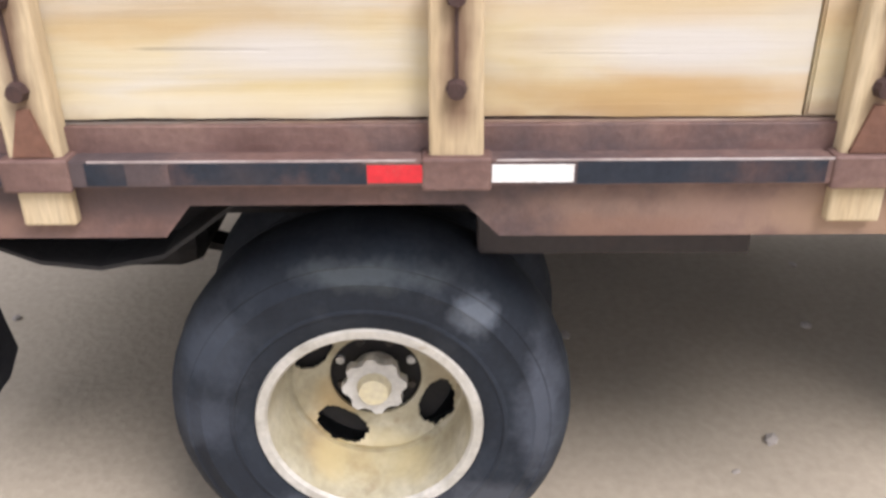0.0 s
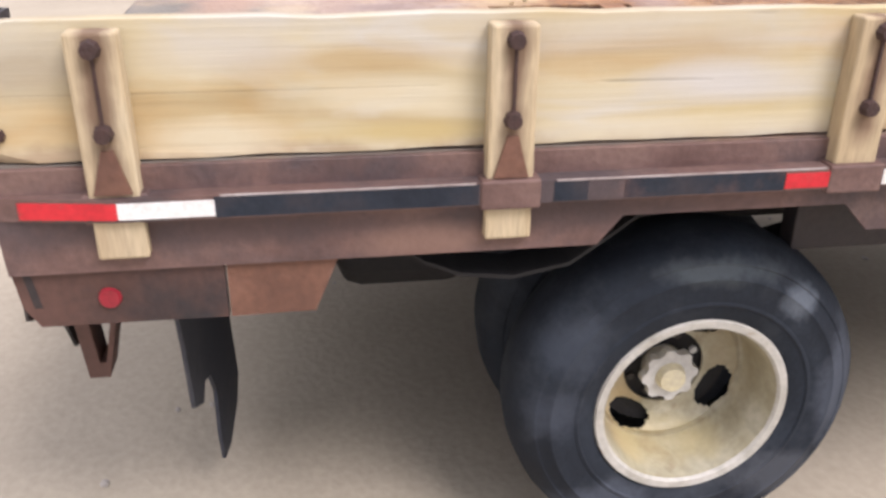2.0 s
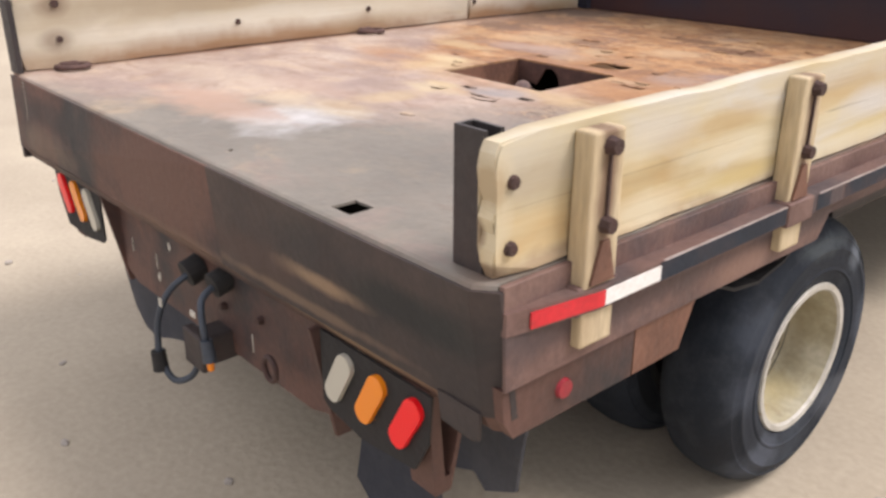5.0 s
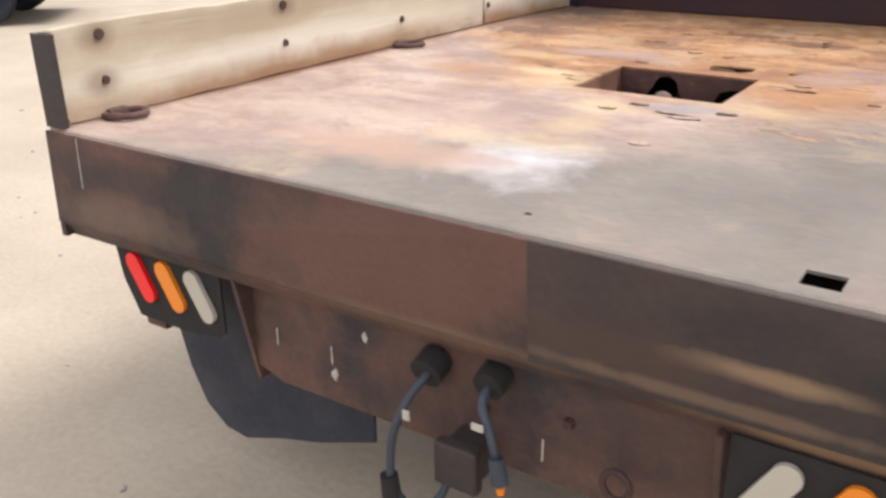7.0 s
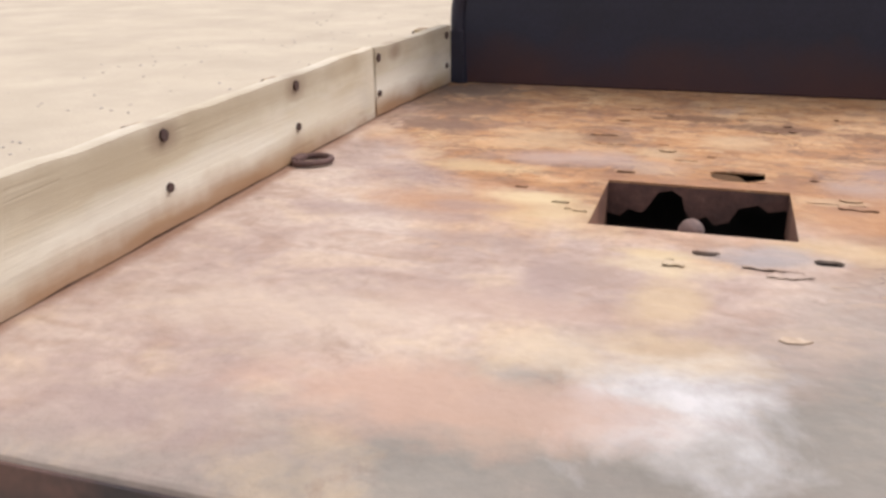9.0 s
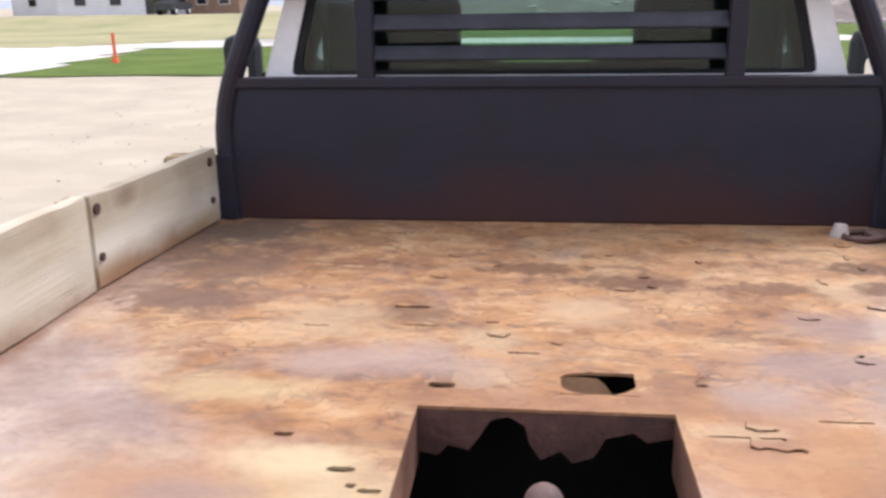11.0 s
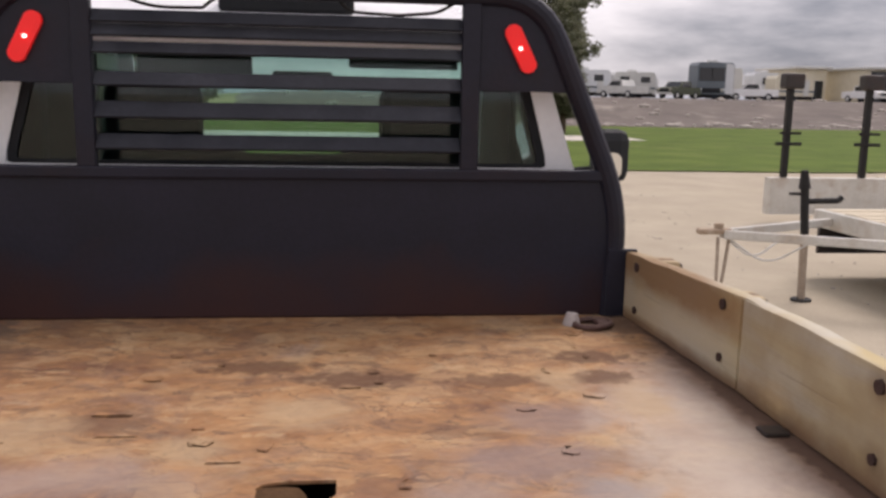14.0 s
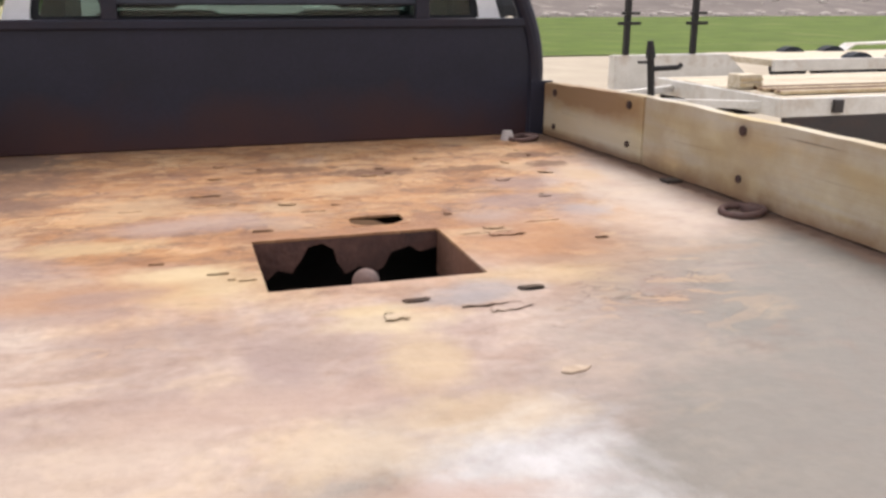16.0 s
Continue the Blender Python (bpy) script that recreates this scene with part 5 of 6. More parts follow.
for x, y, w_, d_ in RUST_HOLES:
    # rusted-through holes: their corners are rounded off by ragged remains
    for sx, sy in ((1, 1), (-1, 1), (-1, -1), (1, -1)):
        px_, py_ = x + sx * w_ / 2, y + sy * d_ / 2
        u, v = w_ * rng.uniform(0.15, 0.42), d_ * rng.uniform(0.25, 0.60)
        pts = [(px_, py_), (px_ - sx * u, py_), (px_ - sx * u * 0.4, py_ - sy * v * 0.25), (px_ - sx * u * 0.18, py_ - sy * v * 0.6), (px_, py_ - sy * v)]
        part("torn_edge", slab(B(), pts, "z", DZ - 0.004, DZ + 0.001), M_deck, deck)

# tie-down rings
for x, y, rot in ((-1.045, 0.150, 20), (-1.040, 1.385, 5), (0.995, 1.350, -10), (0.990, 0.128, 30), (0.900, 2.600, 0)):
    pts = [(x + 0.052 * math.cos(a) * (1.25 if math.cos(a) > 0 else 0.8), y + 0.050 * math.sin(a), DZ + 0.010 + 0.004 * math.cos(a)) for a in (2 * math.pi * k / 18 + radians(rot) for k in range(18))]
    r = part("tie_ring", tube(B(), pts, 0.009, 8, True), M_ring, truck, "rusted tie-down ring lying on the deck", smooth=True)
    s_ = -1 if x > 0 else 1
    part("ring_strap", box(B(), *sorted((x - s_ * 0.055, x - s_ * 0.02)), y - 0.03, y + 0.03, DZ + 0.0005, DZ + 0.021, 0.006), M_ring, r)
part("paint_chip", slab(B(), [(0.158, 0.590), (0.170, 0.582), (0.196, 0.586), (0.210, 0.598), (0.190, 0.606), (0.166, 0.604)], "z", DZ + 0.0004, DZ + 0.0030), M_pale_rust, deck, "pale flake lying on the plate")
part("tie_lug", box(B(), 1.018, 1.070, 1.732, 1.780, DZ + 0.0005, DZ + 0.009, 0.003), M_recess, truck, "flat rusted lug at the board's foot")
part("tie_lug", rod(B(), (0.855, 2.63, DZ), (0.855, 2.63, DZ + 0.035), 0.028, 0.018, 12), M_worn_edge, truck, "grey worn lug")

# curled flakes of scale on the plate
rng = random.Random(11)
spots = [(0.16, 0.90, 0.13, 4), (0.19, 0.87, 0.10, 8), (-0.02, 0.875, 0.05, 0), (0.35, 1.400, 0.06, -6), (0.36, 1.335, 0.10, -5)]
while len(spots) < 26:
    x, y = rng.uniform(-0.35, 0.85), 1.5 + 1.05 * rng.random()
    if not any(c[0] - 0.05 < x < c[1] + 0.05 and c[2] - 0.05 < y < c[3] + 0.05 for c in cut):
        spots.append((x, y, rng.uniform(0.015, 0.06), rng.uniform(-14, 14)))
for x, y, L, rot in spots:
    L *= 0.85
    bm, n_ = B(), 9
    front = [(L * (k / (n_ - 1) - 0.5), -0.010 * rng.random() - 0.006 * math.sin(math.pi * k / (n_ - 1))) for k in range(n_)]
    back = [(u * 0.9, 0.012 + 0.022 * rng.random()) for u, _v in front[::-1]]
    ring_ = front + back
    lo = [bm.verts.new((u, v, 0.0008)) for u, v in ring_]
    hi = [bm.verts.new((u, v, 0.0016 + (0.001 + 0.003 * rng.random() if i < n_ else 0.0))) for i, (u, v) in enumerate(ring_)]
    for i in range(n_):
        lo[i].co.z = hi[i].co.z - 0.0014
    bm.faces.new(lo[::-1])
    bm.faces.new(hi)
    for i in range(len(lo)):
        j = (i + 1) % len(lo)
        bm.faces.new((lo[i], lo[j], hi[j], hi[i]))
    bmesh.ops.triangulate(bm, faces=[f for f in bm.faces if len(f.verts) > 4])
    bmesh.ops.rotate(bm, verts=bm.verts, cent=(0, 0, 0), matrix=Matrix.Rotation(radians(rot), 3, "Z"))
    bmesh.ops.translate(bm, verts=bm.verts, vec=(x, y, DZ))
    part("rust_flake", bm, M_deck, deck)

# ---- stake sides ----
def stake_side(sx, y0, y1, stakes, label, lean=0.0, drop=0.0, top=1.276, bolts=(1.112, 1.242), wood=None):
    """A board bolted to stakes; lean: how far its front end stands in, drop: how far it sinks."""
    xi, xo = 1.080, 1.120
    t = thing("stake_side", (sx * 1.1, (y0 + y1) / 2, DZ), label, "truck side board", "stake sides of the flatbed")
    wob = random.Random(int(y0 * 100) + 5 * sx)
    n_ = max(6, int((y1 - y0) / 0.09))
    edge = [(y0 + (y1 - y0) * k / n_, top + wob.uniform(-0.0035, 0.002)) for k in range(n_ + 1)]
    foot = [(y0 + (y1 - y0) * k / n_, DZ + 0.003 + (wob.uniform(0, 0.004) if 0 < k < n_ else 0)) for k in range(n_ + 1)]
    if y0 < 0.5:
        foot[0], edge[0] = (0.012, foot[0][1]), (0.010, edge[0][1] - 0.006)
        # the sawn end is split and worn
        foot = [(wob.uniform(0.0, 0.013), DZ + 0.003 + (top - DZ) * k / 9) for k in range(8, 0, -1)] + foot
    bm = slab(B(), foot + edge[::-1], "x", *sorted((sx * xi, sx * xo)))
    rim_ = [e for e in bm.edges if abs(e.verts[0].co.x - e.verts[1].co.x) < 1e-6]
    bmesh.ops.bevel(bm, geom=rim_, offset=0.004, segments=2, affect="EDGES")
    for v in bm.verts:
        f = (v.co.y - y0) / (y1 - y0)
        if sx > 0 and v.co.y < 0.03:
            # the worn foot of the sawn end is rounded off
            low = max(0.0, 1 - (v.co.z - DZ) / 0.055)
            v.co.x += (1.094 - v.co.x) * 0.55 * low * low
            v.co.y += 0.003 * low * low
        v.co.x -= sx * lean * f
        if v.co.z > 1.15:
            v.co.z -= drop * f
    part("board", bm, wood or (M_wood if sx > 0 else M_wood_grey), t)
    for y in stakes:
        f = (y - y0) / (y1 - y0)
        dx, dz = sx * lean * f, drop * f
        bm = box(B(), *sorted((sx * (xo + 0.001) - dx, sx * 1.162)), y - 0.041, y + 0.041, 0.97 if 1.3 < y < 1.6 else 0.896, top - 0.010 - dz, 0.005)
        for v in bm.verts:
            if v.co.z > 1.2:
                v.co.y += (y - v.co.y) * 0.05
        part("stake", bm, M_stake, t)
        for z in bolts:
            part("bolt", rod(B(), (sx * 1.158, y, z - dz), (sx * 1.180, y, z - dz), 0.017, 0.013, 8), M_bolt, t)
            part("bolt", rod(B(), (sx * (xi - 0.006) - dx, y, z - dz), (sx * (xi + 0.004) - dx, y, z - dz), 0.014 if z > 1.2 else 0.011, seg=8), M_bolt, t)
        part("strap", box(B(), *sorted((sx * 1.1625, sx * 1.167)), y - 0.002, y + 0.003, bolts[0] - dz, bolts[1] - dz), M_bolt, t, "rusted steel strap")
        if 1.3 < y < 1.6:
            continue
        bm = slab(B(), [(y - 0.030, 1.012), (y + 0.030, 1.012), (y + 0.010, 1.085), (y - 0.008, 1.085)], "x", *sorted((sx * 1.1622, sx * 1.168)))
        part("wedge", bm, M_rust_orange, t, "rusty steel wedge")
    if y0 < 0.5:
        for z in (1.101, 1.207):
            part("bolt", rod(B(), (sx * (xo - 0.002), 0.036, z), (sx * (xo + 0.007), 0.036, z), 0.013, 0.010, 8), M_bolt, t)
        # steel channel that caps the tail end
        bm = slab(B(), [(sx * u, v) for u, v in ((1.012, 0.016), (1.079, 0.016), (1.079, 0.023), (1.019, 0.023), (1.019, 0.050), (1.079, 0.050), (1.079, 0.057), (1.012, 0.057))], "z", DZ + 0.001, 1.279)
        if sx < 0:
            bmesh.ops.translate(bm, verts=bm.verts, vec=(-0.048, -0.036, 0))
            for v in bm.verts:
                v.co.y = min(v.co.y, -0.001)
        part("end_channel", bm, M_rust_dark, t, "dark steel end channel")
    return t


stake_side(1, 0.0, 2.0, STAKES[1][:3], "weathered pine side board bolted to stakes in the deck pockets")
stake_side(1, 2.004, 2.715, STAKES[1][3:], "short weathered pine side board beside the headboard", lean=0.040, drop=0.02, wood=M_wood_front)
stake_side(-1, 0.0, 1.985, STAKES[-1][:3], "greyed pine side board bolted to stakes along the deck", top=1.288, bolts=(1.145, 1.260))
stake_side(-1, 1.995, 2.715, STAKES[-1][3:], "short greyed pine side board beside the headboard", lean=0.045, top=1.285, bolts=(1.130, 1.250))

# ---- cab of the truck ----
def frame_slab(bm, outer, inner, axis, a, b):
    """A flat frame between two loops of as many corners, thickened from a to b."""
    def at(u, v, w):
        return {"x": (w, u, v), "y": (u, w, v), "z": (u, v, w)}[axis]
    n = len(outer)
    ol, il = [bm.verts.new(at(*p, a)) for p in outer], [bm.verts.new(at(*p, a)) for p in inner]
    oh, ih = [bm.verts.new(at(*p, b)) for p in outer], [bm.verts.new(at(*p, b)) for p in inner]
    for i in range(n):
        j = (i + 1) % n
        bm.faces.new((ol[i], ol[j], il[j], il[i]))
        bm.faces.new((oh[i], ih[i], ih[j], oh[j]))
        bm.faces.new((ol[i], oh[i], oh[j], ol[j]))
        bm.faces.new((il[i], il[j], ih[j], ih[i]))
    return bm


M_cab_dark = material("dark_cab_trim", [(0.005, 0.006, 0.008), (0.011, 0.012, 0.015)], scale=8, fine=60, bump=0.1, rough=(0.7, 0.9))
M_glass_rear = clear_glass("dark_rear_glass", (0.64, 0.76, 0.73))
M_glass_front = clear_glass("green_windscreen_glass", (0.80, 0.93, 0.88))
M_visor = material("grey_visor_cloth", [(0.10, 0.105, 0.10), (0.15, 0.155, 0.15)], scale=12, fine=80, bump=0.1, rough=(0.8, 0.95))
M_mirror = plain("mirror_silver", (0.85, 0.87, 0.88), 0.04, 1.0)

outer = [(-0.93, 0.72), (0.93, 0.72), (0.955, 1.30), (0.905, 1.49), (0.825, 1.73), (0.775, 1.875), (0.70, 1.935), (-0.70, 1.935), (-0.775, 1.875), (-0.825, 1.73), (-0.905, 1.49), (-0.955, 1.30)]
inner = [(-0.80, 1.498), (0.80, 1.498), (0.812, 1.505), (0.808, 1.54), (0.757, 1.73), (0.725, 1.84), (0.69, 1.855), (-0.69, 1.855), (-0.725, 1.84), (-0.757, 1.73), (-0.808, 1.54), (-0.812, 1.505)]
cab = part("cab_rear_wall", frame_slab(B(), outer, inner, "y", 2.86, 2.90), M_white_paint, truck, "white painted cab back")
pane = part("rear_window", slab(B(), inner, "y", 2.876, 2.880), M_glass_rear, cab, "dark tinted rear window")
pane.visible_shadow = False
bm = frame_slab(B(), [(u * 1.0, v) for u, v in inner], [(u * 0.965, 1.62 + (v - 1.62) * 0.90) for u, v in inner], "y", 2.868, 2.888)
part("window_seal", bm, M_cab_dark, cab)
part("cab_roof", slab(B(), [(2.90, 1.90), (4.02, 1.90), (4.02, 1.925), (3.85, 2.01), (3.55, 2.045), (3.25, 2.035), (3.05, 1.995), (2.90, 1.945)], "x", -0.66, 0.66), M_white_paint, truck, "white cab roof")
for sx in (1, -1):
    part("roof_side", slab(B(), [(sx * 0.775, 1.875), (sx * 0.664, 1.885), (sx * 0.664, 1.985), (sx * 0.72, 1.955)], "y", 2.90, 4.00), M_white_paint, truck)
part("cab_floor", box(B(), -0.90, 0.90, 2.90, 4.75, 0.66, 0.72), M_cab_dark, truck)
for sx in (1, -1):
    # door: skin with its window hole, glass, pillar, mirror
    o = [(2.90, 0.70), (4.60, 0.70), (4.72, 1.30), (4.10, 1.86), (2.90, 1.86)]
    i_ = [(3.02, 1.32), (4.0, 1.32), (4.48, 1.34), (4.02, 1.80), (3.02, 1.80)]
    bm = frame_slab(B(), o, i_, "x", sx * 0.93, sx * 0.955)
    for v in bm.verts:
        if v.co.z > 1.3:
            v.co.x -= sx * 0.30 * (v.co.z - 1.30)
    door = part("door", bm, M_white_paint, truck, "white cab door")
    bm = slab(B(), i_, "x", sx * 0.940, sx * 0.943)
    for v in bm.verts:
        if v.co.z > 1.3:
            v.co.x -= sx * 0.30 * (v.co.z - 1.30)
    g = part("door_glass", bm, M_glass_front, door)
    g.visible_shadow = False
    part("door_handle", box(B(), *sorted((sx * 0.955, sx * 0.975)), 3.05, 3.22, 1.20, 1.235, 0.006), M_cab_dark, door)
    arm = part("mirror_arm", tube(B(), bow([(sx * 0.94, 4.15, 1.36), (sx * 1.15, 4.18, 1.38), (sx * 1.37, 4.20, 1.40)], 0.05, 4), 0.012, 8), M_cab_dark, door)
    bm = box(B(), *sorted((sx * 1.34, sx * 1.52)), 4.12, 4.26, 1.33, 1.585, 0.055)
    part("mirror_shell", bm, M_cab_dark, door, "black tow mirror shell")
    part("mirror_glass", lens(B(), sx * 1.428, 1.415, 0.085, 0.125, 4.114, 4.1195), M_mirror, door)
    part("windscreen_pillar", beam(B(), (sx * 0.74, 4.02, 1.90), (sx * 0.87, 4.72, 1.30), 0.07, 0.05, 0.008), M_white_paint, truck)
    part("quarter_trim", slab(B(), [(2.905, 1.30), (3.55, 1.30), (3.45, 1.84), (2.905, 1.84)], "x", *sorted((sx * 0.70, sx * 0.72))), M_cab_dark, truck)
    bm = slab(B(), [(sx * 0.715, 1.30), (sx * 0.915, 1.30), (sx * 0.752, 1.845), (sx * 0.715, 1.845)], "y", 3.46, 3.52)
    part("pillar_trim", bm, M_cab_dark, truck)
    part("sun_visor", box(B(), *sorted((sx * 0.20, sx * 0.66)), 3.90, 3.93, 1.755 if sx < 0 else 1.83, 1.875, 0.01), M_visor, truck, "grey cloth sun visor")
    # seat and head restraint
    seat = part("seat", box(B(), *sorted((sx * 0.12, sx * 0.66)), 3.30, 3.75, 0.95, 1.10, 0.04), M_cab_dark, truck, "dark cloth seat")
    part("seat_back", box(B(), *sorted((sx * 0.14, sx * 0.64)), 3.18, 3.32, 1.05, 1.525, 0.05), M_cab_dark, seat)
    part("head_restraint", box(B(), *sorted((sx * 0.30, sx * 0.62)), 3.19, 3.29, 1.53, 1.745, 0.04), M_cab_dark, seat)
    part("front_fender", box(B(), *sorted((sx * 0.68, sx * 0.97)), 4.74, 6.15, 0.78, 1.22, 0.05), M_white_paint, truck)
    wheel_parts(sx * 0.86, 5.30, sx)
bm = B()
vs = [bm.verts.new(p) for p in ((-0.70, 4.03, 1.90), (0.70, 4.03, 1.90), (0.84, 4.73, 1.30), (-0.84, 4.73, 1.30))]
bm.faces.new(vs)
bmesh.ops.solidify(bm, geom=bm.faces, thickness=0.005)
w = part("windscreen", bm, M_glass_front, truck, "green tinted windscreen")
w.visible_shadow = False
part("seat_console", box(B(), -0.20, 0.20, 3.20, 3.30, 0.95, 1.51, 0.02), M_cab_dark, truck)
part("dashboard", box(B(), -0.86, 0.86, 4.35, 4.72, 1.08, 1.285, 0.03), M_cab_dark, truck)
part("steering_wheel", tube(B(), [(-0.40 + 0.19 * math.cos(a), 4.20 + 0.07 * math.sin(a), 1.28 + 0.17 * math.sin(a)) for a in (2 * math.pi * k / 20 for k in range(20))], 0.014, 8, True), M_cab_dark, truck, smooth=True)
part("rear_view_mirror", box(B(), -0.13, 0.13, 4.02, 4.05, 1.74, 1.815, 0.015), M_cab_dark, truck)
part("roof_lamp", box(B(), -0.20, 0.21, 2.93, 3.05, 1.955, 2.03, 0.015), M_cab_dark, truck, "dark lamp housing on the cab roof")
part("hood", box(B(), -0.70, 0.70, 4.74, 6.15, 1.10, 1.27, 0.05), M_white_paint, truck)
part("grille", box(B(), -0.66, 0.66, 6.10, 6.18, 0.78, 1.12, 0.02), M_cab_dark, truck)
part("front_bumper", box(B(), -0.98, 0.98, 6.16, 6.30, 0.50, 0.72, 0.03), M_cab_dark, truck)

# ---- lawn, path, dry field, bank ----
M_lawn = material("green_lawn", [(0.060, 0.094, 0.016), (0.088, 0.130, 0.026), (0.118, 0.158, 0.036)], scale=0.5, fine=9, bump=0.6, rough=(0.85, 0.95), spec=0.08,
                  stain=(0.17, 0.18, 0.06), stain_scale=0.22, stain_amount=0.34, stain_sharp=0.12)
M_dry = material("dry_grass", [(0.24, 0.21, 0.10), (0.30, 0.27, 0.13), (0.36, 0.32, 0.17)], scale=0.3, fine=6, bump=0.6, rough=(0.85, 0.95),
                 stain=(0.15, 0.17, 0.06), stain_scale=0.15, stain_amount=0.42, stain_sharp=0.12)
M_path = material("pale_concrete", [(0.50, 0.46, 0.40), (0.60, 0.56, 0.50)], scale=0.6, fine=30, bump=0.2, rough=(0.8, 0.9))
M_bank = material("bare_earth_bank", [(0.085, 0.067, 0.056), (0.120, 0.097, 0.082), (0.16, 0.132, 0.112)], scale=0.35, fine=5, bump=0.7, rough=(0.9, 0.97),
                  stain=(0.30, 0.26, 0.22), stain_scale=0.25, stain_amount=0.36, stain_sharp=0.08)


def sheet(name, outline, mat, lift, label, category, cell=4.0):
    """A ground cover laid on the land, with a ragged edge."""
    xs_, ys_ = [p[0] for p in outline], [p[1] for p in outline]

    def inside(x, y):
        odd, n = False, len(outline)
        for i in range(n):
            (ax, ay), (bx, by) = outline[i], outline[(i + 1) % n]
            if (ay > y) != (by > y) and x < (bx - ax) * (y - ay) / (by - ay) + ax:
                odd = not odd
        return odd

    bm = B()
    pts = {}
    nx, ny = int((max(xs_) - min(xs_)) / cell) + 1, int((max(ys_) - min(ys_)) / cell) + 1

    def vert(i, j):
        if (i, j) not in pts:
            x, y = min(xs_) + i * cell, min(ys_) + j * cell
            w = noise.noise_vector(Vector((x * 0.35, y * 0.35, lift * 90))) * cell * 0.35
            x, y = x + w.x, y + w.y
            pts[i, j] = bm.verts.new((x, y, rise(x, y) + lift))
        return pts[i, j]

    for i in range(nx):
        for j in range(ny):
            if inside(min(xs_) + (i + 0.5) * cell, min(ys_) + (j + 0.5) * cell):
                bm.faces.new((vert(i, j), vert(i + 1, j), vert(i + 1, j + 1), vert(i, j + 1)))
    return tagged(part(name, bm, mat, None), label, category, kind="structure")


sheet("lawn", [(-13.8, 21.6), (120, 24.0), (120, 61), (-10, 61), (-10, 37), (-16.6, 35.5)], M_lawn, 0.03, "mown green lawn beyond the gravel yard", "lawn", 1.3)
sheet("path", [(-13.6, 20.4), (-16.4, 35.5), (-10, 37), (14, 38), (14, 43), (-16, 43.4), (-21, 37), (-60, 33), (-60, 22)], M_path, 0.045, "pale concrete drive crossing the grass", "path", 0.9)
sheet("field", [(-140, 38.2), (-21.5, 37.6), (-16, 43.6), (-9, 43.6), (-9, 84), (-140, 84)], M_dry, 0.02, "dry yellowish grass field", "field", 2.2)
sheet("bank", [(-9, 60.5), (150, 60.5), (150, 92), (-9, 92)], M_bank, 0.05, "bare brown earth bank with pale stones", "bank", 2.5)

# pale stones on the bank
rng = random.Random(5)
bm = B()
for _ in range(230):
    x, y = rng.uniform(-5, 95), 61.5 + abs(rng.gauss(0, 1.2)) if rng.random() < 0.6 else rng.uniform(61, 86)
    r = rng.uniform(0.12, 0.45)
    m_ = Matrix.Translation((x, y, rise(x, y) + 0.08)) @ Matrix.Diagonal((r * rng.uniform(0.8, 2.0), r, r * rng.uniform(0.4, 0.7), 1))
    bmesh.ops.create_icosphere(bm, subdivisions=1, radius=1.0, matrix=m_)
M_stone = material("pale_stone", [(0.28, 0.25, 0.215), (0.42, 0.38, 0.335)], scale=2, fine=12, bump=0.4, rough=(0.8, 0.95))
tagged(part("rubble", bm, M_stone, None), "pale stones scattered over the earth bank", "rubble", kind="stuff")
bm = B()
for _ in range(900):
    x, y = rng.uniform(-8, 6), rng.uniform(-4, 16)
    r = rng.uniform(0.006, 0.02)
    m_ = Matrix.Translation((x, y, r * 0.25)) @ Matrix.Rotation(rng.uniform(0, 6.28), 4, "Z") @ Matrix.Diagonal((r * rng.uniform(1, 1.7), r, r * 0.6, 1))
    bmesh.ops.create_icosphere(bm, subdivisions=1, radius=1.0, matrix=m_)
tagged(part("pebbles", bm, M_stone, None), "loose pebbles on the packed gravel", "pebbles", kind="stuff")


# ---- conifers ----
M_bark = material("pine_bark", [(0.06, 0.04, 0.03), (0.12, 0.085, 0.06)], scale=5, fine=25, bump=0.6, rough=(0.9, 0.97))
M_needle = material("pine_needles", [(0.070, 0.080, 0.040), (0.115, 0.122, 0.062), (0.17, 0.165, 0.095)], scale=0.9, fine=8, bump=0.0, rough=(0.6, 0.8))


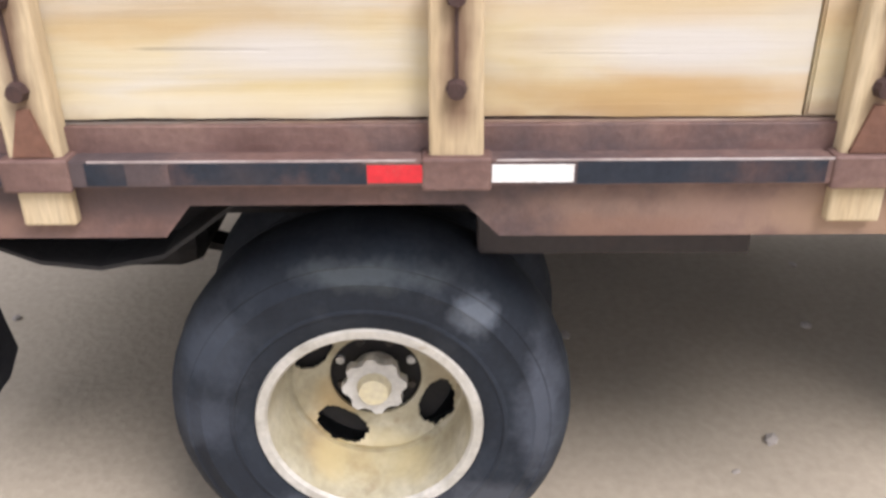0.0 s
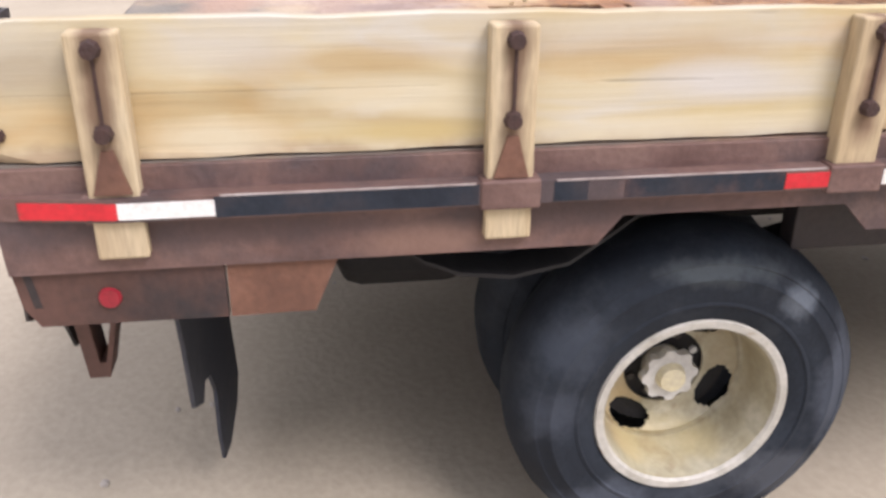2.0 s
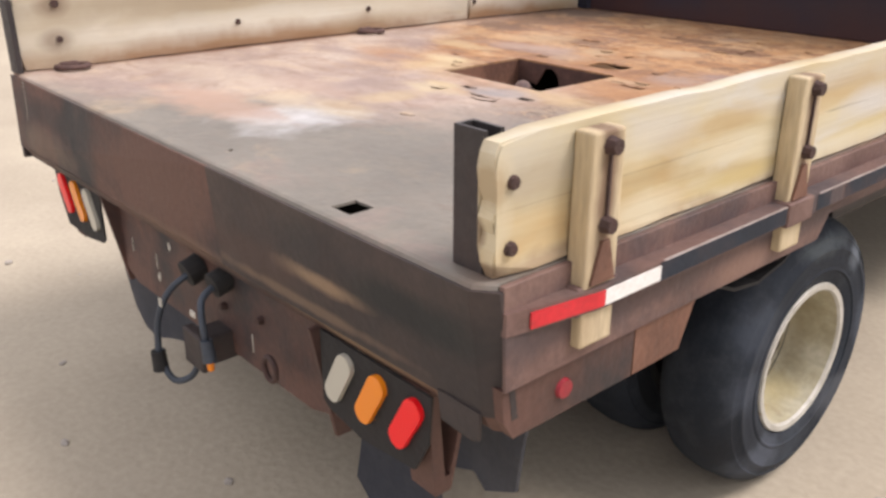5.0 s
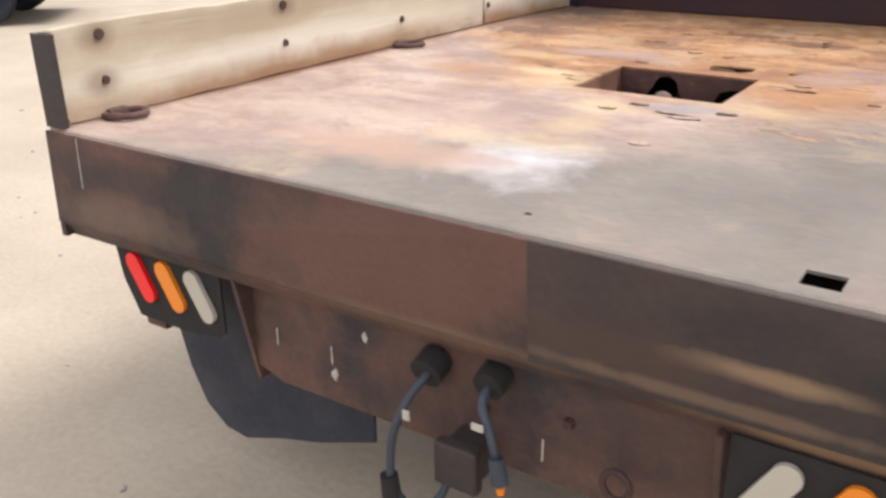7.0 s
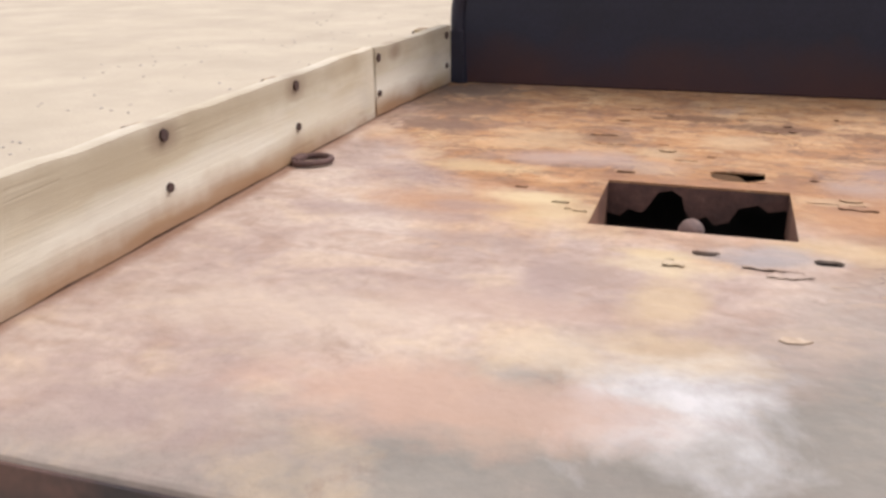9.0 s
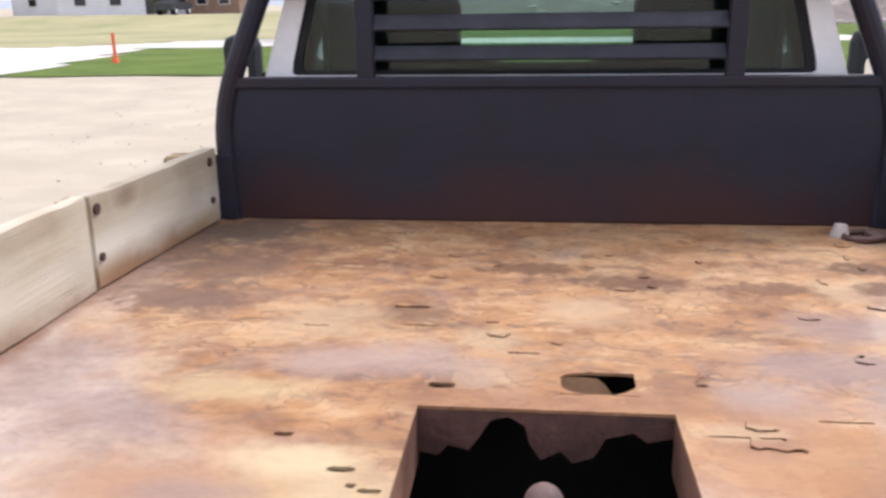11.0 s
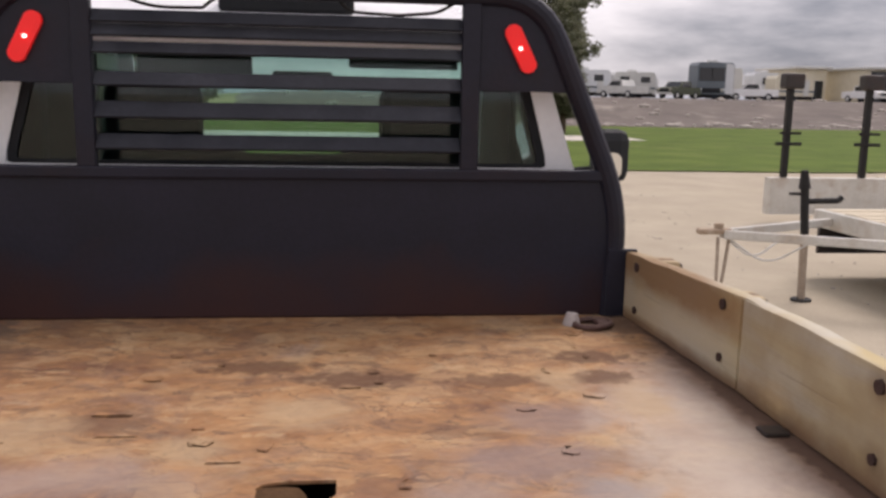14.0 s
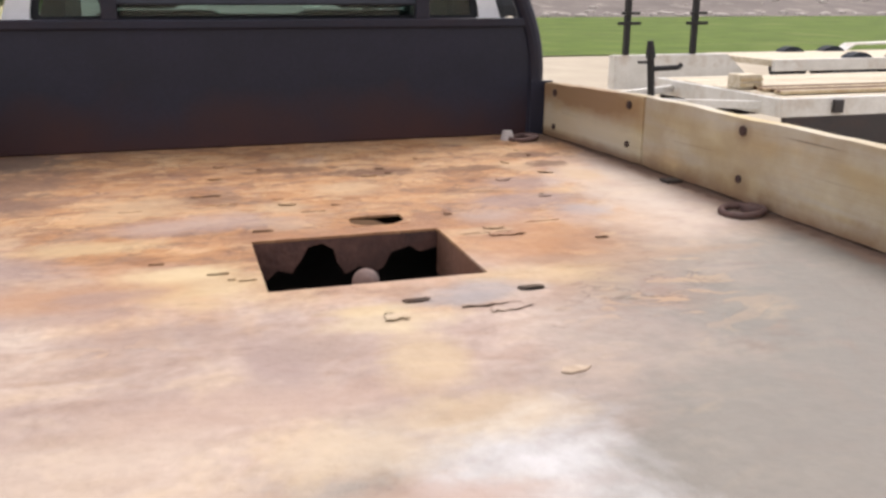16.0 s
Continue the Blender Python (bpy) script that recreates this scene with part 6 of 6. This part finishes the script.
def conifer(x, y, height, spread, seed, label):
    t = thing("pine_tree", (x, y, rise(x, y)), label, "tree", "pines beyond the truck")
    rg = random.Random(seed)
    z0 = rise(x, y)
    bm = rod(B(), (x, y, z0), (x, y, z0 + height * 0.95), 0.22, 0.03, 10)
    limbs = []
    n = 80
    for k in range(n):
        f = k / (n - 1)
        h = 0.12 + 0.86 * f
        reach = spread * (math.sin(math.pi * min(1.0, (1 - h) * 1.25 + 0.08) * 0.62) ** 0.8) * rg.uniform(0.65, 1.12)
        a = k * 2.4 + rg.uniform(-0.5, 0.5)
        p = Vector((x, y, z0 + h * height))
        q = p + Vector((math.cos(a) * reach, math.sin(a) * reach, reach * rg.uniform(0.15, 0.5)))
        rod(bm, p, q, 0.035, 0.008, 5)
        limbs.append((p, q))
    part("trunk", bm, M_bark, t)
    verts, faces = [], []
    for p, q in limbs:
        d = q - p
        for _ in range(int(105 * (0.4 + d.length / spread))):
            c = p.lerp(q, rg.uniform(0.3, 1.04)) + Vector((rg.gauss(0, 0.16), rg.gauss(0, 0.16), rg.gauss(0.05, 0.15)))
            for _s in range(4):
                u = Vector((rg.gauss(0, 1), rg.gauss(0, 1), rg.gauss(0.35, 0.8))).normalized() * rg.uniform(0.18, 0.38)
                w_ = u.orthogonal().normalized() * 0.05
                i0 = len(verts)
                verts += [c - w_, c + w_, c + u]
                faces.append((i0, i0 + 1, i0 + 2))
    me = bpy.data.meshes.new("crown")
    me.from_pydata([v - t.location for v in verts], [], faces)
    me.materials.append(M_needle)
    ob = new("crown", me)
    ob.parent = t
    return t


conifer(-8.6, 45, 9.2, 3.4, 3, "dark green pine with a bushy rounded crown")
conifer(9.4, 45, 10.8, 3.6, 8, "tall dark green pine with a broad crown")
conifer(11.9, 46.5, 7.6, 1.0, 12, "thin dark green pine beside the taller one")
conifer(-38.6, 88, 2.5, 0.5, 21, "small dark conifer before the white building")


# ---- far buildings ----
M_white_wall = material("white_cladding", [(0.56, 0.58, 0.60), (0.68, 0.70, 0.72)], scale=0.6, fine=8, bump=0.1, rough=(0.6, 0.8))
M_brown_wall = material("brown_brick_wall", [(0.16, 0.10, 0.07), (0.24, 0.16, 0.11)], scale=1.2, fine=14, bump=0.3, rough=(0.8, 0.95))
M_roof = material("grey_shingle", [(0.13, 0.12, 0.115), (0.20, 0.185, 0.175)], scale=2, fine=14, bump=0.3, rough=(0.85, 0.95))
M_roof_red = material("red_metal_roof", [(0.26, 0.09, 0.07), (0.36, 0.15, 0.12)], scale=1, fine=12, bump=0.1, rough=(0.5, 0.7))
M_dark_glass = plain("dark_window_glass", (0.012, 0.014, 0.017), 0.08)
M_trim = material("pale_trim", [(0.5, 0.5, 0.48), (0.62, 0.62, 0.6)], scale=3, fine=20, bump=0.05, rough=(0.5, 0.7))
M_grey_body = material("grey_vehicle_skin", [(0.095, 0.118, 0.14), (0.14, 0.168, 0.19)], scale=1.5, fine=20, bump=0.03, rough=(0.4, 0.6))
M_cream = material("cream_vehicle_skin", [(0.55, 0.50, 0.38), (0.65, 0.60, 0.48)], scale=1.5, fine=20, bump=0.03, rough=(0.4, 0.6))
M_olive = material("dark_olive_paint", [(0.045, 0.055, 0.03), (0.08, 0.09, 0.05)], scale=2, fine=30, bump=0.02, rough=(0.4, 0.6))
M_dark_paint = material("dark_vehicle_paint", [(0.02, 0.022, 0.026), (0.04, 0.042, 0.048)], scale=2, fine=30, bump=0.02, rough=(0.3, 0.5))


def house(x0, x1, y, depth, h, wall, roof, label, pitch=0.0, windows=(), door=None):
    z = rise((x0 + x1) / 2, y)
    t = thing("building", ((x0 + x1) / 2, y + depth / 2, z), label, "building")
    part("wall", box(B(), x0, x1, y, y + depth, z - 0.3, z + h, 0.02), wall, t)
    if pitch:
        bm = slab(B(), [(y - 0.4, z + h), (y + depth + 0.4, z + h), (y + depth / 2, z + h + pitch)], "x", x0 - 0.4, x1 + 0.4)
    else:
        bm = box(B(), x0 - 0.5, x1 + 0.5, y - 0.5, y + depth + 0.5, z + h + 0.01, z + h + 0.28, 0.03)
    part("roof", bm, roof, t)
    for a, b, c, d in windows:
        w_ = part("window", box(B(), x0 + a, x0 + b, y - 0.06, y - 0.01, z + c, z + d), M_trim, t)
        part("pane", box(B(), x0 + a + 0.08, x0 + b - 0.08, y - 0.085, y - 0.061, z + c + 0.08, z + d - 0.08), M_dark_glass, w_)
    if door:
        a, b, d = door
        part("door", box(B(), x0 + a, x0 + b, y - 0.07, y - 0.01, z, z + d, 0.01), M_dark_glass, t)
    return t


house(-52, -37.5, 92, 8, 2.3, M_white_wall, M_white_wall, "long low white metal building", 0.0, ((2, 3.4, 0.9, 1.9), (6, 7.4, 0.9, 1.9)), (10, 11, 2.0))
house(-36.6, -31, 90, 7, 2.5, M_brown_wall, M_roof, "low brown house with a flat overhanging roof", 0.0, ((1, 2.2, 0.9, 1.8), (3.4, 4.6, 0.9, 1.8)))
house(-72, -60, 84, 9, 3.2, M_brown_wall, M_roof, "brown garage building with a dark door", 0.8, ((1.5, 2.8, 1.0, 2.0),), (6, 9, 2.6))
house(-59, -53, 95, 6, 2.6, M_white_wall, M_roof_red, "white shed with a red metal roof", 0.9, ((2, 3, 0.9, 1.8),))
house(51.6, 55.2, 96, 9, 3.7, M_cream, M_trim, "cream storage building behind the parked trailers", 0.0, ((0.5, 1.5, 1.4, 2.4),), (1.9, 3.2, 2.4))
house(56.8, 66, 91, 8, 3.6, M_cream, M_trim, "cream garage with a wide dark door", 0.0, (), (0.6, 5.6, 3.4))


# ---- caravans and trucks on the bank ----
def caravan(x0, x1, y, h, skin, label, cat="caravan", nose=0.0, front=False):
    """A parked motor home or trailer: shell with a rounded roofline, windows, door, stripe, wheels and roof unit."""
    z = rise((x0 + x1) / 2, y)
    t = thing(cat.replace(" ", "_"), ((x0 + x1) / 2, y, z), label, cat, "caravans and trucks on the bank")
    d = 2.5
    L = x1 - x0
    zf = z + 0.55
    if nose:
        out = [(x0, zf), (x1 - 0.2, zf), (x1, zf + 0.6), (x1, zf + h * 0.5), (x1 + nose, zf + h * 0.55), (x1 + nose, zf + h - 0.2), (x1 + nose - 0.3, zf + h), (x0 + 0.25, zf + h), (x0, zf + h - 0.25)]
    else:
        out = [(x0 + 0.1, zf), (x1 - 0.1, zf), (x1, zf + 0.3), (x1, zf + h - 0.35), (x1 - 0.25, zf + h), (x0 + 0.25, zf + h), (x0, zf + h - 0.35), (x0, zf + 0.3)]
    part("body", slab(B(), out, "y", y, y + d), skin, t)
    part("stripe", box(B(), x0 + 0.02, x1 - 0.02, y - 0.02, y - 0.004, zf + 0.42, zf + 0.62), M_grey_body if skin is not M_grey_body else M_white_wall, t)
    if front:
        # it faces the yard: windscreen, grille and head lamps
        xm = x0 + L * 0.77
        w_ = part("windscreen", box(B(), x0 + 0.15, xm - 0.1, y - 0.04, y - 0.005, zf + h * 0.42, zf + h * 0.84, 0.02), M_dark_glass, t)
        part("divider", box(B(), (x0 + xm) / 2 - 0.03, (x0 + xm) / 2 + 0.05, y - 0.06, y - 0.041, zf + h * 0.42, zf + h * 0.84), M_cab_dark, w_)
        part("grille", box(B(), x0 + 0.6, xm - 0.5, y - 0.05, y - 0.005, zf + 0.15, zf + 0.65, 0.02), M_cab_dark, t)
        for u in (x0 + 0.3, xm - 0.35):
            part("head_lamp", rod(B(), (u, y - 0.06, zf + 0.45), (u, y - 0.005, zf + 0.45), 0.14, seg=14), M_clear_lens, t)
        part("side_panel", slab(B(), [(xm, zf + 0.05), (x1 - 0.05, zf + 0.05), (x1 - 0.05, zf + h - 0.4), (x1 - 0.3, zf + h - 0.1), (xm, zf + h - 0.1)], "y", y - 0.03, y - 0.006), M_white_wall, t)
    n = 0 if front else max(1, int(L / 2.2))
    for k in range(n):
        cx_ = x0 + L * (k + 0.5) / n
        w_ = part("window", box(B(), cx_ - 0.5, cx_ + 0.5, y - 0.03, y - 0.005, zf + h * 0.5, zf + h * 0.78, 0.01), M_cab_dark, t)
        part("pane", box(B(), cx_ - 0.44, cx_ + 0.44, y - 0.05, y - 0.031, zf + h * 0.5 + 0.06, zf + h * 0.78 - 0.06), M_dark_glass, w_)
    if L > 4:
        part("door", box(B(), x0 + L * 0.72, x0 + L * 0.72 + 0.65, y - 0.028, y - 0.004, zf + 0.05, zf + h * 0.8, 0.01), M_trim, t)
    part("skirt", box(B(), x0 + 0.2, x1 - 0.2, y + 0.15, y + d - 0.15, z + 0.18, zf), M_under, t)
    for cx_ in (x0 + L * 0.3, x0 + L * 0.3 + 0.85) if L > 4 else (x0 + L * 0.5,):
        part("wheel", tube(B(), [(cx_, y + 0.02, z + 0.36), (cx_, y + 0.28, z + 0.36)], 0.36, 16), M_tyre, t)
    part("roof_unit", box(B(), x0 + L * 0.4, x0 + L * 0.4 + min(0.9, L * 0.4), y + 0.8, y + 1.6, zf + h, zf + h + 0.28, 0.05), M_trim, t)
    return t


def pickup(x, y, skin, label, cat="pickup truck", face=0.0):
    """A parked pickup seen from outside, built along x and then turned."""
    z = rise(x, y)
    t = thing(cat.replace(" ", "_"), (0, 0, 0), label, cat, "parked vehicles beyond the yard")
    part("body", slab(B(), [(-2.6, 0.45), (2.5, 0.45), (2.6, 0.9), (2.45, 1.12), (1.25, 1.2), (0.65, 1.75), (-0.65, 1.78), (-0.9, 1.2), (-2.6, 1.15)], "y", -0.92, 0.92), skin, t)
    for s_ in (-1, 1):
        part("side_window", slab(B(), [(1.0, 1.2), (0.55, 1.66), (-0.55, 1.68), (-0.65, 1.2)], "y", *sorted((s_ * 0.921, s_ * 0.935))), M_dark_glass, t)
        part("head_lamp", box(B(), 2.44, 2.62, *sorted((s_ * 0.55, s_ * 0.85)), 0.85, 1.02, 0.02), M_clear_lens, t)
        for cx_ in (-1.6, 1.65):
            w_ = part("wheel", rod(B(), (cx_, s_ * 0.70, 0.37), (cx_, s_ * 0.95, 0.37), 0.37, seg=18), M_tyre, t)
            part("rim", rod(B(), (cx_, s_ * 0.952, 0.37), (cx_, s_ * 0.965, 0.37), 0.22, seg=14), M_trim, w_)
    bm = slab(B(), [(1.20, 1.23), (0.68, 1.71), (0.70, 1.73), (1.24, 1.24)], "y", -0.80, 0.80)
    part("windscreen", bm, M_dark_glass, t)
    part("bumper", box(B(), 2.58, 2.72, -0.9, 0.9, 0.45, 0.66, 0.03), M_trim, t)
    part("grille", box(B(), 2.56, 2.63, -0.5, 0.5, 0.72, 1.0, 0.01), M_cab_dark, t)
    t.matrix_world = pose(x, y, z, 0, 0, face)
    return t


caravan(19.0, 22.0, 97, 2.9, M_trim, "off-white camper body behind the travel trailers")
caravan(31.0, 36.0, 98, 1.9, M_white_wall, "long white trailer in the back row")
caravan(42.0, 45.6, 97, 3.1, M_trim, "tall off-white camper in the back row")
caravan(47.4, 50.6, 98, 2.7, M_white_wall, "white box camper behind the pickups")
caravan(22.8, 27.9, 90, 2.3, M_white_wall, "white travel trailer with dark windows")
caravan(28.3, 32.8, 90, 2.15, M_trim, "grey-white box trailer beside the travel trailer")
caravan(36.9, 40.9, 89, 3.3, M_grey_body, "tall grey motor home with a roof unit", cat="motor home", front=True)
caravan(46.6, 51.0, 91, 2.2, M_cream, "cream coloured camper with a square back")
caravan(67.2, 73.5, 90, 2.6, M_white_wall, "white fifth-wheel trailer with an overhanging nose", nose=1.4)
caravan(76, 83, 91, 2.7, M_cream, "cream travel trailer with a flat roof")
caravan(15.5, 22.0, 93, 2.4, M_cream, "cream travel trailer half behind the pine")
pickup(34.4, 87.5, M_olive, "dark olive pickup parked on the bank", face=215)
pickup(43.2, 89.5, M_white_paint, "white pickup with a work body on the bank", face=160)
pickup(55.2, 88, M_white_paint, "white pickup facing the yard", face=-80)
pickup(28.2, 87, M_trim, "pale grey pickup parked before a white trailer", face=120)
pickup(-51, 57, M_dark_paint, "dark pickup at the edge of the field", face=10)
pickup(-36.4, 86, M_dark_paint, "dark car beside the brown house", cat="car", face=90)
pickup(-13.2, -2.5, M_dark_paint, "dark pickup parked on the gravel behind the yard", face=90)
pickup(-12.2, 4.5, M_dark_paint, "dark pickup parked at an angle on the gravel", face=43)


# ---- marker post ----
M_orange = material("orange_marker_plastic", [(0.65, 0.10, 0.03), (0.80, 0.15, 0.05)], scale=6, fine=40, bump=0.1, rough=(0.5, 0.7))
t = thing("marker_post", (-13.3, 26.6, 0), "orange plastic marker post on the lawn", "marker post")
part("post", rod(B(), (-13.3, 26.6, 0), (-13.3, 26.6, 0.95), 0.06, 0.05, 12), M_orange, t)
part("foot", rod(B(), (-13.3, 26.6, 0), (-13.3, 26.6, 0.18), 0.13, 0.09, 12), M_orange, t)
t = thing("utility_box", (-9.6, 43.0, 0), "pale yellow utility box in the grass", "utility box")
part("cabinet", box(B(), -10.6, -8.8, 46, 46.8, 0, 0.75, 0.05), M_cream, t)
part("lid", box(B(), -10.65, -8.75, 45.95, 46.85, 0.751, 0.82, 0.02), M_cream, t)

# ---- flat-deck trailer beside the truck ----
M_trailer = material("chalky_white_steel", [(0.50, 0.48, 0.43), (0.64, 0.62, 0.57)], scale=3, fine=40, bump=0.1, rough=(0.5, 0.75),
                     stain=(0.36, 0.27, 0.19), stain_scale=2.5, stain_amount=0.36)
M_plank = material("bleached_deck_plank", [(0.38, 0.31, 0.21), (0.52, 0.45, 0.33), (0.60, 0.54, 0.43)], scale=2.5, fine=25, bump=0.3, stretch=(0.6, 6, 6), rough=(0.8, 0.95), vary=1)
M_dusty = material("dusty_brown_steel", [(0.27, 0.21, 0.16), (0.40, 0.33, 0.26)], scale=9, fine=60, bump=0.15, rough=(0.6, 0.85))
TY0 = 7.30
tr = thing("flatbed_trailer", (6.8, TY0, 0), "white steel trailer with a bleached plank deck", "trailer", "trailers in the yard")
coup = part("coupler", box(B(), 3.22, 3.52, TY0 - 0.045, TY0 + 0.045, 0.60, 0.65, 0.015), M_pale_rust, tr, "rusty ball coupler")
part("latch", box(B(), 3.37, 3.45, TY0 - 0.018, TY0 + 0.018, 0.65, 0.695, 0.008), M_pale_rust, coup)
for s_ in (-1, 1):
    part("tongue", beam(B(), (3.45, TY0 + s_ * 0.03, 0.60), (4.95, TY0 + s_ * 0.80, 0.60), 0.06, 0.075, 0.005), M_trailer, tr)
    part("prop_leg", rod(B(), (3.46 + 0.075 * s_, TY0 + s_ * 0.05, 0.58), (3.44 + 0.05 * s_, TY0 + s_ * 0.08, 0.0), 0.015, seg=8), M_dusty, tr, "pale prop leg under the tongue")
    part("safety_chain", tube(B(), bow([(3.50, TY0 + s_ * 0.05, 0.56), (3.8, TY0 + s_ * 0.12, 0.34), (4.15, TY0 + s_ * 0.22, 0.56)], 0.2, 6), 0.008, 6), M_trim, tr)
    part("side_rail", box(B(), 4.90, 9.30, *sorted((TY0 + s_ * 1.03, TY0 + s_ * 1.10)), 0.52, 0.69, 0.006), M_trailer, tr)
    for x in (5.5, 6.3, 7.1, 7.9, 8.7):
        part("rail_pocket", box(B(), x - 0.05, x + 0.05, *sorted((TY0 + s_ * 1.1005, TY0 + s_ * 1.145)), 0.55, 0.67, 0.004), M_rust_dark, tr)
    # rusty side beam made deep and dark to include the shadow beneath the deck
    part("lower_beam", box(B(), 4.95, 9.28, *sorted((TY0 + s_ * 1.045, TY0 + s_ * 1.095)), 0.24, 0.518, 0.006), M_rust_dark, tr, "dark rusty beam, deepened to stand for the shade under the trailer")
    for x in (7.0, 7.85):
        wv = part("wheel", rod(B(), (x, TY0 + s_ * 0.80, 0.34), (x, TY0 + s_ * 1.0, 0.34), 0.34, seg=24), M_tyre, tr)
        part("rim", rod(B(), (x, TY0 + s_ * 1.001, 0.34), (x, TY0 + s_ * 1.015, 0.34), 0.19, seg=16), M_trim, wv)
for x in (4.93, 9.27):
    part("end_rail", box(B(), x - 0.03, x + 0.03, TY0 - 1.029, TY0 + 1.029, 0.52, 0.69, 0.006), M_trailer, tr)
for k in range(11):
    y = TY0 - 1.02 + k * 0.186
    part("plank", box(B(), 4.962, 9.238, y, y + 0.18, 0.655, 0.693 + 0.004 * ((k * 7) % 3), 0.004), M_plank, tr)
jk = part("jack", rod(B(), (4.20, TY0, 0.60), (4.16, TY0, 1.06), 0.036, seg=12), M_under, tr, "black trailer jack")
part("jack_foot", rod(B(), (4.22, TY0, 0.0), (4.20, TY0, 0.60), 0.034, seg=12), M_dusty, jk)
part("jack_pad", rod(B(), (4.22, TY0, 0.0), (4.22, TY0, 0.02), 0.09, seg=16), M_under, jk)
part("jack_crank", tube(B(), bow([(4.19, TY0, 0.89), (4.47, TY0 - 0.03, 0.90), (4.50, TY0 - 0.03, 0.93)], 0.03, 3), 0.026, 8), M_under, jk)
part("jack_pin", rod(B(), (4.03, TY0, 0.955), (4.18, TY0, 0.955), 0.014, seg=8), M_under, jk)
part("jack_head", rod(B(), (4.165, TY0, 1.0), (4.15, TY0, 1.16), 0.052, 0.03, 12), M_under, jk)
t = thing("lumber_stack", (5.3, 7.0, 0.70), "short row of weathered brown planks on the trailer", "lumber")
for k in range(4):
    part("plank", box(B(), 5.05 + 0.05 * (k % 2), 6.9 - 0.07 * k, 6.40 + k * 0.13, 6.52 + k * 0.13, 0.703, 0.735, 0.004), M_torn if k % 2 else M_stake, t)
t = thing("wooden_crate", (5.05, 6.75, 0.70), "small tan wooden crate on the trailer deck", "crate")
part("body", box(B(), 4.98, 5.22, 6.95, 7.17, 0.703, 0.84, 0.006), M_plank, t)
for z in (0.725, 0.775):
    part("slat", box(B(), 4.97, 5.23, 6.938, 6.949, z, z + 0.035, 0.002), M_stake, t)

# second trailer, white front panel with two upright jack posts
tg = thing("gooseneck_trailer", (9.6, 13.2, 0), "low white trailer with two dark upright jack posts", "trailer", "trailers in the yard")
part("nose_box", slab(B(), [(6.35, 0.14), (8.75, 0.14), (8.84, 0.30), (8.40, 0.67), (6.35, 0.67)], "y", 12.15, 12.35), M_trailer, tg)
part("bed", box(B(), 8.86, 13.5, 11.6, 13.5, 0.50, 0.60, 0.01), M_plank, tg)
part("bed_rail", box(B(), 8.86, 13.5, 11.52, 11.598, 0.42, 0.61, 0.01), M_trailer, tg)
for x in (10.6, 11.5):
    for y in (11.7, 13.4):
        part("wheel", rod(B(), (x, y - 0.11, 0.35), (x, y + 0.11, 0.35), 0.35, seg=22), M_tyre, tg)
bm = B()
arch = [(11.75, 0.36), (11.95, 0.58), (12.2, 0.72), (13.3, 0.74), (13.6, 0.58), (13.8, 0.36)]
part("fender", slab(bm, arch + [(u, v - 0.03) for u, v in arch[::-1]], "y", 13.55, 13.85), M_trailer, tg, "white wheel fender")
for x in (6.58, 7.80):
    post = part("jack_post", box(B(), x - 0.04, x + 0.04, 12.20, 12.30, 0.672, 2.05, 0.008), M_under, tg, "dark upright jack post")
    part("post_head", box(B(), x - 0.12, x + 0.17, 12.14, 12.36, 1.95, 2.17, 0.03), M_rust_dark, post)
    part("cross_arm", box(B(), x - 0.20, x + 0.20, 12.17, 12.199, 1.14, 1.19, 0.005), M_under, post)
    part("cross_arm", box(B(), x - 0.14, x + 0.18, 12.17, 12.199, 1.30, 1.34, 0.005), M_under, post)

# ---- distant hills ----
# the haze of distance is mixed into the hills' own colour
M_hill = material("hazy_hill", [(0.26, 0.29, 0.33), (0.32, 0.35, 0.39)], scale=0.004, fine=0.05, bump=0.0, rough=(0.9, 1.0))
bm = B()
prev = None
for k in range(121):
    x = -2400 + 40 * k
    h = 22 + 30 * max(0, noise.noise(Vector((x * 0.0022, 1.7, 0)))) + 45 * math.exp(-((x + 980) / 170) ** 2)
    a, b, c = bm.verts.new((x, 2300, 0)), bm.verts.new((x, 2450, h)), bm.verts.new((x, 2900, 0))
    if prev:
        bm.faces.new((prev[0], a, b, prev[1]))
        bm.faces.new((prev[1], b, c, prev[2]))
    prev = (a, b, c)
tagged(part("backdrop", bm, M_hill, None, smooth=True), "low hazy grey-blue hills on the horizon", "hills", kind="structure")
